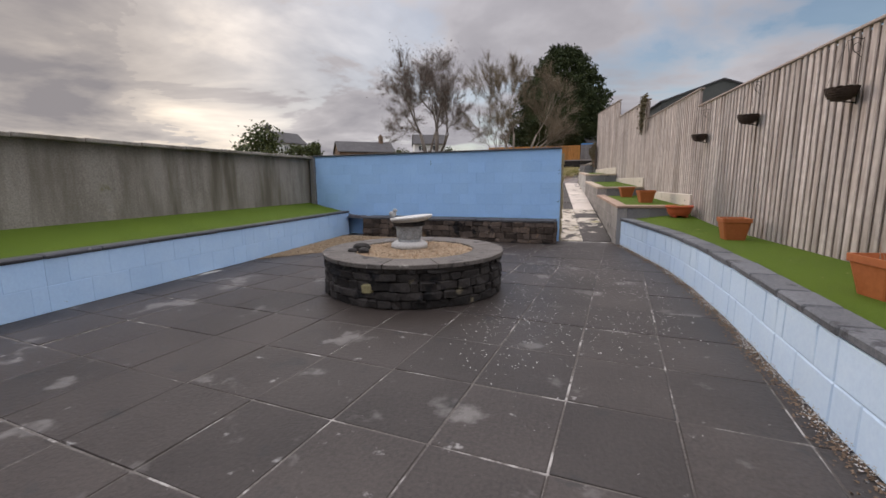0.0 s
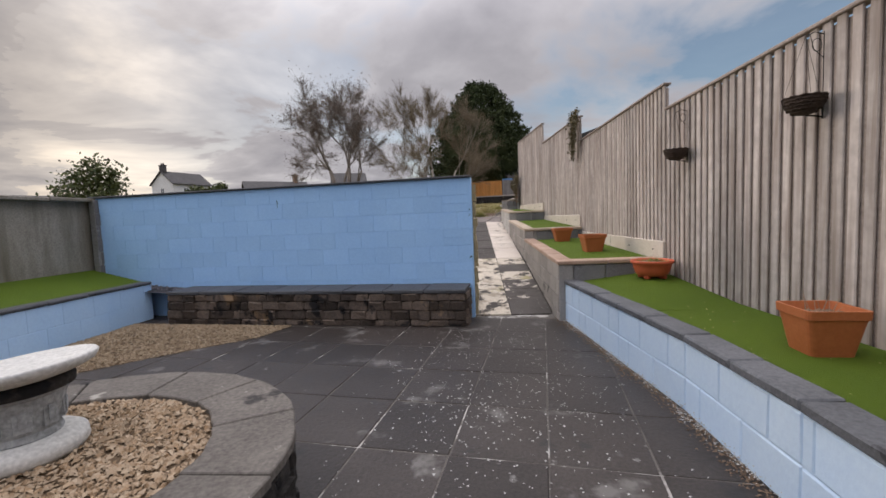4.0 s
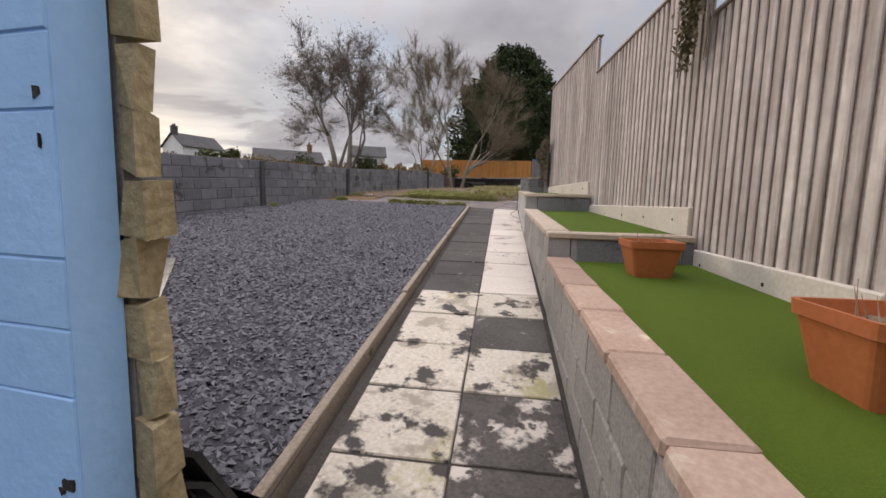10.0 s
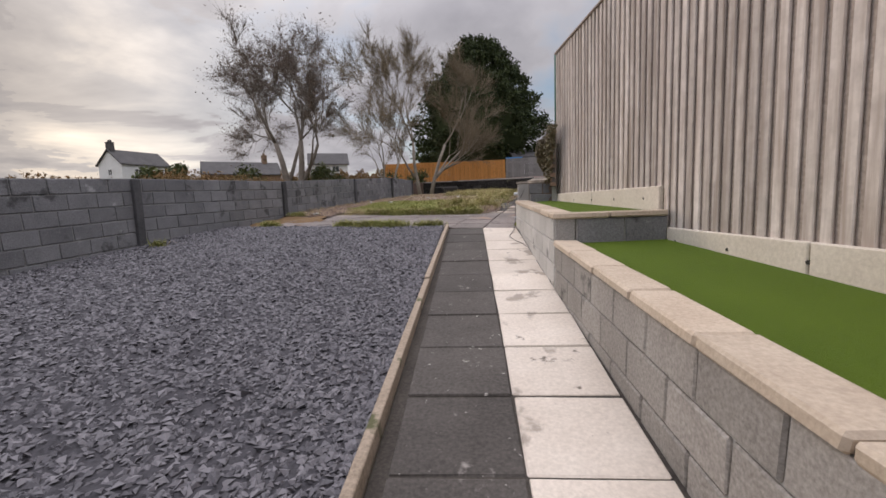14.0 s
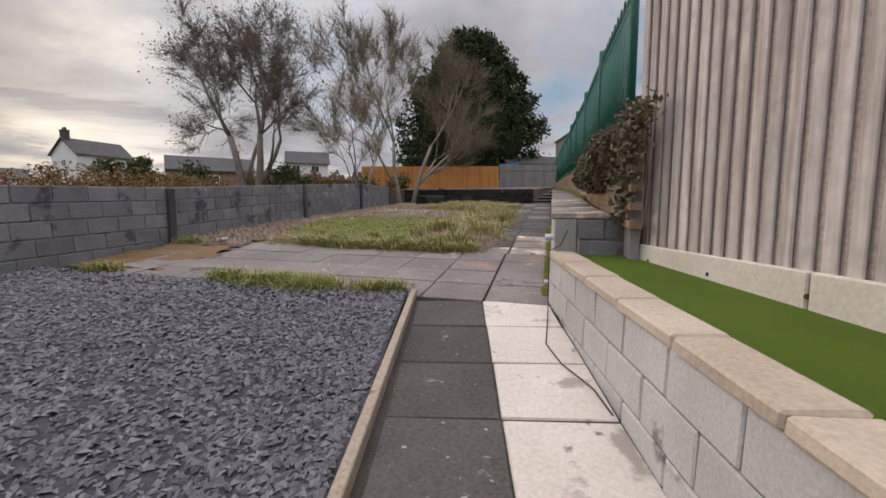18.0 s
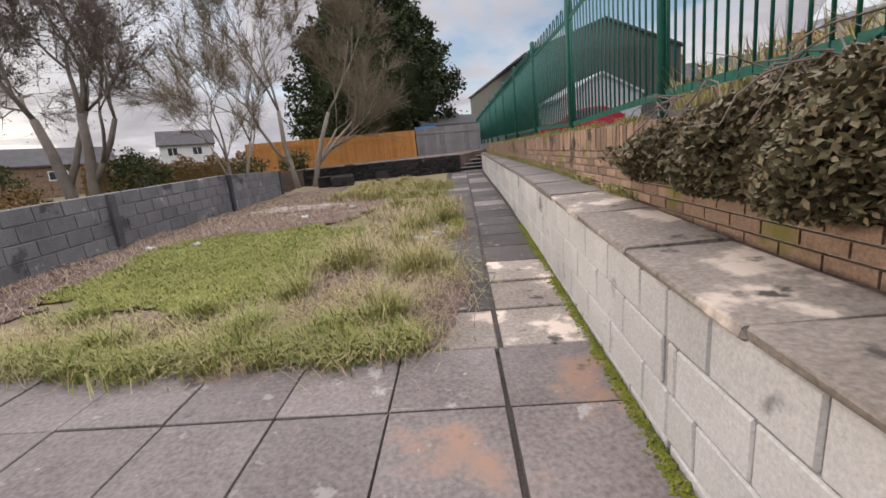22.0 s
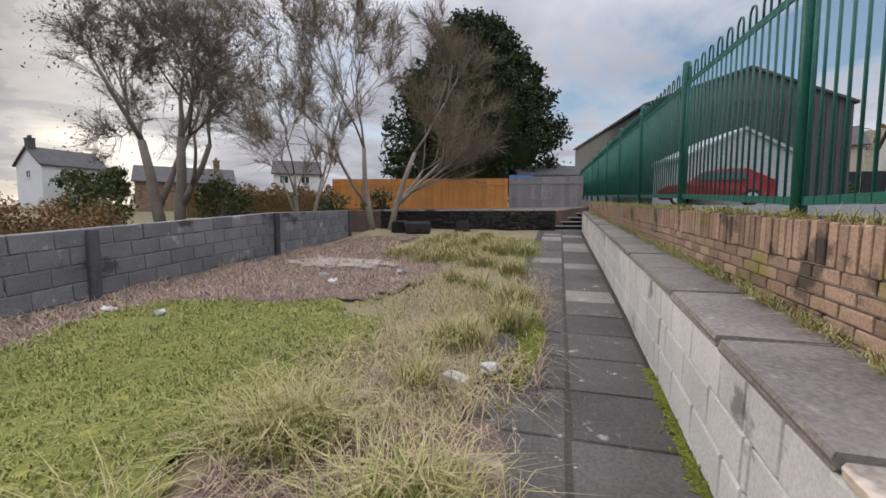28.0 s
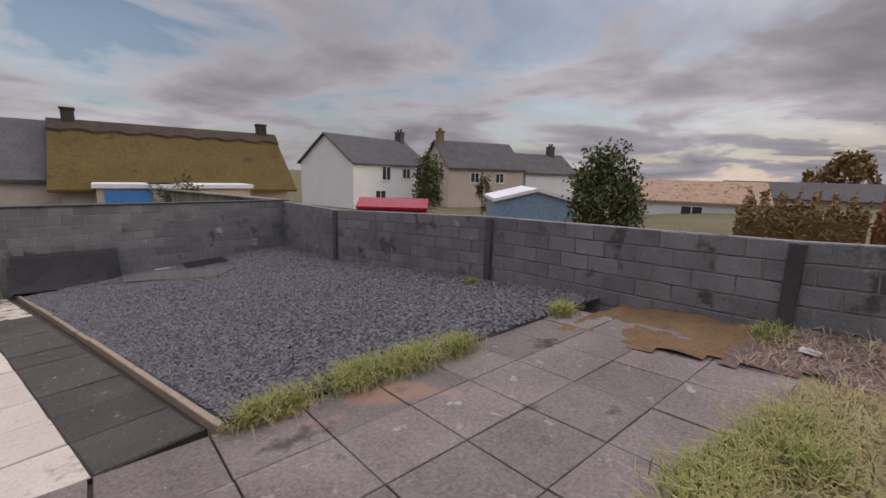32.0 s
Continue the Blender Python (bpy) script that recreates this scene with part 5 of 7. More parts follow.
def build_ledge():
    pts = [(0.12, 0.64), (1.5, 0.65), (4.3, 0.70), (5.8, 0.73), (19.3, 0.98)]
    for k, ((a0, r0), (a1, r1)) in enumerate(zip(pts, pts[1:])):
        p, q = bend(a0, r0), bend(a1, r1)
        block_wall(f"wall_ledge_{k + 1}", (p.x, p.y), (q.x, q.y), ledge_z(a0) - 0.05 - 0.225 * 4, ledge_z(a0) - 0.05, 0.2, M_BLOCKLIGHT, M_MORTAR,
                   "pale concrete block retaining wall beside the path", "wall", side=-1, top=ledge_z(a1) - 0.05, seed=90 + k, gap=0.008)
    p0, p1 = bend(0.12, 0.845), bend(0.12, 1.30)
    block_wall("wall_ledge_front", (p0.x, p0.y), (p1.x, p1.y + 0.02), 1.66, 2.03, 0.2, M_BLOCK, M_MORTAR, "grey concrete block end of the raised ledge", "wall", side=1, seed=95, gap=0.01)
    # top of slabs
    bm = bmesh.new()
    cuts = [0.13, 1.5, 4.3, 5.8, 19.4]
    Lv = [bm.verts.new((*bend(a, 0.83 + 0.017 * a).xy, ledge_z(a) - 0.03)) for a in cuts]
    Rv = [bm.verts.new((*bend(a, 1.45).xy, ledge_z(a) - 0.03)) for a in cuts]
    for i in range(4):
        bm.faces.new((Lv[i], Rv[i], Rv[i + 1], Lv[i + 1]))
    ex = bmesh.ops.extrude_face_region(bm, geom=list(bm.faces))
    for v in ex["geom"]:
        if isinstance(v, bmesh.types.BMVert):
            v.co.z -= 0.5
    bmesh.ops.recalc_face_normals(bm, faces=bm.faces)
    top = part("floor_ledge", bm, M_EARTH)
    tagged(top, "raised ledge topped with dark broken concrete slabs", "ledge", kind="structure")
    r = random.Random(33)
    ln = 0.9
    me = [box_mesh("slab", ln - 0.02, 0.50, 0.05, (M_LEDGEDARK, M_LEDGEDARK, M_MOTTLED)[s], 0.01, 0.008, s) for s in range(3)]
    a = 0.11
    while a < 19:
        p = bend(a + ln / 2, 0.87 + 0.018 * a)
        kind = 2 if a < 3.0 else r.choice((0, 1))
        sl = math.atan((ledge_z(a + ln) - ledge_z(a)) / ln)
        piece("slab", me[kind], top, Matrix.Translation((p.x, p.y, ledge_z(a + ln / 2) - 0.024)) @ Matrix.Rotation(math.pi / 2 - BEND - 0.017, 4, "Z") @ Matrix.Rotation(-sl, 4, "Y"))
        a += ln


def build_brick_wall():
    a0, a1 = -0.1, 19.4
    p, q = bend(a0, BRICK_R), bend(a1, BRICK_R)
    bm = bmesh.new()
    zt0, zt1 = 2.70, 3.42
    bl, bh = 0.225, 0.075
    d = (q - p).to_2d()
    ln = d.length
    d = Vector((*d.normalized(), 0))
    n = Vector((d.y, -d.x, 0))
    corners = [p + n * 0.02, q + n * 0.02, q + n * 0.1, p + n * 0.1]
    vs = [bm.verts.new((c.x, c.y, z)) for c, z in zip(corners, (1.7, 2.5, 2.5, 1.7))] + [bm.verts.new((c.x, c.y, z - 0.012)) for c, z in zip(corners, (zt0, zt1, zt1, zt0))]
    for f in ((3, 2, 1, 0), (4, 5, 6, 7), (0, 1, 5, 4), (1, 2, 6, 5), (2, 3, 7, 6), (3, 0, 4, 7)):
        bm.faces.new([vs[i] for i in f])
    wall = part("wall_brick", bm, M_MORTAR)
    tagged(wall, "low brown brick wall with a soldier course under the railing", "wall", kind="structure")
    ang = math.atan2(d.y, d.x)
    sl = (zt1 - zt0) / ln
    tilt = Matrix.Rotation(-math.atan(sl), 4, "Y")
    st = [box_mesh("brick", bl - 0.012, 0.10, bh - 0.012, M_BRICK, 0.005, 0.002, s) for s in range(3)]
    so = [box_mesh("brick", bh - 0.012, 0.11, 0.21, M_BRICK, 0.005, 0.002, s) for s in range(3)]
    r = random.Random(44)
    far = bmesh.new()
    cnt = 0

    def lay(me, u, z):
        c = p + d * u + n * 0.045
        m = Matrix.Translation((c.x, c.y, z + sl * u)) @ Matrix.Rotation(ang, 4, "Z") @ tilt
        return m

    for i in range(int(ln / bh)):
        u = (i + 0.5) * bh
        m = lay(None, u, zt0 - 0.105)
        if 2.6 < u < 8.2:
            piece("brick", so[r.randrange(3)], wall, m @ Matrix.Translation((0, r.uniform(-.004, .004), r.uniform(-.006, .006))))
        else:
            add_box(far, 0, 0, 0, bh - 0.012, 0.11, 0.21, 0, m)
    for c in range(7):
        for i in range(int(ln / bl) + 1):
            u = (i + (0.5 if c % 2 else 0.0)) * bl
            if u > ln:
                continue
            m = lay(None, u, zt0 - 0.25 - c * bh)
            if 2.6 < u < 8.2:
                piece("brick", st[r.randrange(3)], wall, m)
            else:
                add_box(far, 0, 0, 0, bl - 0.012, 0.10, bh - 0.012, 0, m)
    fb = part("far_brickwork", far, M_BRICK, wall)
    tagged(fb, kind="stuff")


def build_railing():
    r0 = RAIL_R + 0.03
    posts = [0.62 + 2.37 * k for k in range(14)]
    zb = lambda a: float(np.interp(a, [0, 3.0, 5.46, 7.58, 19.4, 34], [2.80, 2.90, 2.92, 3.05, 3.60, 4.25]))
    H, HT = 1.33, 1.54
    post_me = bar_me = None
    up_bar = {}
    for k in range(13):
        a0, a1 = posts[k], posts[k + 1]
        p0, p1 = bend(a0, r0), bend(a1, r0)
        z0, z1 = zb(a0), zb(a1)
        root = new("railing_panel", None)
        tagged(root, "green bow-top steel railing on the brick wall", "railing", "green railings")
        if post_me is None:
            bm = bmesh.new()
            lathe(bm, [(0.042, -0.1), (0.042, HT - 0.02), (0.03, HT)], 14)
            post_me = as_mesh("post", bm, M_RAIL, True)
            bm = bmesh.new()
            lathe(bm, [(0.0085, 0.06), (0.0085, H)], 6)
            bar_me = as_mesh("bar", bm, M_RAIL, True)
            bm = bmesh.new()
            w = 0.105
            tube(bm, [(-w / 2, 0, H - 0.02), (-w / 2, 0, H + 0.08)] + [(w / 2 * -math.cos(t), 0, H + 0.08 + w / 2 * math.sin(t) * 1.25) for t in np.linspace(0, math.pi, 9)] + [(w / 2, 0, H - 0.02)], 0.0085, 6)
            hoop_me = as_mesh("hoop", bm, M_RAIL, True)
        piece("post", post_me, root, Matrix.Translation((p0.x, p0.y, z0)))
        d = p1 - p0
        d.z = z1 - z0
        for h, s in ((0.08, 0.05), (H - 0.03, 0.05)):
            bm = bmesh.new()
            c = (p0 + p1) / 2
            add_box(bm, 0, 0, 0, d.length, 0.012, s, 0, Matrix.Translation((c.x, c.y, (z0 + z1) / 2 + h)) @ Matrix.Rotation(math.atan2(d.y, d.x), 4, "Z") @ Matrix.Rotation(-math.atan2(d.z, math.hypot(d.x, d.y)), 4, "Y"))
            part("rail", bm, M_RAIL, root)
        n = 22
        ang = math.atan2(d.y, d.x)
        for i in range(n):
            u = (i + 0.5) / n
            p = p0.lerp(p1, u)
            piece("bar", bar_me, root, Matrix.Translation((p.x, p.y, lerp(z0, z1, u))) @ Matrix.Rotation(ang, 4, "Z"))
            if i % 2 == 0:
                p = p0.lerp(p1, (i + 1.0) / n)
                piece("hoop", hoop_me, root, Matrix.Translation((p.x, p.y, lerp(z0, z1, (i + 1.0) / n))) @ Matrix.Rotation(ang, 4, "Z"))
    # tarmac yard beyond
    bm = bmesh.new()
    slab_bm(bm, [tuple((*bend(a, r).xy, z)) for a, r, z in ((0.0, 1.34, 2.78), (32.0, 1.34, 3.62), (34, 30, 3.7), (-1, 30, 2.85))], 0.1)
    bmesh.ops.recalc_face_normals(bm, faces=bm.faces)
    yard = part("road_yard", bm, M_TARMAC)
    tagged(yard, "grey tarmac yard behind the railing", "yard", kind="structure")


# ---- lawn ----
def lawn_pt(a, r):
    p = bend(a, r)
    return p


def build_lawn():
    verts, faces = [], []
    A, R = np.linspace(2.3, 19.2, 30), 14
    for a in A:
        yv = bend(a, 0).y
        for k in range(R):
            t = k / (R - 1)
            right = lerp(-0.55, -0.55, 0)
            pr = bend(a, -0.6)
            xl = left_x(min(35.0, bend(a, -4.5).y))
            x = lerp(pr.x, xl + 0.03, t)
            yy = pr.y + (pr.x - x) * 0.12
            z = pz(yy) + 0.0 + 0.05 * noise.noise(Vector((x * 0.9, yy * 0.9, 0))) + 0.02 * noise.noise(Vector((x * 4, yy * 4, 3)))
            verts.append((x, yy, z - 0.01))
    for j in range(len(A) - 1):
        for k in range(R - 1):
            faces.append((j * R + k + 1, j * R + k, (j + 1) * R + k, (j + 1) * R + k + 1))
    ob = new("lawn_ground", mesh_from("lawn_ground", verts, faces, M_LAWN))
    tagged(ob, "patchy overgrown lawn of green grass, straw and bare soil", "lawn", kind="structure")
    ground_patch("moss_lawn", "bright green mossy short turf in the lawn", green_here, 2.45, 7.6, -4.9, -0.5, 0.03, M_MOSSLAWN)
    ground_patch("bare_soil", "purple-brown bare soil and dead weeds along the block wall", soil_here, 1.9, 15.5, -6.0, -0.3, 0.022, M_EARTH)


def wobble(a, r):
    return 0.35 * noise.noise(Vector((a * 1.3, r * 1.3, 2.0))) + 0.12 * noise.noise(Vector((a * 5, r * 5, 7.0)))


def green_here(a, r):
    far = 7.0 - 0.35 * max(0, -r - 3.2)
    near = float(np.interp(r, [-4.6, -3.6, -2.4, -1.6], [4.1, 3.5, 3.2, 3.1]))
    right = float(np.interp(a, [2.5, 3.2, 4.2, 5.2, 6.2, 7.2], [-1.3, -1.7, -1.9, -1.35, -1.6, -2.9]))
    w = wobble(a, r)
    return near + w * 0.5 < a < far + w and r < right + w and r > -4.9 + w * 0.6


def soil_here(a, r):
    w = wobble(a, r)
    edge = float(np.interp(a, [2, 4, 6.3, 7.4, 9.5, 11.0, 13.5], [-4.2, -4.6, -4.7, -2.3, -1.7, -2.4, -4.3]))
    tangle = ((a - 3.75) / 1.1) ** 2 + ((r + 1.0) / 0.75) ** 2 < 1 + w
    return r < edge + w * 0.9 or tangle


def ground_patch(name, label, inside, a0, a1, r0, r1, lift_by, mat):
    """A low uneven sheet over the part of the lawn for which inside() holds."""
    step = 0.13
    na, nr = int((a1 - a0) / step), int((r1 - r0) / step)
    index, verts, faces = {}, [], []

    def corner(i, j):
        if (i, j) not in index:
            p = bend(a0 + i * step, r0 + j * step)
            wall = left_x(min(35.0, p.y)) + 0.02
            p.x = max(p.x, wall)
            v = Vector((p.x, p.y, 0))
            p.z = pz(p.y) + lift_by + 0.05 * noise.noise(v * 0.9) + 0.045 * noise.noise(v * 2.6) + 0.03 * noise.noise(v * 6.1)
            index[(i, j)] = len(verts)
            verts.append(tuple(p))
        return index[(i, j)]

    for i in range(na):
        for j in range(nr):
            a, r = a0 + (i + 0.5) * step, r0 + (j + 0.5) * step
            p = bend(a, r)
            if p.x > left_x(min(35.0, p.y)) + 0.03 and inside(a, r):
                faces.append((corner(i, j), corner(i, j + 1), corner(i + 1, j + 1), corner(i + 1, j)))
    me = mesh_from(name, verts, faces, mat)
    tagged(new(name, me), label, "lawn", kind="structure")


def scatter(n, a0, a1, r0, r1, clump=None, spread=0.12):
    """Points on the lawn, in clumps or evenly."""
    if clump:
        ca = rng.uniform(a0, a1, clump)
        cr = rng.uniform(r0, r1, clump)
        w = rng.integers(0, clump, n)
        a, r = ca[w] + rng.normal(0, spread, n), cr[w] + rng.normal(0, spread, n)
    else:
        a, r = rng.uniform(a0, a1, n), rng.uniform(r0, r1, n)
    r = np.minimum(r, -0.12)
    x = B_ORG.x + B_U.x * a + B_R.x * r
    y = B_ORG.y + B_U.y * a + B_R.y * r
    xl = np.interp(y, [p[1] for p in LEFT_WALL], [p[0] for p in LEFT_WALL]) + 0.1
    k = (x > xl) & (y < 37)
    x, y = x[k], y[k]
    return np.stack([x, y, np.interp(y, PATH_Y, PATH_Z) - 0.01], -1)


def tuft_field(name, label, pts, h, w, lean, mat):
    ob = new(name, blades_mesh(name, pts, h, w, lean, mat))
    tagged(ob, label, "grass", kind="stuff")


def region(n, inside, a0, a1, r0, r1, dz=0.0):
    """Evenly strewn points of the lawn for which inside() holds."""
    out = []
    for a, r in zip(rng.uniform(a0, a1, n), rng.uniform(r0, r1, n)):
        if inside(a, r):
            p = bend(a, r)
            if p.x > left_x(min(35.0, p.y)) + 0.06:
                v = Vector((p.x, p.y, 0))
                out.append((p.x, p.y, p.z + dz + 0.05 * noise.noise(v * 0.9)))
    return np.array(out)


def tufts(spots, per, spread):
    """Blades rooted round given spots (along, right, size)."""
    out = []
    for a, r, k in spots:
        for _ in range(int(per * k)):
            p = bend(a + rng.normal(0, spread * math.sqrt(k)), r + rng.normal(0, spread * math.sqrt(k)))
            out.append((p.x, p.y, p.z - 0.01))
    return np.array(out)


def build_grass():
    q = random.Random(31)
    tuft_field("lawn_grass", "short mossy green lawn grass", region(34000, green_here, 2.4, 7.6, -4.9, -0.8, 0.03), 0.055, 0.009, 2.1, M_GRASS)
    tuft_field("lawn_clumps", "small green clumps in the mossy turf", tufts([(q.uniform(2.8, 6.8), -q.uniform(1.6, 4.5), q.uniform(0.3, 1.0)) for k in range(70)], 60, 0.09), 0.09, 0.009, 1.6, M_GRASS)
    r = random.Random(12)
    front = [(2.5 + r.uniform(-.08, .12), -0.65 - 0.21 * k + r.uniform(-.08, .08), r.uniform(0.5, 1.3)) for k in range(14)]
    tuft_field("edge_grass", "bright green grass tufts at the lawn edge", tufts(front, 520, 0.085), 0.18, 0.009, 1.2, M_GRASS)
    tuft_field("edge_straw", "pale dry grass lying over the terrace edge", tufts([(a + 0.05, q, k) for a, q, k in front] + [(2.8, -3.5, 2.0), (2.75, -3.9, 1.6), (2.6, -3.2, 1.2)], 190, 0.12), 0.20, 0.005, 2.0, M_STRAW)
    strip = [(2.85 + r.uniform(-.2, .55), -0.8 - 0.26 * k + r.uniform(-.12, .12), r.uniform(0.4, 1.1)) for k in range(13)]
    tuft_field("strip_straw", "matted dry grass between terrace and lawn", tufts(strip, 230, 0.20), 0.18, 0.006, 2.3, M_STRAW)
    tuft_field("strip_stems", "flattened brown stems between terrace and lawn", tufts(strip, 170, 0.24), 0.15, 0.006, 2.6, M_DEAD)
    tuft_field("strip_clumps", "bright green clumps between terrace and lawn", tufts([(2.75, -1.15, 1.3), (2.85, -1.85, 1.1), (3.25, -2.5, 0.7), (2.7, -2.9, 0.9), (3.3, -3.55, 0.6)], 420, 0.10), 0.22, 0.009, 1.1, M_GRASS)
    big = [(4.45, -1.45, 2.1), (4.05, -0.62, 2.0), (6.05, -0.85, 1.3), (7.5, -0.5, 1.7), (8.5, -1.45, 0.7), (6.7, -0.45, 0.9), (2.95, -0.8, 0.8), (9.4, -0.7, 1.1), (5.2, -0.95, 0.4), (3.55, -1.7, 0.5), (8.1, -1.0, 0.4)]
    far = [(10.2 + r.uniform(0, 5.2), -r.uniform(0.5, 3.6), r.uniform(0.6, 1.3)) for k in range(34)]
    tuft_field("long_grass", "tall green grass tufts", tufts(big, 300, 0.10), 0.27, 0.009, 1.2, M_GRASS)
    tuft_field("straw_grass", "tall straw-coloured dry grass tufts", tufts(big, 170, 0.10), 0.44, 0.0065, 1.3, M_STRAW)
    tuft_field("far_grass", "green grass tufts below the far terrace", tufts(far, 200, 0.12), 0.22, 0.012, 1.0, M_GRASS)
    tuft_field("far_straw", "dry grass tufts below the far terrace", tufts(far, 200, 0.12), 0.32, 0.011, 1.0, M_STRAW)
    tuft_field("dead_stems", "flattened dead brown stems", scatter(6500, 2.9, 9.5, -2.0, -0.15, 40, 0.30), 0.16, 0.006, 2.6, M_DEAD)
    mats = [(q.uniform(3.0, 8.8), -q.uniform(0.25, 1.9), q.uniform(0.4, 1.4)) for k in range(34)]
    tuft_field("straw_mats", "fallen straw lying in swirls on the soil", tufts(mats, 70, 0.17), 0.30, 0.0055, 2.7, M_STRAW)
    tuft_field("wall_weeds", "brown dead weeds along the wall", region(24000, soil_here, 2.0, 15, -6.0, -1.4, 0.02), 0.10, 0.009, 2.6, M_DEAD)
    tuft_field("wall_straw", "pale dead stalks along the foot of the block wall", region(2600, lambda a, rr: soil_here(a, rr) and wobble(a * 1.5, rr * 1.5) > 0.05, 2.0, 13, -6.0, -2.2, 0.03), 0.22, 0.006, 2.4, M_STRAW)
    tuft_field("lawn_between", "patchy mixed grass between the tufts", scatter(9000, 7.0, 15.5, -2.4, -0.3), 0.06, 0.008, 1.6, M_GRASS)
    # tufts where the gravel ends
    t = []
    for cx, cy, n, s in ((-2.25, 19.45, 900, 0.16), (-1.75, 19.3, 900, 0.16), (-2.75, 19.6, 500, 0.12), (-1.1, 19.22, 350, 0.12), (-4.5, 19.95, 350, 0.10), (-0.85, 19.2, 200, 0.08), (-5.45, 17.9, 160, 0.06), (-4.75, 22.0, 300, 0.12)):
        t.append(np.stack([rng.normal(cx, s * 0.95, n), rng.normal(cy, s * 0.6, n), np.zeros(n)], -1))
    t = np.concatenate(t)
    t[:, 2] = np.interp(t[:, 1], PATH_Y, PATH_Z)
    tuft_field("verge_grass", "bright green grass tufts where the gravel meets the terrace", t, 0.19, 0.008, 1.1, M_GRASS)
    tuft_field("verge_straw", "dry straw and yellow grass where the gravel meets the terrace", t[::4] + np.array([0, 0.03, 0]), 0.17, 0.006, 2.0, M_STRAW)


def terrace_corner(a, r):
    w = wobble(a, r)
    return r < -4.3 + 0.3 * (a - 1.2) * -1 + w * 1.2


# ---- trees ----
def twigs_mesh(name, pos, way, n, length, thick, material):
    """Thin tapering twigs fanning out from branch ends."""
    w = rng.integers(0, len(pos), n)
    d = way[w] + rng.normal(0, 0.62, (n, 3)) + np.array([0, 0, 0.15])
    d /= np.linalg.norm(d, axis=1)[:, None]
    p = pos[w] - way[w] * rng.uniform(0, 0.5, (n, 1)) * length
    e = p + d * length * rng.uniform(0.35, 1.2, (n, 1))
    s1 = np.cross(d, rng.normal(0, 1, (n, 3)))
    s1 /= np.linalg.norm(s1, axis=1)[:, None]
    s2 = np.cross(d, s1)
    v = np.stack([p + s1 * thick, p + (-0.5 * s1 + 0.87 * s2) * thick, p + (-0.5 * s1 - 0.87 * s2) * thick, e], 1)
    o = 4 * np.arange(n)[:, None]
    f = np.concatenate([o + np.array([[0, 1, 3]]), o + np.array([[1, 2, 3]]), o + np.array([[2, 0, 3]])])
    return mesh_from(name, v.reshape(-1, 3), f, material)


def grow(bm, tips, p, d, ln, rad, depth, r, spread, upward, seg):
    """One limb and its branches; tips gathers twig ends."""
    pts, q, dd = [p], p.copy(), d.copy()
    steps = 3
    for i in range(steps):
        dd = (dd + Vector((r.uniform(-1, 1), r.uniform(-1, 1), r.uniform(-1, 1))) * 0.13 + Vector((0, 0, upward * 0.06))).normalized()
        q = q + dd * (ln / steps)
        pts.append(q.copy())
    end = rad * (0.62 if depth else 0.35)
    if depth < 2:
        tips.append((pts[2].copy(), dd.copy()))
    tube(bm, pts, [lerp(rad, end, i / steps) for i in range(steps + 1)], seg)
    if depth == 0:
        tips.append((q.copy(), dd.copy()))
        return
    kids = 3 if depth > 1 else r.choice((3, 4))
    for i in range(kids):
        k = r.choice((1, 2, 3)) if i else 3
        axis = dd.orthogonal().normalized()
        axis.rotate(Matrix.Rotation(r.uniform(0, 6.283), 3, dd))
        nd = (dd + axis * math.tan(radians(r.uniform(0.6, 1.2) * spread))).normalized()
        nd = (nd + Vector((0, 0, upward * 0.25))).normalized()
        grow(bm, tips, pts[k], nd, ln * r.uniform(0.62, 0.82), lerp(rad, end, k / steps) * r.uniform(0.6, 0.72), depth - 1, r, spread, upward, max(3, seg - 2))


def bare_tree(name, x, y, z, trunks, height, rad, depth, seed, mat, label, spread=32, upward=0.6, leaf=None, twigs=0, twig_len=0.6, twig_mat=None, first=0.36):
    root = new(name, None)
    root.location = (x, y, z)
    tagged(root, label, "tree")
    r = random.Random(seed)
    tips = []
    for k, (dx, dy, lean) in enumerate(trunks):
        bm = bmesh.new()
        grow(bm, tips, Vector((dx, dy, -0.2)), Vector((lean[0], lean[1], 1)).normalized(), height * first, rad, depth, r, spread, upward, 9)
        part("trunk", bm, mat, root, "", True)
    tp = np.array([tuple(t[0]) for t in tips])
    td = np.array([tuple(t[1]) for t in tips])
    if twigs:
        part("crown", twigs_mesh("crown", tp, td, twigs, twig_len, 0.0035 + 0.00035 * height, twig_mat), None, root, "fine bare winter twigs")
    if leaf:
        n = leaf
        w = rng.integers(0, len(tp), n)
        p = tp[w] + td[w] * rng.uniform(0, twig_len, (n, 1)) + rng.normal(0, 0.022 * height, (n, 3))
        part("leaves", leaves_mesh("leaves", p, 0.0040 * height, M_WINTERLEAF), None, root, "a few withered leaves")
    return root


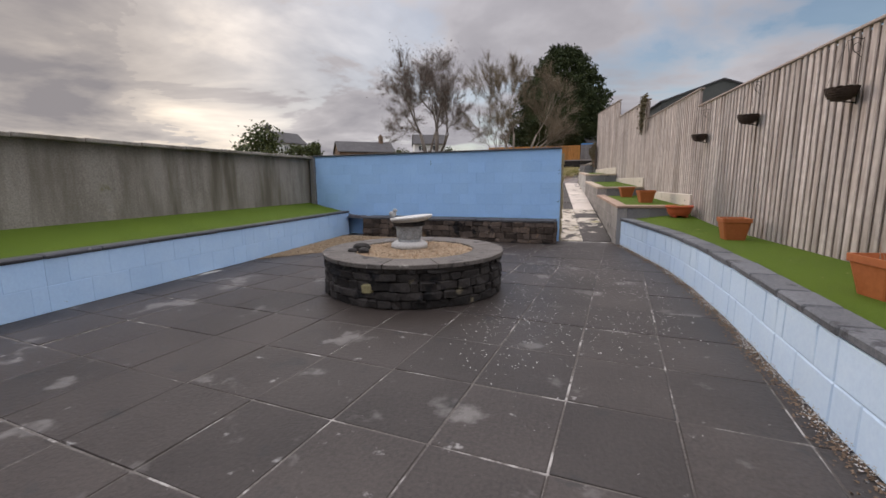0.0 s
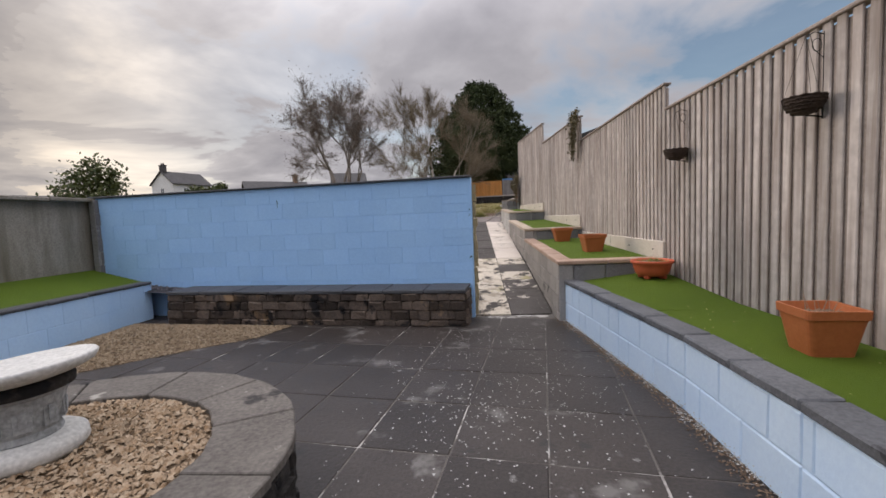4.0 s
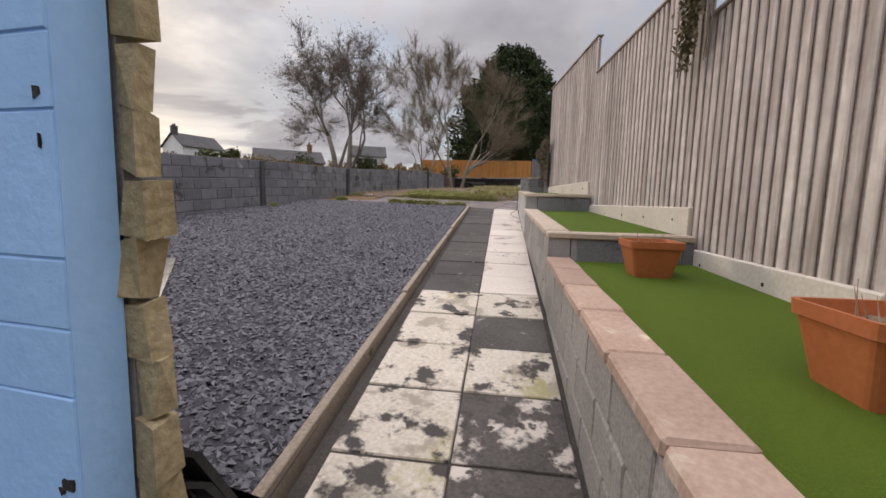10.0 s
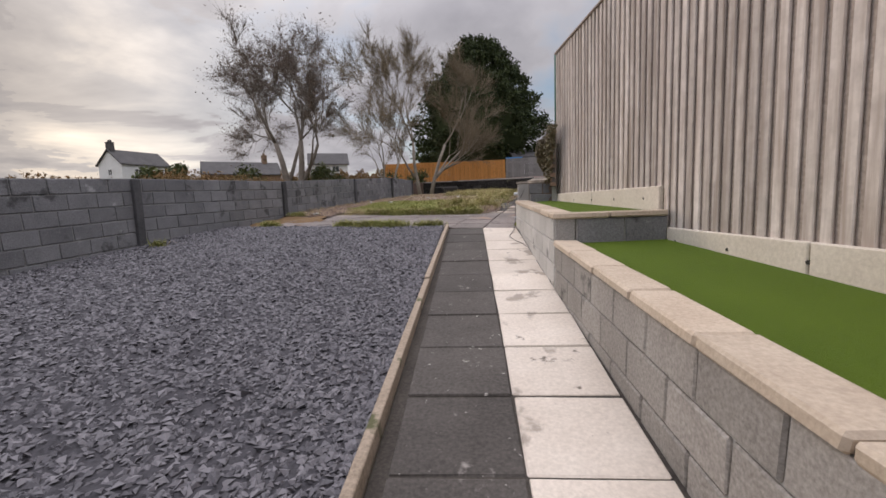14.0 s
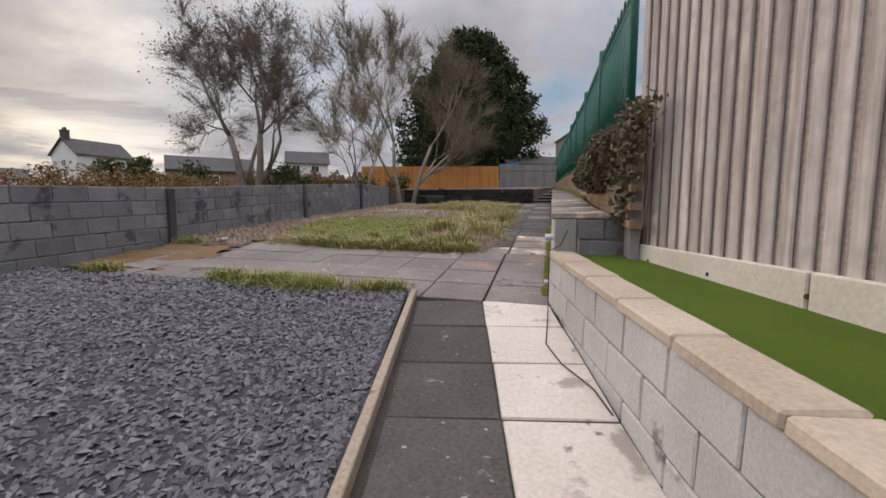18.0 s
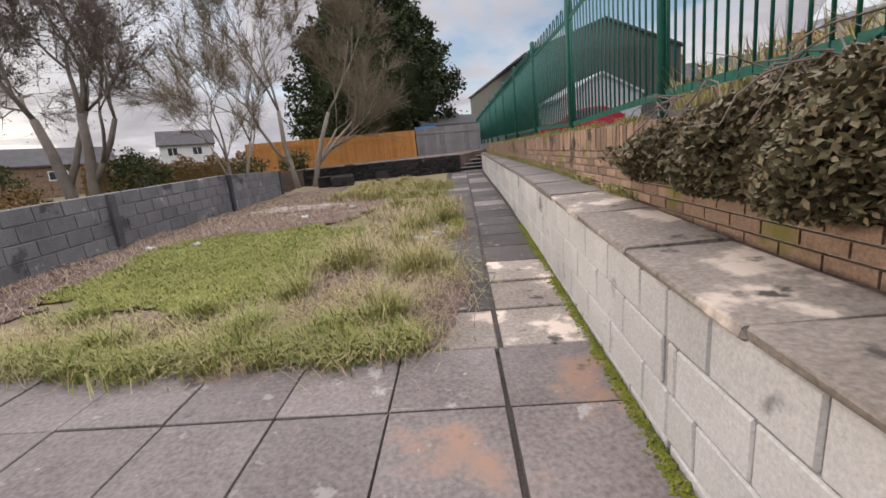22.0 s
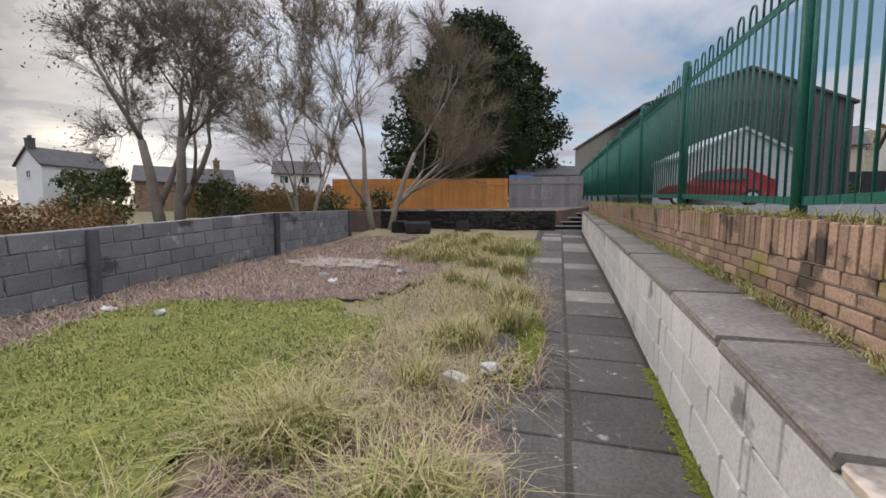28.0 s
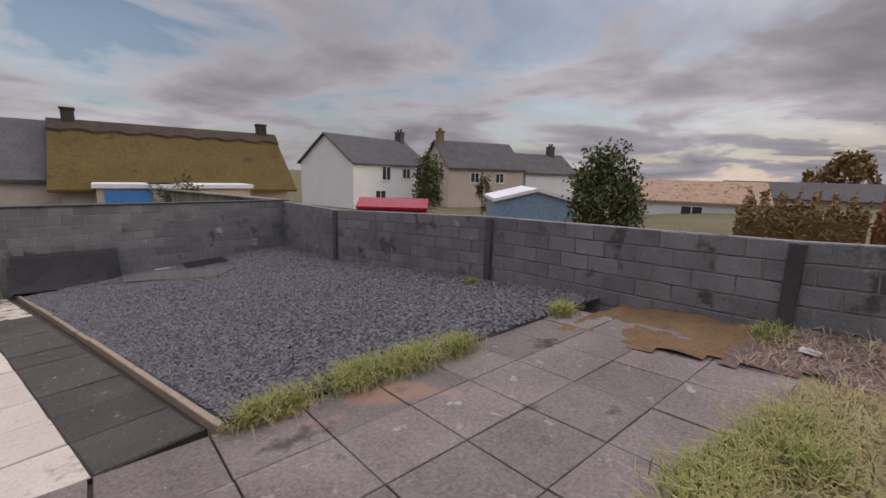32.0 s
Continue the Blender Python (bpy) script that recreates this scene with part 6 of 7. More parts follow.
def conifer(x, y, z, h, w, seed):
    root = new("cypress_tree", None)
    root.location = (x, y, z)
    tagged(root, "huge dense dark green cypress tree", "tree")
    bm = bmesh.new()
    tube(bm, [(0, 0, -0.5), (0, 0, h * 0.5), (0.2, 0, h * 0.85)], [0.45, 0.3, 0.08], 10)
    part("trunk", bm, M_BARK, root)
    r = np.random.default_rng(seed)
    # clumps of sprays over an uneven crown
    nc = 700
    t = r.uniform(0.05, 1.0, nc) ** 0.85
    prof = np.interp(t, [0, 0.12, 0.38, 0.55, 0.68, 0.85, 1.0], [0.78, 0.96, 0.98, 0.84, 0.68, 0.42, 0.08]) * w / 2
    a = r.uniform(0, 2 * np.pi, nc)
    q = prof * r.uniform(0.70, 1.02, nc)
    cen = np.stack([q * np.cos(a), q * np.sin(a) * 0.8, t * h], -1)
    n = 60
    out = np.stack([np.cos(a), np.sin(a) * 0.8, np.full(nc, -0.05) + 0.5 * t], -1)
    reach = r.uniform(0, 1, (nc, n, 1))
    pts = (cen[:, None, :] + out[:, None, :] * (reach * r.uniform(0.45, 1.25, (nc, 1, 1)) - 0.25) + r.normal(0, 1, (nc, n, 3)) * (0.37 - 0.27 * reach)).reshape(-1, 3)
    part("crown", leaves_mesh("crown", pts, 0.135, M_CONIFER, 0.0), None, root, "dense dark green sprays")
    bm = bmesh.new()
    bmesh.ops.create_icosphere(bm, subdivisions=3, radius=1, matrix=Matrix.Translation((0, 0, h * 0.40)) @ Matrix.Diagonal((w * 0.36, w * 0.29, h * 0.40, 1)))
    for v in bm.verts:
        v.co += v.co.normalized() * noise.noise(v.co * 0.7) * 0.5
    part("inner_crown", bm, M_CONIFER, root)


def shrub(name, x, y, z, w, d, h, mat, label, n=1600, leaf=0.06, seed=1, category="bush", columnar=False):
    root = new(name, None)
    root.location = (x, y, z)
    tagged(root, label, category)
    r = np.random.default_rng(seed)
    bm = bmesh.new()
    rr = random.Random(seed)
    for i in range(5):
        a = rr.uniform(0, 6.28)
        tube(bm, [(0, 0, -0.1), (w * 0.12 * math.cos(a), d * 0.12 * math.sin(a), h * 0.4), (w * 0.28 * math.cos(a), d * 0.28 * math.sin(a), h * 0.8)], [0.04, 0.03, 0.01], 5)
    part("stem", bm, M_BARK, root)
    nc = max(12, n // 40)
    v = r.normal(0, 1, (nc, 3))
    v /= np.linalg.norm(v, axis=1)[:, None]
    v *= r.uniform(0.55, 0.95, nc)[:, None]
    cen = v * np.array([w / 2, d / 2, h / 2]) + np.array([0, 0, h / 2])
    k = n // nc
    pts = (cen[:, None, :] + r.normal(0, 1, (nc, k, 3)) * np.array([w, d, h]) * 0.075).reshape(-1, 3)
    pts[:, 2] = np.maximum(pts[:, 2], 0.02)
    part("leaves", leaves_mesh("leaves", pts, leaf, mat), None, root)
    return root


def hedge(name, a, b, z0, h, w, mat, label, n, leaf, seed):
    root = new(name, None)
    tagged(root, label, "hedge")
    r = np.random.default_rng(seed)
    a, b = np.array(a), np.array(b)
    t = r.uniform(0, 1, n)
    d = (b - a) / np.linalg.norm(b - a)
    nrm = np.array([-d[1], d[0]])
    off = r.uniform(-w / 2, w / 2, n)
    hh = h * (0.9 + 0.13 * np.sin(t * 47 + seed) + 0.06 * np.sin(t * 171))
    xy = a + (b - a) * t[:, None] + nrm * off[:, None]
    z = z0 + hh * r.uniform(0, 1, n) ** 0.6
    part("leaves", leaves_mesh("leaves", np.stack([xy[:, 0], xy[:, 1], z], -1), leaf, mat), None, root)
    bm = bmesh.new()
    c = (a + b) / 2
    add_box(bm, c[0], c[1], z0 + h * 0.35, float(np.linalg.norm(b - a)), w * 0.6, h * 0.7, math.atan2(d[1], d[0]))
    part("core", bm, mat, root)


# ---- buildings ----
def house(name, x, y, z, w, d, eave, ridge, turn, wall, roof, label, windows=(), chimneys=(), over=0.25, ridge_cap=False):
    """A gabled house; ridge along its own x. windows: (side, x, z, w, h) with side f(ront) -y, l, r(gable ends)."""
    root = new(name, None)
    root.matrix_basis = Matrix.Translation((x, y, z)) @ Matrix.Rotation(turn, 4, "Z")
    tagged(root, label, "house")
    bm = bmesh.new()
    vs = [bm.verts.new(c) for c in ((-w / 2, -d / 2, -1), (w / 2, -d / 2, -1), (w / 2, d / 2, -1), (-w / 2, d / 2, -1), (-w / 2, -d / 2, eave), (w / 2, -d / 2, eave), (w / 2, d / 2, eave), (-w / 2, d / 2, eave), (-w / 2, 0, ridge), (w / 2, 0, ridge))]
    for f in ((0, 1, 5, 4), (2, 3, 7, 6), (1, 2, 6, 9, 5), (3, 0, 4, 8, 7), (0, 3, 2, 1), (4, 5, 9, 8), (6, 7, 8, 9)):
        bm.faces.new([vs[i] for i in f])
    part("wall", bm, wall, root)
    for s in (-1, 1):
        bm = bmesh.new()
        o = over
        rise = (ridge - eave) / (d / 2)
        e = [(-w / 2 - o, s * (d / 2 + o), eave - o * rise), (w / 2 + o, s * (d / 2 + o), eave - o * rise), (w / 2 + o, 0, ridge), (-w / 2 - o, 0, ridge)]
        lo = [bm.verts.new(c) for c in e]
        hi = [bm.verts.new((c[0], c[1], c[2] + 0.14)) for c in e]
        bm.faces.new(lo)
        bm.faces.new(hi[::-1])
        for i in range(4):
            bm.faces.new((lo[i], hi[i], hi[(i + 1) % 4], lo[(i + 1) % 4]))
        bmesh.ops.recalc_face_normals(bm, faces=bm.faces)
        part("roof", bm, roof, root)
    if ridge_cap:
        bm = bmesh.new()
        rise = (ridge - eave) / (d / 2)
        n, half = 24, w / 2 + over + 0.03
        rows = []
        for i in range(n + 1):
            u = -half + 2 * half * i / n
            drop = 0.75 + 0.10 * math.sin(i * 1.9)
            rows.append([bm.verts.new((u, yy, ridge + 0.30 - abs(yy) * rise)) for yy in (-drop, -0.12, 0.12, drop)])
        for p, q in zip(rows, rows[1:]):
            for k in range(3):
                bm.faces.new((p[k], p[k + 1], q[k + 1], q[k]))
        ex = bmesh.ops.extrude_face_region(bm, geom=list(bm.faces))
        for v in ex["geom"]:
            if isinstance(v, bmesh.types.BMVert):
                v.co.z -= 0.14
        bmesh.ops.recalc_face_normals(bm, faces=bm.faces)
        part("ridge_cap", bm, M_RIDGETHATCH, root, "dark brown thatch ridge")
    for cx in chimneys:
        bm = bmesh.new()
        if ridge_cap:
            add_box(bm, cx, 0, ridge + 0.35, 0.55, 0.6, 0.75)
            add_box(bm, cx, 0, ridge + 0.75, 0.65, 0.7, 0.10)
            part("chimney", bm, M_RIDGETHATCH, root, "small dark chimney")
            continue
        add_box(bm, cx, 0, ridge + 0.35, 0.6, 0.9, 1.3)
        add_box(bm, cx, 0, ridge + 1.03, 0.7, 1.0, 0.12)
        for yy in (-.22, .22):
            lathe(bm, [(0.13, ridge + 1.05), (0.11, ridge + 1.4)], 8, Matrix.Translation((cx, yy, 0)))
        part("chimney", bm, M_BRICK if wall is not M_WHITEWALL else M_ROOF, root)
    for side, wx, wz, ww, wh in windows:
        if side == "f":
            m = Matrix.Translation((wx, -d / 2, wz))
        elif side == "b":
            m = Matrix.Translation((wx, d / 2, wz)) @ Matrix.Rotation(math.pi, 4, "Z")
        elif side == "l":
            m = Matrix.Translation((-w / 2, wx, wz)) @ Matrix.Rotation(-math.pi / 2, 4, "Z")
        else:
            m = Matrix.Translation((w / 2, wx, wz)) @ Matrix.Rotation(math.pi / 2, 4, "Z")
        bm = bmesh.new()
        for cx, cz, sx, sz in ((0, wh / 2, ww, 0.08), (0, -wh / 2, ww + 0.16, 0.10), (-ww / 2, 0, 0.08, wh), (ww / 2, 0, 0.08, wh), (0, 0, 0.06, wh)):
            add_box(bm, cx, -0.02, cz, sx, 0.10, sz, 0, m)
        win = part("window", bm, M_UPVC, root)
        bm = bmesh.new()
        add_box(bm, 0, -0.005, 0, ww - 0.04, 0.03, wh - 0.04, 0, m)
        part("pane", bm, M_GLASS, win)
    return root


def board_fence(name, a, b, z0, z1, h, mat, label, pitch=0.15):
    root = new(name, None)
    tagged(root, label, "fence")
    a, b = Vector((*a, 0)), Vector((*b, 0))
    d = b - a
    n = int(d.length / pitch)
    me = [box_mesh("board", pitch - 0.012, 0.03, h, mat, 0.0, 0.006, s) for s in range(2)]
    ang = math.atan2(d.y, d.x)
    for i in range(n):
        p = a + d * ((i + 0.5) / n)
        piece("board", me[i % 2], root, Matrix.Translation((p.x, p.y, lerp(z0, z1, (i + 0.5) / n) + h / 2)) @ Matrix.Rotation(ang, 4, "Z"))
    for zz in (0.25, h - 0.3):
        bm = bmesh.new()
        c = (a + b) / 2
        add_box(bm, c.x, c.y, (z0 + z1) / 2 + zz, d.length, 0.08, 0.10, ang)
        part("rail", bm, mat, root)


# ---- build ----
build_patio()
build_flecks()
build_blue_wall()
build_bench()
build_bed_one()
build_wall_foot()
build_terraces()
turf("turf_bed_rise", [(1.09, 6.4, 0.547), (1.96, 6.3, 0.547), (1.955, 8.42, 0.68), (0.90, 8.42, 0.55)], "bright green artificial turf rising to the next terrace", 0.2)
build_fence()
build_left_bed()
build_planter()
square_pot(1.42, 2.12, 0.545, 0.36, 0.25, 0.28, 0.1, "orange terracotta square pot with dry soil on the turf")
square_pot(1.62, 5.15, 0.548, 0.34, 0.24, 0.29, -0.1, "orange terracotta square pot with withered stalks on the turf")
round_pot(1.68, 7.78, 0.635)
square_pot(1.42, 9.45, 0.83, 0.36, 0.25, 0.29, 0.05, "orange terracotta square pot near the bed corner")
square_pot(1.34, 11.4, 0.89, 0.38, 0.26, 0.28, 0.0, "orange terracotta square pot against the next terrace")
for by, bz in ((3.72, 2.20), (5.64, 2.23), (7.52, 2.16)):
    hanging_basket(by, bz)
lx = rng.uniform(1.2, 1.85, 90)
ly = rng.uniform(0.5, 8.2, 90)
ob = new("turf_flecks", chips_mesh("turf_flecks", np.stack([lx, ly, 0.552 + np.clip(ly - 6.4, 0, 3) * np.clip(lx - 0.95, 0, 1) * 0.07], -1), 0.010, M_STRAW, 0.3))
tagged(ob, "pale bits of dry leaf lying on the artificial turf", "debris", kind="stuff")
build_path()
build_kerb()
build_gravel()
build_pebble_corner()
build_left_wall()
build_ledge()
build_brick_wall()
build_railing()
build_lawn()
ground_patch("mossy_corner", "orange-brown moss and dead leaves in the terrace corner", terrace_corner, 0.35, 2.6, -6.0, -3.2, 0.012, M_ORANGEMOSS)
build_grass()
bare_tree("ash_tree", -11.2, 36.9, 2.0, [(0, 0, (-0.13, 0, 1)), (0.5, 0.2, (0.08, 0, 1))], 15.2, 0.23, 5, 3, M_BARK, "tall bare twin-stemmed tree with a few withered leaves", 38, 0.42, leaf=4800, twigs=13500, twig_len=1.0, twig_mat=M_DARKTWIG, first=0.27)
bare_tree("pale_tree", -3.2, 38.0, 2.3, [(-0.15, 0, (-0.10, 0, 1)), (0.45, 0.1, (0.15, 0.05, 1))], 13.6, 0.13, 5, 8, M_PALEBARK, "slender pale-barked bare tree with twin trunks", 31, 0.62, twigs=12000, twig_len=0.95, twig_mat=M_TWIG, first=0.26)
bare_tree("sapling_tree", -4.75, 34.2, 2.3, [(0, 0, (-0.1, 0, 1)), (0.2, 0, (0.25, 0, 1))], 7.4, 0.07, 4, 9, M_PALEBARK, "slim bare young tree by the block wall", 30, 0.6, twigs=3200, twig_len=0.75, twig_mat=M_TWIG, first=0.28)
conifer(0.75, 50.5, 3.4, 12.4, 12.2, 4)
board_fence("orange_fence", (-6.6, 43.0), (2.4, 43.0), 3.08, 3.08, 1.72, M_ORANGE, "bright orange-brown board fence at the far end")
board_fence("grey_fence", (2.45, 43.0), (6.7, 43.1), 3.0, 3.08, 1.85, M_GREYFENCE, "grey weathered board fence at the far end")


# ---- things on the gravel ----
def build_sheet():
    c = [(-2.90, 9.60), (-2.03, 10.24), (-3.57, 12.40), (-4.29, 11.78)]
    bm = bmesh.new()
    n = 8
    grid = []
    for i in range(n + 1):
        row = []
        for j in range(5):
            u, v = i / n, j / 4
            x = lerp(lerp(c[0][0], c[1][0], v), lerp(c[3][0], c[2][0], v), u)
            y = lerp(lerp(c[0][1], c[1][1], v), lerp(c[3][1], c[2][1], v), u)
            row.append(bm.verts.new((x, y, float(gravel_z(x, y)) + 0.05 + 0.012 * math.sin(u * 5.5))))
        grid.append(row)
    for i in range(n):
        for j in range(4):
            bm.faces.new((grid[i][j], grid[i][j + 1], grid[i + 1][j + 1], grid[i + 1][j]))
    ex = bmesh.ops.extrude_face_region(bm, geom=list(bm.faces))
    for v in ex["geom"]:
        if isinstance(v, bmesh.types.BMVert):
            v.co.z -= 0.03
    bmesh.ops.recalc_face_normals(bm, faces=bm.faces)
    ob = part("board_sheet", bm, M_SHEET)
    tagged(ob, "large glossy cream sheet lying flat on the slate gravel", "board")


def build_grate():
    c = [Vector((-3.94, 9.52)), Vector((-3.72, 10.37)), Vector((-4.68, 10.50)), Vector((-4.88, 9.72))]
    root = new("plastic_grid", None)
    tagged(root, "black plastic grid panel lying on the slate gravel", "grid")

    def at(u, v, up):
        p = c[0].lerp(c[1], v).lerp(c[3].lerp(c[2], v), u)
        return Vector((p.x, p.y, float(gravel_z(p.x, p.y)) + up))

    for k in range(3):
        bm = bmesh.new()
        tube(bm, [at(k / 2, v, 0.045) for v in (0, 0.5, 1)], 0.018, 6)
        part("bar", bm, M_BLACKSHEET, root)
    for k in range(6):
        bm = bmesh.new()
        tube(bm, [at(u, k / 5, 0.05) for u in (0, 0.5, 1)], 0.016, 6)
        part("bar", bm, M_BLACKSHEET, root)


def build_heap():
    root = new("panel_stack", None)
    tagged(root, "stack of black plastic panels leaning on the garden wall", "panel stack")
    r = random.Random(2)
    d = (BLUE_B - BLUE_A).normalized()
    n = Vector((-d.y, d.x, 0)) * -1
    for i in range(6):
        bm = bmesh.new()
        w = 1.9 - 0.1 * i
        prof = [(0.24 + 0.045 * i, 0.98 - 0.12 * i), (0.31 + 0.05 * i, 0.92 - 0.12 * i), (0.48 + 0.05 * i, 0.52 - 0.07 * i), (0.58 + 0.05 * i, 0.20)]
        o = BLUE_A + d * (0.16 + r.uniform(0, .08))
        rows = []
        for q, z in prof:
            rows.append([bm.verts.new(o + d * (w * k / 6) + n * (q + 0.02 * math.sin(k * 1.7 + i)) + Vector((0, 0, max(z, 0.13 + 0.02 * i)))) for k in range(7)])
        for a, b in zip(rows, rows[1:]):
            for k in range(6):
                bm.faces.new((a[k], a[k + 1], b[k + 1], b[k]))
        ex = bmesh.ops.extrude_face_region(bm, geom=list(bm.faces))
        for v in ex["geom"]:
            if isinstance(v, bmesh.types.BMVert):
                v.co -= n * 0.03
        bmesh.ops.recalc_face_normals(bm, faces=bm.faces)
        part("panel", bm, M_BLACKSHEET, root)
    bm = bmesh.new()
    p = BLUE_A + d * 3.3 + n * 0.5
    add_box(bm, p.x, p.y, 0.36, 0.9, 0.06, 0.05, math.atan2(d.y, d.x))
    ob = part("timber_offcut", bevel_all(bm, 0.008), M_DISH)
    tagged(ob, "pale timber offcut lying by the wall", "timber")


# ---- plants round the ledge ----
def build_ivy():
    root = new("ivy_thicket", None)
    tagged(root, "tangled dark ivy thicket spilling over the brick wall onto the ledge", "ivy")
    r = np.random.default_rng(12)
    n = 24000
    a = r.beta(1.3, 1.7, n) * 3.1 + 0.2
    top = np.interp(a, [-0.3, 0.2, 1.2, 2.2, 3.2], [2.75, 2.88, 2.95, 2.86, 2.7])
    low = np.interp(a, [-0.3, 0.4, 1.4, 3.2], [2.25, 2.45, 2.30, 2.45])
    u = r.uniform(0, 1, n)
    z = low + (top - low) * u
    out = np.interp(u, [0, 0.35, 0.8, 1.0], [0.12, 0.22, 0.18, 0.0]) * r.uniform(0.45, 1.2, n)
    rr = 1.24 - out + 0.05 * np.sin(a * 9 + z * 7) + np.where(u > 0.85, r.uniform(0, 0.3, n), 0)
    x = B_ORG.x + B_U.x * a + B_R.x * rr
    y = B_ORG.y + B_U.y * a + B_R.y * rr
    part("leaves", leaves_mesh("leaves", np.stack([x, y, z], -1), 0.021, M_IVY, 0.5), None, root)
    bm = bmesh.new()
    q = random.Random(6)
    for i in range(60):
        a0 = q.uniform(-0.2, 2.8)
        p = bend(a0, 1.2, 2.9)
        pts = [p]
        for k in range(5):
            p = p + Vector((q.uniform(-.10, .05), q.uniform(-.14, .14), q.uniform(-.13, .06)))
            pts.append(p)
        tube(bm, pts, [0.005, 0.005, 0.004, 0.003, 0.003, 0.001], 5)
    part("stem_tangle", bm, M_DARKTWIG, root, "bare brown stems")
    # dry grass behind
    m = 2600
    a, rr = r.uniform(0.2, 3.2, m), r.uniform(1.36, 1.9, m)
    pts = np.stack([B_ORG.x + B_U.x * a + B_R.x * rr, B_ORG.y + B_U.y * a + B_R.y * rr, np.full(m, 2.8)], -1)
    tuft_field("bank_grass", "dry yellow grass behind the ivy", pts, 0.34, 0.008, 0.7, M_STRAW)
    # grass along the brick wall top and foot
    m = 9000
    tuft_at = r.uniform(3.2, 18, 130)
    a = tuft_at[r.integers(0, 130, m)] + r.normal(0, 0.09, m)
    foot = r.uniform(0, 1, m) < 0.5
    rr = np.where(foot, 1.19, 1.30) - r.uniform(0, 0.06, m)
    z = np.where(foot, np.interp(a, [-0.3, 1.5, 4.3, 5.8, 19.5], [2.07, 2.13, 2.33, 2.44, 3.12]) - 0.01, 2.70 + 0.0369 * (a + 0.1) - 0.02)
    pts = np.stack([B_ORG.x + B_U.x * a + B_R.x * rr, B_ORG.y + B_U.y * a + B_R.y * rr, z], -1)
    tuft_field("wall_top_grass", "yellow-green grass along the brick wall", pts[::2], 0.12, 0.006, 1.5, M_GRASS)
    tuft_field("wall_top_straw", "dry yellow grass along the brick wall", pts[1::2], 0.10, 0.006, 2.0, M_STRAW)
    # moss along the foot of the ledge
    m = 3200
    a = r.uniform(0.3, 6.0, m)
    rr = 0.60 + 0.02 * a - np.abs(r.normal(0, 0.03, m))
    x = B_ORG.x + B_U.x * a + B_R.x * rr
    y = B_ORG.y + B_U.y * a + B_R.y * rr
    pts = np.stack([x, y, np.interp(y, PATH_Y, PATH_Z) + 0.002], -1)
    st = new("moss", chips_mesh("moss", pts, 0.018, M_MOSS, 0.5))
    tagged(st, "bright green moss along the foot of the wall", "moss", kind="stuff")


def build_fence_ivy():
    for label, cx, cy, ztop, drop, n, w in (("dry ivy hanging from the fence top", 1.86, 12.15, 3.66, 1.0, 1500, 0.42), ("straggling ivy on the end of the fence", 1.27, 18.75, 2.95, 0.95, 1500, 0.5)):
        root = new("hanging_ivy", None)
        tagged(root, label, "ivy", "fence ivy")
        r = np.random.default_rng(int(cy))
        t = r.beta(1, 1.6, n)
        x = cx - 0.06 - np.abs(r.normal(0, 0.05, n))
        y = cy - 0.1 + r.normal(0, 1, n) * w * (0.35 - 0.25 * t) + 0.2 * (t - 0.3)
        z = ztop - drop * t + r.normal(0, 0.03, n)
        part("leaves", leaves_mesh("leaves", np.stack([x, y, z], -1), 0.028, M_IVY, 0.2), None, root)
        bm = bmesh.new()
        q = random.Random(4)
        for i in range(9):
            yy = cy - 0.1 + q.uniform(-.3, .3)
            tube(bm, [(cx - .04, yy, ztop), (cx - .06, yy + q.uniform(-.1, .1), ztop - drop * .5), (cx - .05, yy + q.uniform(-.1, .2), ztop - drop)], 0.004, 4)
        part("stem_tangle", bm, M_DARKTWIG, root)


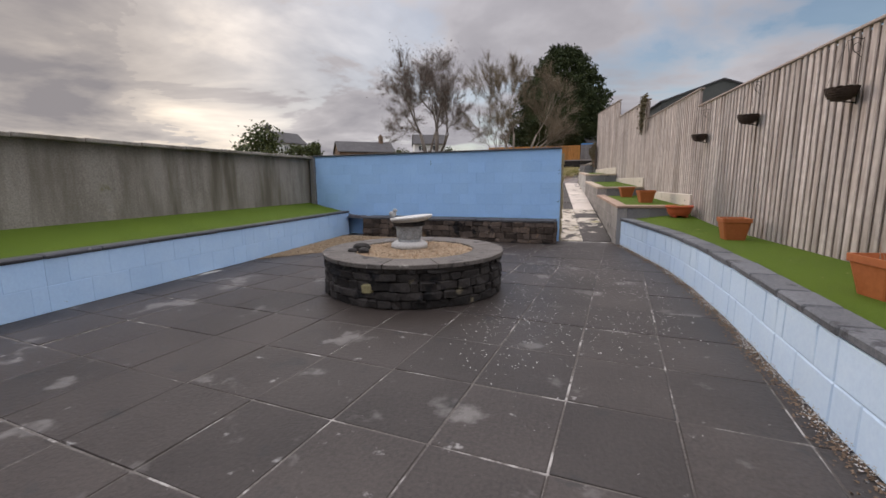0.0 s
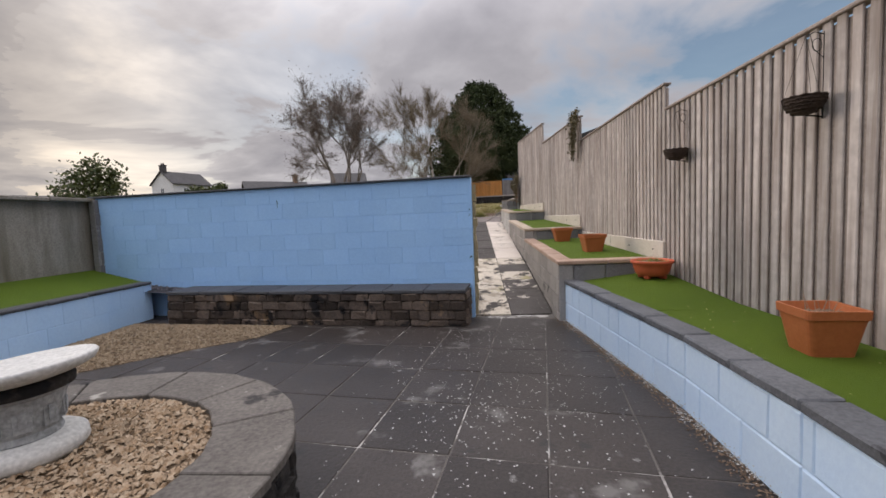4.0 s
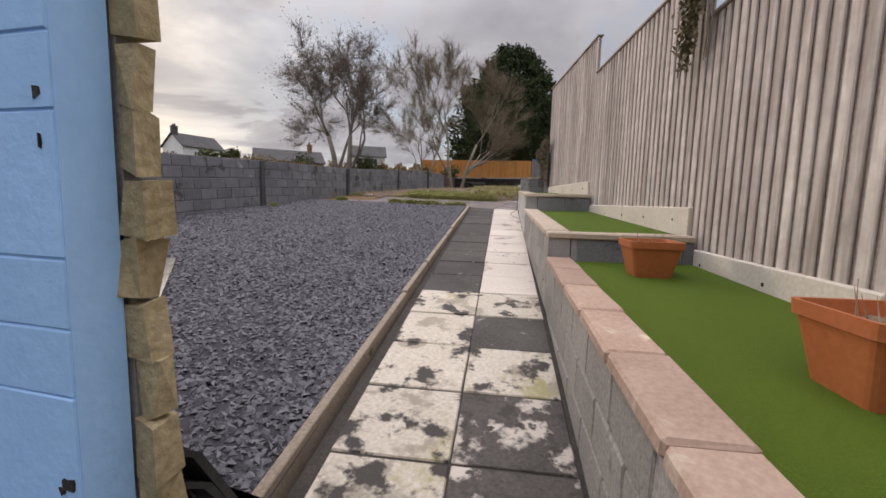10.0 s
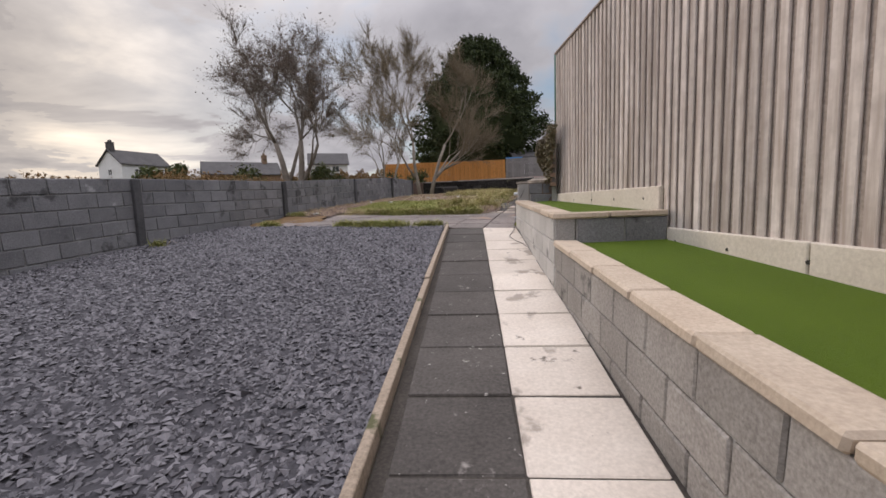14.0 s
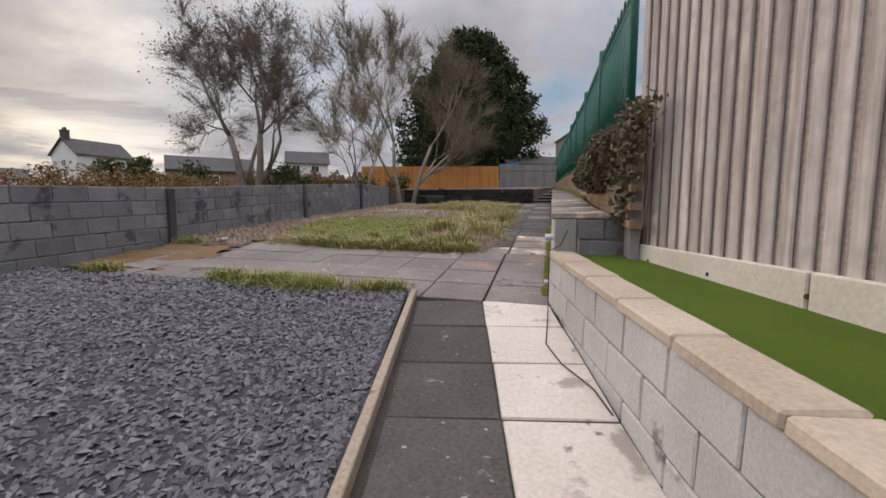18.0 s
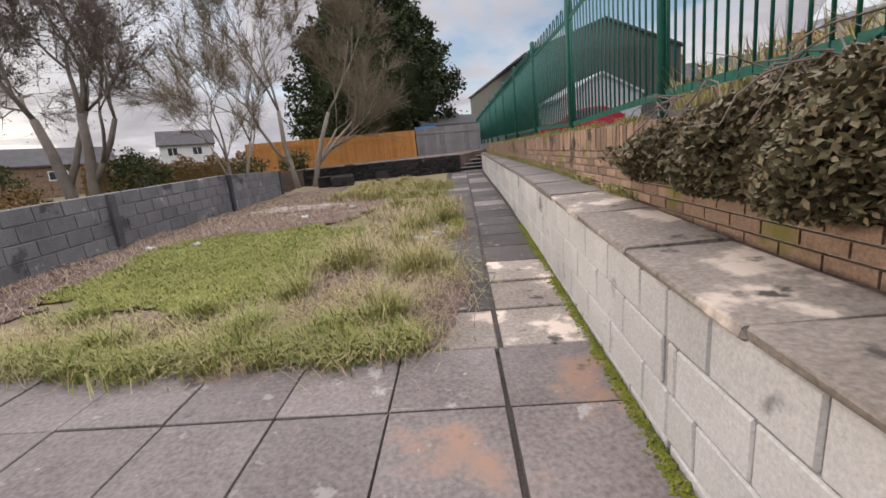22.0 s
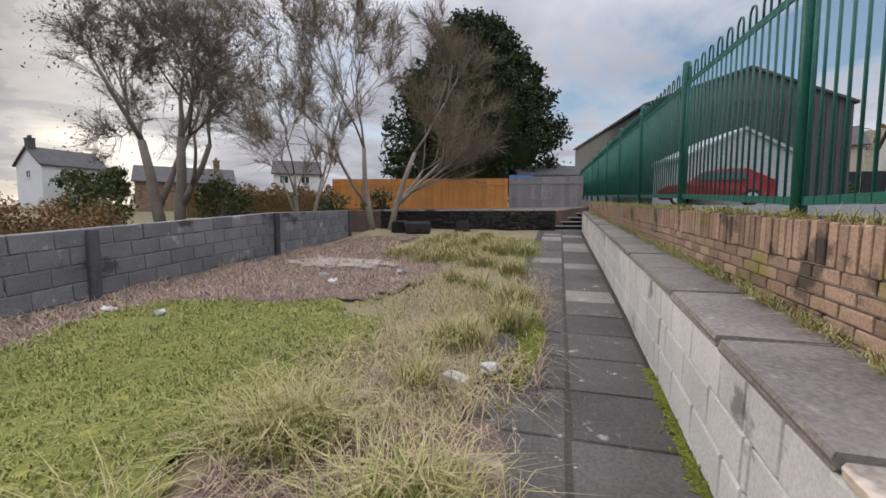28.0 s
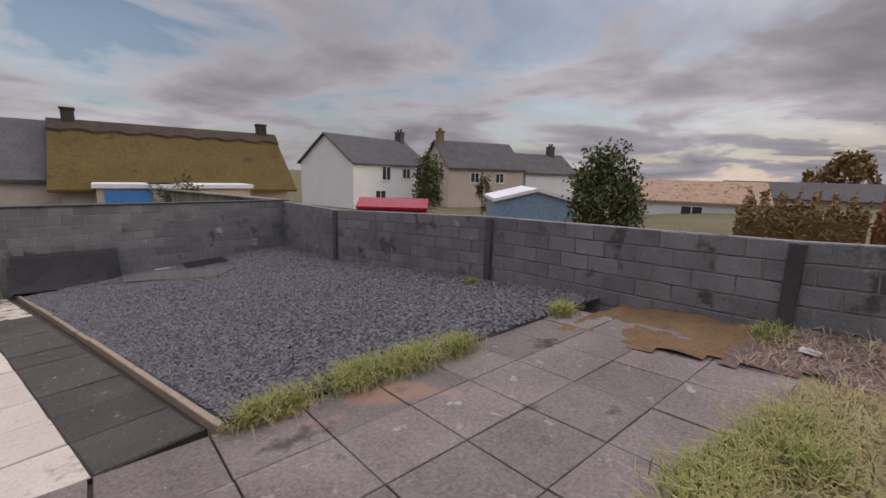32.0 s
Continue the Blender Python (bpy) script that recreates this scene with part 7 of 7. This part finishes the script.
def build_small():
    # cable over the path and up the ledge
    bm = bmesh.new()
    pts = [(0.76, 18.94, 1.93), (0.69, 18.92, 1.79), (0.59, 18.90, 1.75), (0.585, 18.88, 1.45), (0.57, 18.8, pz(18.8) + 0.015), (0.47, 18.35, pz(18.35) + 0.012), (0.40, 18.05, pz(18.05) + 0.012), (0.44, 17.75, pz(17.75) + 0.012), (0.55, 17.45, pz(17.45) + 0.012), (0.57, 17.2, pz(17.2) + 0.012)]
    tube(bm, pts, 0.0045, 6)
    ob = part("cable", bm, M_IRON)
    tagged(ob, "thin black cable curling over the path slabs", "cable")
    for a, z in ((0.22, 1.86), (0.24, 1.42)):
        bm = bmesh.new()
        p = bend(a, 0.65, z)
        tube(bm, [tuple(p + B_R * 0.05), tuple(p - B_R * 0.09)], 0.028, 8)
        ob = part("pipe_stub", bm, M_STEEL)
        tagged(ob, "short grey pipe stub in the ledge wall", "pipe", "pipe stubs")
    # broken bits on soil and lawn
    r = random.Random(41)
    spots = [(-3.65, 25.9), (-3.0, 25.83), (0.35, 24.4), (-1.6, 27.6), (-1.9, 28.1), (-0.7, 28.4), (0.62, 24.6), (-4.35, 22.3)]
    for k, (x, y) in enumerate(spots):
        bm = bmesh.new()
        add_box(bm, 0, 0, 0, 0.16, 0.11, 0.05)
        bevel_all(bm, 0.012)
        for v in bm.verts:
            v.co += Vector((r.uniform(-1, 1), r.uniform(-1, 1), r.uniform(-1, 1))) * 0.014
        ob = part("rubble_piece", bm, M_DISH)
        ob.location = (x, y, pz(y) + 0.05)
        ob.rotation_euler = (r.uniform(-.3, .3), r.uniform(-.3, .3), r.uniform(0, 3))
        tagged(ob, "pale broken piece of concrete on the soil", "rubble", "garden rubble")
    # pale dusty patch of old mortar, and a moss cushion by the path
    ground_patch("rubble_patch", "pale patch of crushed mortar on the soil", lambda a, r: ((a - 9.8) / 0.5) ** 2 + ((r + 4.0) / 1.1) ** 2 < 1 + 2.2 * wobble(a * 1.7, r * 1.7), 9.0, 10.6, -5.6, -2.4, 0.045, M_PALEDUST)
    m = 2600
    a = rng.normal(6.45, 0.42, m)
    rr = -0.10 - np.abs(rng.normal(0, 0.10, m)) - 0.12 * np.abs(a - 6.45)
    x, y = B_ORG.x + B_U.x * a + B_R.x * rr, B_ORG.y + B_U.y * a + B_R.y * rr
    st = new("path_moss", chips_mesh("path_moss", np.stack([x, y, np.interp(y, PATH_Y, PATH_Z) + rng.uniform(0.0, 0.035, m)], -1), 0.026, M_MOSS, 0.6))
    tagged(st, "bright yellow-green moss at the path edge", "moss", kind="stuff")
    # soil spilled on the path
    bm = bmesh.new()
    ring = [bend(3.7 + 1.25 * math.cos(t), -0.48 + (0.33 + 0.05 * math.sin(5 * t)) * math.sin(t)) for t in np.linspace(0, 2 * np.pi, 22)[:-1]]
    c = bm.verts.new(bend(3.6, -0.55) + Vector((0, 0, 0.07)))
    rv = [bm.verts.new(p + Vector((0, 0, 0.004))) for p in ring]
    for i in range(len(rv)):
        bm.faces.new((c, rv[i], rv[(i + 1) % len(rv)]))
    bmesh.ops.recalc_face_normals(bm, faces=bm.faces)
    ob = part("soil_spill", bm, M_EARTH)
    tagged(ob, "brown soil and twigs spilled over the path edge", "soil", kind="structure")
    pts = np.stack([rng.normal(0, 1, 1500), rng.normal(0, 1, 1500)], -1)
    p = [bend(3.7 + 0.55 * u, -0.55 + 0.14 * v) for u, v in pts]
    tuft_field("spill_twigs", "brown twigs on the spilled soil", np.array([(q.x, q.y, q.z + 0.03) for q in p]), 0.09, 0.006, 2.6, M_DEAD)


# ---- far end ----
def build_far_end():
    p, q = bend(19.45, 0.0), bend(19.2, -7.2)
    bm = bmesh.new()
    pts = [bend(19.55, 0.0, 3.10), bend(19.3, -9, 3.15), Vector((-12, 49, 3.15)), Vector((9, 49, 3.15)), bend(20.6, 1.3, 3.3)]
    slab_bm(bm, [tuple(v) for v in pts], 1.2)
    bmesh.ops.recalc_face_normals(bm, faces=bm.faces)
    up = part("ground_upper_terrace", bm, M_EARTH)
    tagged(up, "rough upper garden terrace of brown soil", "ground", kind="structure")
    bm = bmesh.new()
    n = (p - q).cross(Vector((0, 0, 1))).normalized()
    slab_bm(bm, [(p.x, p.y, 3.12), (q.x, q.y, 3.12), (q.x + 0.2, q.y + 0.25, 3.12), (p.x + .05, p.y + 0.25, 3.12)], 0.95)
    bmesh.ops.recalc_face_normals(bm, faces=bm.faces)
    w = part("wall_far_terrace", bm, M_DARKMORTAR)
    tagged(w, "dark stone terrace wall at the end of the lawn", "wall", kind="structure")
    stone_face("stone", w, (p.x, p.y), (q.x, q.y), 2.25, 3.1, 0.14, M_STONE, 61, Vector((0, -1, 0)), 0.45)
    cop = box_mesh("coping_stone", 0.75, 0.35, 0.07, M_BLOCKMID, 0.015, 0.012, 1)
    k = 9
    ang = math.atan2((q - p).y, (q - p).x)
    for i in range(k):
        c = p.lerp(q, (i + 0.5) / k)
        piece("coping_stone", cop, w, Matrix.Translation((c.x, c.y + 0.08, 3.15)) @ Matrix.Rotation(ang, 4, "Z"))
    root = new("garden_steps", None)
    tagged(root, "short flight of dark stone steps at the end of the path", "steps")
    for i in range(5):
        bm = bmesh.new()
        c = bend(19.35 + 0.24 * i, 0.5, 0)
        add_box(bm, c.x, c.y, 2.36 + 0.165 * i, 1.0, 0.30, 0.05, -BEND)
        part("tread", bevel_all(bm, 0.01), M_BLOCKMID, root)
        bm = bmesh.new()
        add_box(bm, c.x, c.y + 0.06, 2.27 + 0.165 * i, 0.98, 0.22, 0.14, -BEND)
        part("riser", bm, M_PIER, root)
    for x, y, s in ((-1.4, 36.6, 0.9), (-2.1, 36.9, 0.6), (0.2, 37.2, 0.5)):
        bm = bmesh.new()
        add_box(bm, 0, 0, 0, s, 0.4, 0.45)
        bevel_all(bm, 0.06)
        rr = random.Random(int(s * 10))
        for v in bm.verts:
            v.co += Vector((rr.uniform(-1, 1), rr.uniform(-1, 1), rr.uniform(-1, 1))) * 0.04
        ob = part("stone_block", bm, M_STONE)
        ob.location = (x, y, pz(y) + 0.18)
        tagged(ob, "dark tumbled stone block below the terrace", "stone", "tumbled stones")
    bm = bmesh.new()
    slab_bm(bm, [(2.58, 43.5, 5.0), (3.72, 43.5, 5.0), (3.72, 44.5, 5.1), (2.58, 44.5, 5.1)], 0.25)
    bmesh.ops.recalc_face_normals(bm, faces=bm.faces)
    ob = part("tarpaulin", bm, M_TARPBLUE)
    tagged(ob, "bright blue tarpaulin over a stack behind the fence", "tarpaulin")
    bm = bmesh.new()
    add_box(bm, 3.15, 44.0, 3.95, 1.05, 0.9, 1.65)
    ob = part("covered_stack", bm, M_GREYFENCE)
    tagged(ob, "grey stack under the tarpaulin", "stack")
    house("far_shed", 6.0, 48.4, 3.15, 5.4, 3.6, 2.1, 2.75, 0.1, M_GREYFENCE, M_ROOF, "low grey outbuilding behind the far fence", [("f", -1.5, 1.2, 1.0, 0.8)])


# ---- yard ----
def build_car():
    root = new("red_car", None)
    a = math.atan2(-0.48, 0.87)
    root.matrix_basis = Matrix.Translation((10.6, 39.7, 3.36)) @ Matrix.Rotation(a, 4, "Z")
    tagged(root, "small red hatchback car parked in the yard", "car")
    prof = [(-2.0, 0.28), (-2.02, 0.62), (-1.7, 0.82), (-1.0, 0.92), (-0.45, 1.36), (0.2, 1.46), (1.1, 1.44), (1.65, 1.12), (1.95, 0.95), (2.0, 0.5), (1.95, 0.28)]
    bm = bmesh.new()
    L = [bm.verts.new((x, -0.82 if z < 1.0 else -0.64, z)) for x, z in prof]
    R = [bm.verts.new((x, 0.82 if z < 1.0 else 0.64, z)) for x, z in prof]
    bm.faces.new(L)
    bm.faces.new(R[::-1])
    for i in range(len(prof)):
        j = (i + 1) % len(prof)
        bm.faces.new((L[i], R[i], R[j], L[j]))
    bmesh.ops.recalc_face_normals(bm, faces=bm.faces)
    bevel_all(bm, 0.04)
    body = part("body", bm, M_CARRED, root)
    for k, (x0, x1) in enumerate(((-0.72, 0.12), (0.2, 0.95))):
        for s in (-1, 1):
            bm = bmesh.new()
            vs = [bm.verts.new(c) for c in ((x0, s * 0.80, 0.98), (x1 + 0.15, s * 0.80, 0.98), (x1, s * 0.675, 1.36), (x0 + 0.32 * (k == 0), s * 0.675, 1.36))]
            bm.faces.new(vs)
            ex = bmesh.ops.extrude_face_region(bm, geom=list(bm.faces))
            for v in ex["geom"]:
                if isinstance(v, bmesh.types.BMVert):
                    v.co.y += s * 0.02
            bmesh.ops.recalc_face_normals(bm, faces=bm.faces)
            part("side_window", bm, M_GLASS, root)
    for x in (-1.25, 1.25):
        for s in (-1, 1):
            m = Matrix.Translation((x, s * 0.74, 0.30)) @ Matrix.Rotation(math.pi / 2, 4, "X")
            bm = bmesh.new()
            lathe(bm, [(0.2, -0.1), (0.3, -0.09), (0.31, 0), (0.3, 0.09), (0.2, 0.1)], 20, m)
            wh = part("wheel", bm, M_RUBBER, root)
            bm = bmesh.new()
            lathe(bm, [(0.19, -0.11), (0.19, 0.11)], 14, m)
            part("rim", bm, M_STEEL, wh)
    for s in (-1, 1):
        bm = bmesh.new()
        add_box(bm, 1.97, s * 0.62, 0.78, 0.06, 0.2, 0.3)
        part("tail_light", bm, M_REDPOT, root)


def build_yard():
    build_car()
    # big shed: gable towards the garden
    root = house("warehouse", 15.1, 52.5, 3.3, 15, 10.5, 5.5, 7.3, math.pi / 2, M_CLAD, M_ROOF, "large dark grey-green clad warehouse with a low gable", [], [], over=0.15)
    bm = bmesh.new()
    for i in range(35):
        add_box(bm, 10.0 + i * 0.3, 44.97, 6.2, 0.05, 0.05, 5.6)
    tagged(part("cladding_rib", bm, M_CLAD, None), "vertical ribs on the warehouse gable", "cladding", kind="structure")
    house("yard_workshop", 12.4, 42.6, 3.35, 3.6, 4.6, 2.2, 3.3, math.pi / 2, M_CLADPALE, M_CLADPALE, "pale grey metal workshop with a gabled front", [], [], over=0.1)
    bm = bmesh.new()
    yard = new("yard_fence", None)
    tagged(yard, "dark board fence along the yard", "fence")
    for i in range(24):
        b2 = bmesh.new()
        add_box(b2, 16.2 + i * 0.62, 47.3 - i * 0.1, 4.4, 0.60, 0.06, 2.0)
        part("board", b2, M_PIER, yard)
    for k, (x, y) in enumerate(((20.0, 46.2), (24.5, 45.6), (28.5, 45))):
        shrub("yard_bush", x, y, 3.5, 2.4, 1.6, 2.0, M_SHRUB, "dark green bush along the yard", 1200, 0.09, 20 + k)
    for k in range(3):
        house("terrace_house", 31 + 12 * k, 66 - 7 * k, 4.5, 11.6, 7, 4.6, 6.6, radians(-30), M_CREAMWALL if k != 1 else M_WHITEWALL, M_ROOF, "pale rendered terrace house with a grey roof",
              [("f", -3.5, 3.4, 1.4, 1.1), ("f", 0, 3.4, 1.4, 1.1), ("f", 3.5, 3.4, 1.4, 1.1), ("f", -3.5, 1.2, 1.6, 1.2), ("f", 3.5, 1.2, 1.6, 1.2)], [4.5])
    house("white_unit", 17.0, 27.5, 2.9, 8, 6, 2.6, 3.8, radians(-60), M_WHITEWALL, M_CLADPALE, "white yard building with a pale roof", [("f", 0, 1.6, 1.6, 1.0)], [])
    house("brick_unit", 21.0, 33.5, 3.0, 6, 4, 1.6, 2.2, radians(-50), M_BRICK, M_ROOF, "low red brick building by the yard", [], [])
    bm = bmesh.new()
    tube(bm, [(0, 0, 0), (0, 0, 4.1), (-0.05, 0, 4.4), (-0.35, 0.1, 4.55), (-0.6, 0.15, 4.5)], [0.06, 0.045, 0.04, 0.035, 0.03], 8)
    ob = new("street_lamp", None)
    ob.location = (13.4, 31.4, 3.0)
    tagged(ob, "grey steel lamp post in the yard", "street lamp")
    part("post", bm, M_STEEL, ob, "", True)
    bm = bmesh.new()
    add_box(bm, -0.72, 0.18, 4.48, 0.42, 0.16, 0.09)
    part("lantern", bevel_all(bm, 0.02), M_STEEL, ob)
    # wooded hill
    verts, faces = [], []
    ang = np.linspace(radians(-14), radians(100), 70)
    for i, t in enumerate(ang):
        h = np.interp(math.degrees(t), [-14, 0, 12, 25, 45, 70, 100], [16, 24, 26, 34, 52, 60, 40]) + 3 * noise.noise(Vector((i * 0.35, 0, 0))) + 1.5 * noise.noise(Vector((i * 1.7, 5, 0)))
        for d, k in ((150, 0.0), (200, 0.45), (260, 0.85), (320, 1.0), (420, 0.7)):
            verts.append((d * math.sin(t), 20 + d * math.cos(t), -3 + h * k + 2 * noise.noise(Vector((i * 0.9, d * 0.05, 2)))))
    for i in range(len(ang) - 1):
        for k in range(4):
            a = i * 5 + k
            faces.append((a, a + 5, a + 6, a + 1))
    ob = new("backdrop_hill", mesh_from("backdrop_hill", verts, faces, M_HILL))
    tagged(ob, "distant wooded green-brown hill", "hill", kind="structure")
    r = np.random.default_rng(9)
    n = 9000
    t = r.uniform(radians(-14), radians(95), n)
    d = r.uniform(150, 325, n)
    h = np.interp(np.degrees(t), [-14, 0, 12, 25, 45, 70, 100], [16, 24, 26, 34, 52, 60, 40])
    z = -3 + h * np.interp(d, [150, 200, 260, 320], [0, 0.45, 0.85, 1.0]) + r.uniform(0, 4, n)
    keep = (np.sin(t * 23) + np.sin(d * 0.09) + r.uniform(-1, 1, n)) > 0.2
    pts = np.stack([d * np.sin(t), 20 + d * np.cos(t), z], -1)[keep]
    st = new("hill_woodland", leaves_mesh("hill_woodland", pts, 2.0, M_HEDGE, 0.2))
    tagged(st, "bare brown woodland on the hill", "woodland", kind="stuff")


# ---- neighbours beyond the block wall ----
def build_neighbours():
    house("cottage", -10.1, -7.2, -0.6, 10.6, 7.5, 2.65, 5.75, radians(166.5), M_CREAMWALL, M_MOSSROOF, "long cottage with a mossy yellow-brown thatched roof", [("f", 1.5, 1.4, 1.2, 1.0), ("f", -2.5, 1.4, 1.2, 1.0)], [-4.9, 4.9], over=0.45, ridge_cap=True)
    house("dark_roof_house", -1.5, -9.5, -0.3, 8, 7, 2.6, 5.4, radians(172), M_CREAMWALL, M_ROOF, "house with a dark brown tiled roof", [("f", 0, 1.3, 1.4, 1.0)], [])
    for x, y, w, m, lab in ((-6.6, -3.2, 3.0, M_TARPBLUE, "flat-roofed annexe with a bright blue door"), (-9.3, -2.4, 4.4, M_CREAMWALL, "cream flat-roofed annexe with white fascia")):
        root = new("annexe", None)
        root.matrix_basis = Matrix.Translation((x, y, -0.4)) @ Matrix.Rotation(radians(-13.5), 4, "Z")
        tagged(root, lab, "annexe", "flat annexes")
        bm = bmesh.new()
        add_box(bm, 0, 0, 1.2, w, 2.4, 2.4)
        part("wall", bm, M_CREAMWALL, root)
        bm = bmesh.new()
        add_box(bm, 0, 0, 2.46, w + 0.3, 2.7, 0.2)
        part("fascia", bm, M_UPVC, root, "white fascia board")
        bm = bmesh.new()
        add_box(bm, 0, 1.22, 1.3, w * 0.8, 0.06, 1.9)
        part("door", bm, m, root)
    house("white_house", -29.9, -12.3, -0.5, 11, 7.5, 4.3, 6.9, radians(183), M_WHITEWALL, M_ROOF, "white rendered two-storey house with a grey slate roof",
          [("f", -1.2, 3.4, 1.2, 1.3), ("f", 1.8, 3.4, 1.2, 1.0), ("f", 3.8, 3.4, 1.0, 1.0), ("f", -2, 1.2, 1.4, 1.1)], [5.0])
    house("cream_house", -39.1, -5.4, -0.5, 9, 7, 4.2, 6.9, radians(153), M_CREAMWALL, M_ROOF, "cream rendered house with a brown tiled roof", [("f", -1.5, 3.2, 1.0, 1.0), ("f", 1.5, 3.2, 1.0, 1.0)], [-4])
    house("small_white_house", -47.0, -1.5, -0.5, 7, 6, 3.9, 6.0, radians(153), M_WHITEWALL, M_ROOF, "small white house with a grey roof", [("r", 0, 3.0, 0.9, 0.9)], [2])
    house("blue_shed", -17.8, 12.6, 0.2, 4.0, 3.5, 1.75, 2.2, radians(38), M_SHEDBLUE, M_WHITEWALL, "pale blue garden shed with a white roof edge", [], [], over=0.12)
    house("red_shed", -20.5, 1.0, -0.85, 4.6, 2.6, 1.5, 2.0, radians(128), M_CARRED, M_CARRED, "red painted garden shed", [], [], over=0.1)
    house("far_bungalow", -38, 16.5, -0.7, 9, 6, 2.2, 3.6, radians(100), M_WHITEWALL, M_BRICK, "white bungalow with a red-brown roof", [("f", 0, 1.4, 1.4, 1.0)], [])
    house("far_bungalow", -46, 23, -0.5, 10, 6, 2.3, 3.5, radians(95), M_CREAMWALL, M_ROOF, "cream bungalow with a low grey roof", [("f", 0, 1.4, 1.4, 1.0)], [])
    shrub("holm_oak", -14.5, 17.2, 0.6, 2.5, 2.5, 3.5, M_SHRUB, "dense dark evergreen bush behind the block wall", 5200, 0.085, 3, "bush")
    shrub("leylandii", -24.7, 0.5, 0.0, 2.4, 2.4, 4.8, M_SHRUB, "tall green garden conifer", 2600, 0.12, 5, "bush")
    shrub("garden_cone", -27.5, 3.8, 0.0, 1.2, 1.2, 3.0, M_SHRUB, "small dark cone-shaped conifer", 900, 0.09, 6)
    shrub("annexe_bush", -7.6, -0.6, 0.0, 2.2, 1.4, 2.6, M_SHRUB, "dark bush beside the annexe", 1500, 0.08, 7)
    shrub("wall_bush", -14.0, 36.9, 2.0, 2.4, 2.0, 2.4, M_SHRUB, "dark green bush beyond the block wall", 2200, 0.085, 8, "bush")
    shrub("wall_bush", -9.5, 38.1, 2.5, 2.2, 1.8, 2.0, M_SHRUB, "dark green bush beyond the block wall", 2200, 0.08, 9, "bush")
    shrub("wall_bush", -5.6, 40.0, 2.6, 1.5, 1.2, 1.5, M_SHRUB, "small dark green bush by the young tree", 1200, 0.07, 10, "bush")
    shrub("wall_bush", -3.9, 41.0, 2.7, 1.6, 1.2, 1.5, M_SHRUB, "small dark green bush by the pale tree", 1200, 0.07, 11, "bush")
    hedge("brown_hedge", (-11.5, 25.5), (-10.4, 34.0), 1.0, 2.25, 1.0, M_HEDGE, "brown winter beech hedge", 24000, 0.05, 3)
    hedge("brown_hedge", (-11.75, 21.2), (-11.6, 23.4), 1.0, 1.8, 1.0, M_HEDGE, "low brown winter beech hedge beside the red-brown one", 6500, 0.05, 4)
    hedge("red_hedge", (-11.6, 23.5), (-11.5, 25.4), 1.0, 1.75, 0.9, M_REDHEDGE, "red-brown clipped winter beech hedge", 5500, 0.05, 5)
    hedge("low_hedge", (-15, 44), (-4, 46), 2.8, 1.8, 1.5, M_HEDGE, "low brown hedge below the far houses", 14000, 0.07, 7)
    house("gable_house", -48.5, 70.0, 5.0, 6.6, 5.0, 3.7, 5.6, radians(72), M_WHITEWALL, M_ROOF, "white gabled house with a dark slate roof", [("f", 1.9, 2.6, 0.9, 0.8), ("f", -1.2, 2.6, 0.9, 0.8), ("f", 0.6, 1.2, 1.2, 0.9), ("l", 0, 2.6, 0.8, 0.8)], [-3.0])
    shrub("round_tree", -42.5, 70.5, 4.8, 3.2, 3.2, 4.0, M_SHRUB, "round dark evergreen tree beside the white house", 2600, 0.22, 14, "tree")
    house("low_house", -64, 66, 3.2, 14, 6, 2.6, 4.0, radians(60), M_WHITEWALL, M_ROOF, "low white bungalow with a grey roof", [("f", -3, 1.5, 1.4, 0.9), ("f", 3, 1.5, 1.4, 0.9)], [])
    house("brown_house", -31, 67, 4.2, 9, 6, 2.2, 3.9, radians(35), M_BRICK, M_ROOF, "brown roofed house behind the bare tree", [("f", 0, 1.2, 1.4, 0.8)], [3])
    house("white_far_house", -22.0, 76, 5.0, 5.5, 5, 3.2, 4.9, radians(20), M_WHITEWALL, M_ROOF, "white house glimpsed between the trees", [("f", 1, 2.4, 1.0, 0.9), ("f", -1.5, 2.4, 1.0, 0.9)], [])
    r = random.Random(77)
    for k in range(16):
        t = radians(r.uniform(20, 135))
        d = r.uniform(60, 120)
        shrub("distant_tree", -d * math.sin(t), 18 + d * math.cos(t), 1.0 + 2.5 * max(0, math.cos(t)), r.uniform(4, 8), 4, r.uniform(3.5, 6), M_HEDGE if k % 3 else M_SHRUB, "distant brown tree among the houses", 700, 0.35, 50 + k, "tree")


build_sheet()
build_grate()
build_heap()
build_ivy()
build_fence_ivy()
build_small()
build_far_end()
build_yard()
build_neighbours()
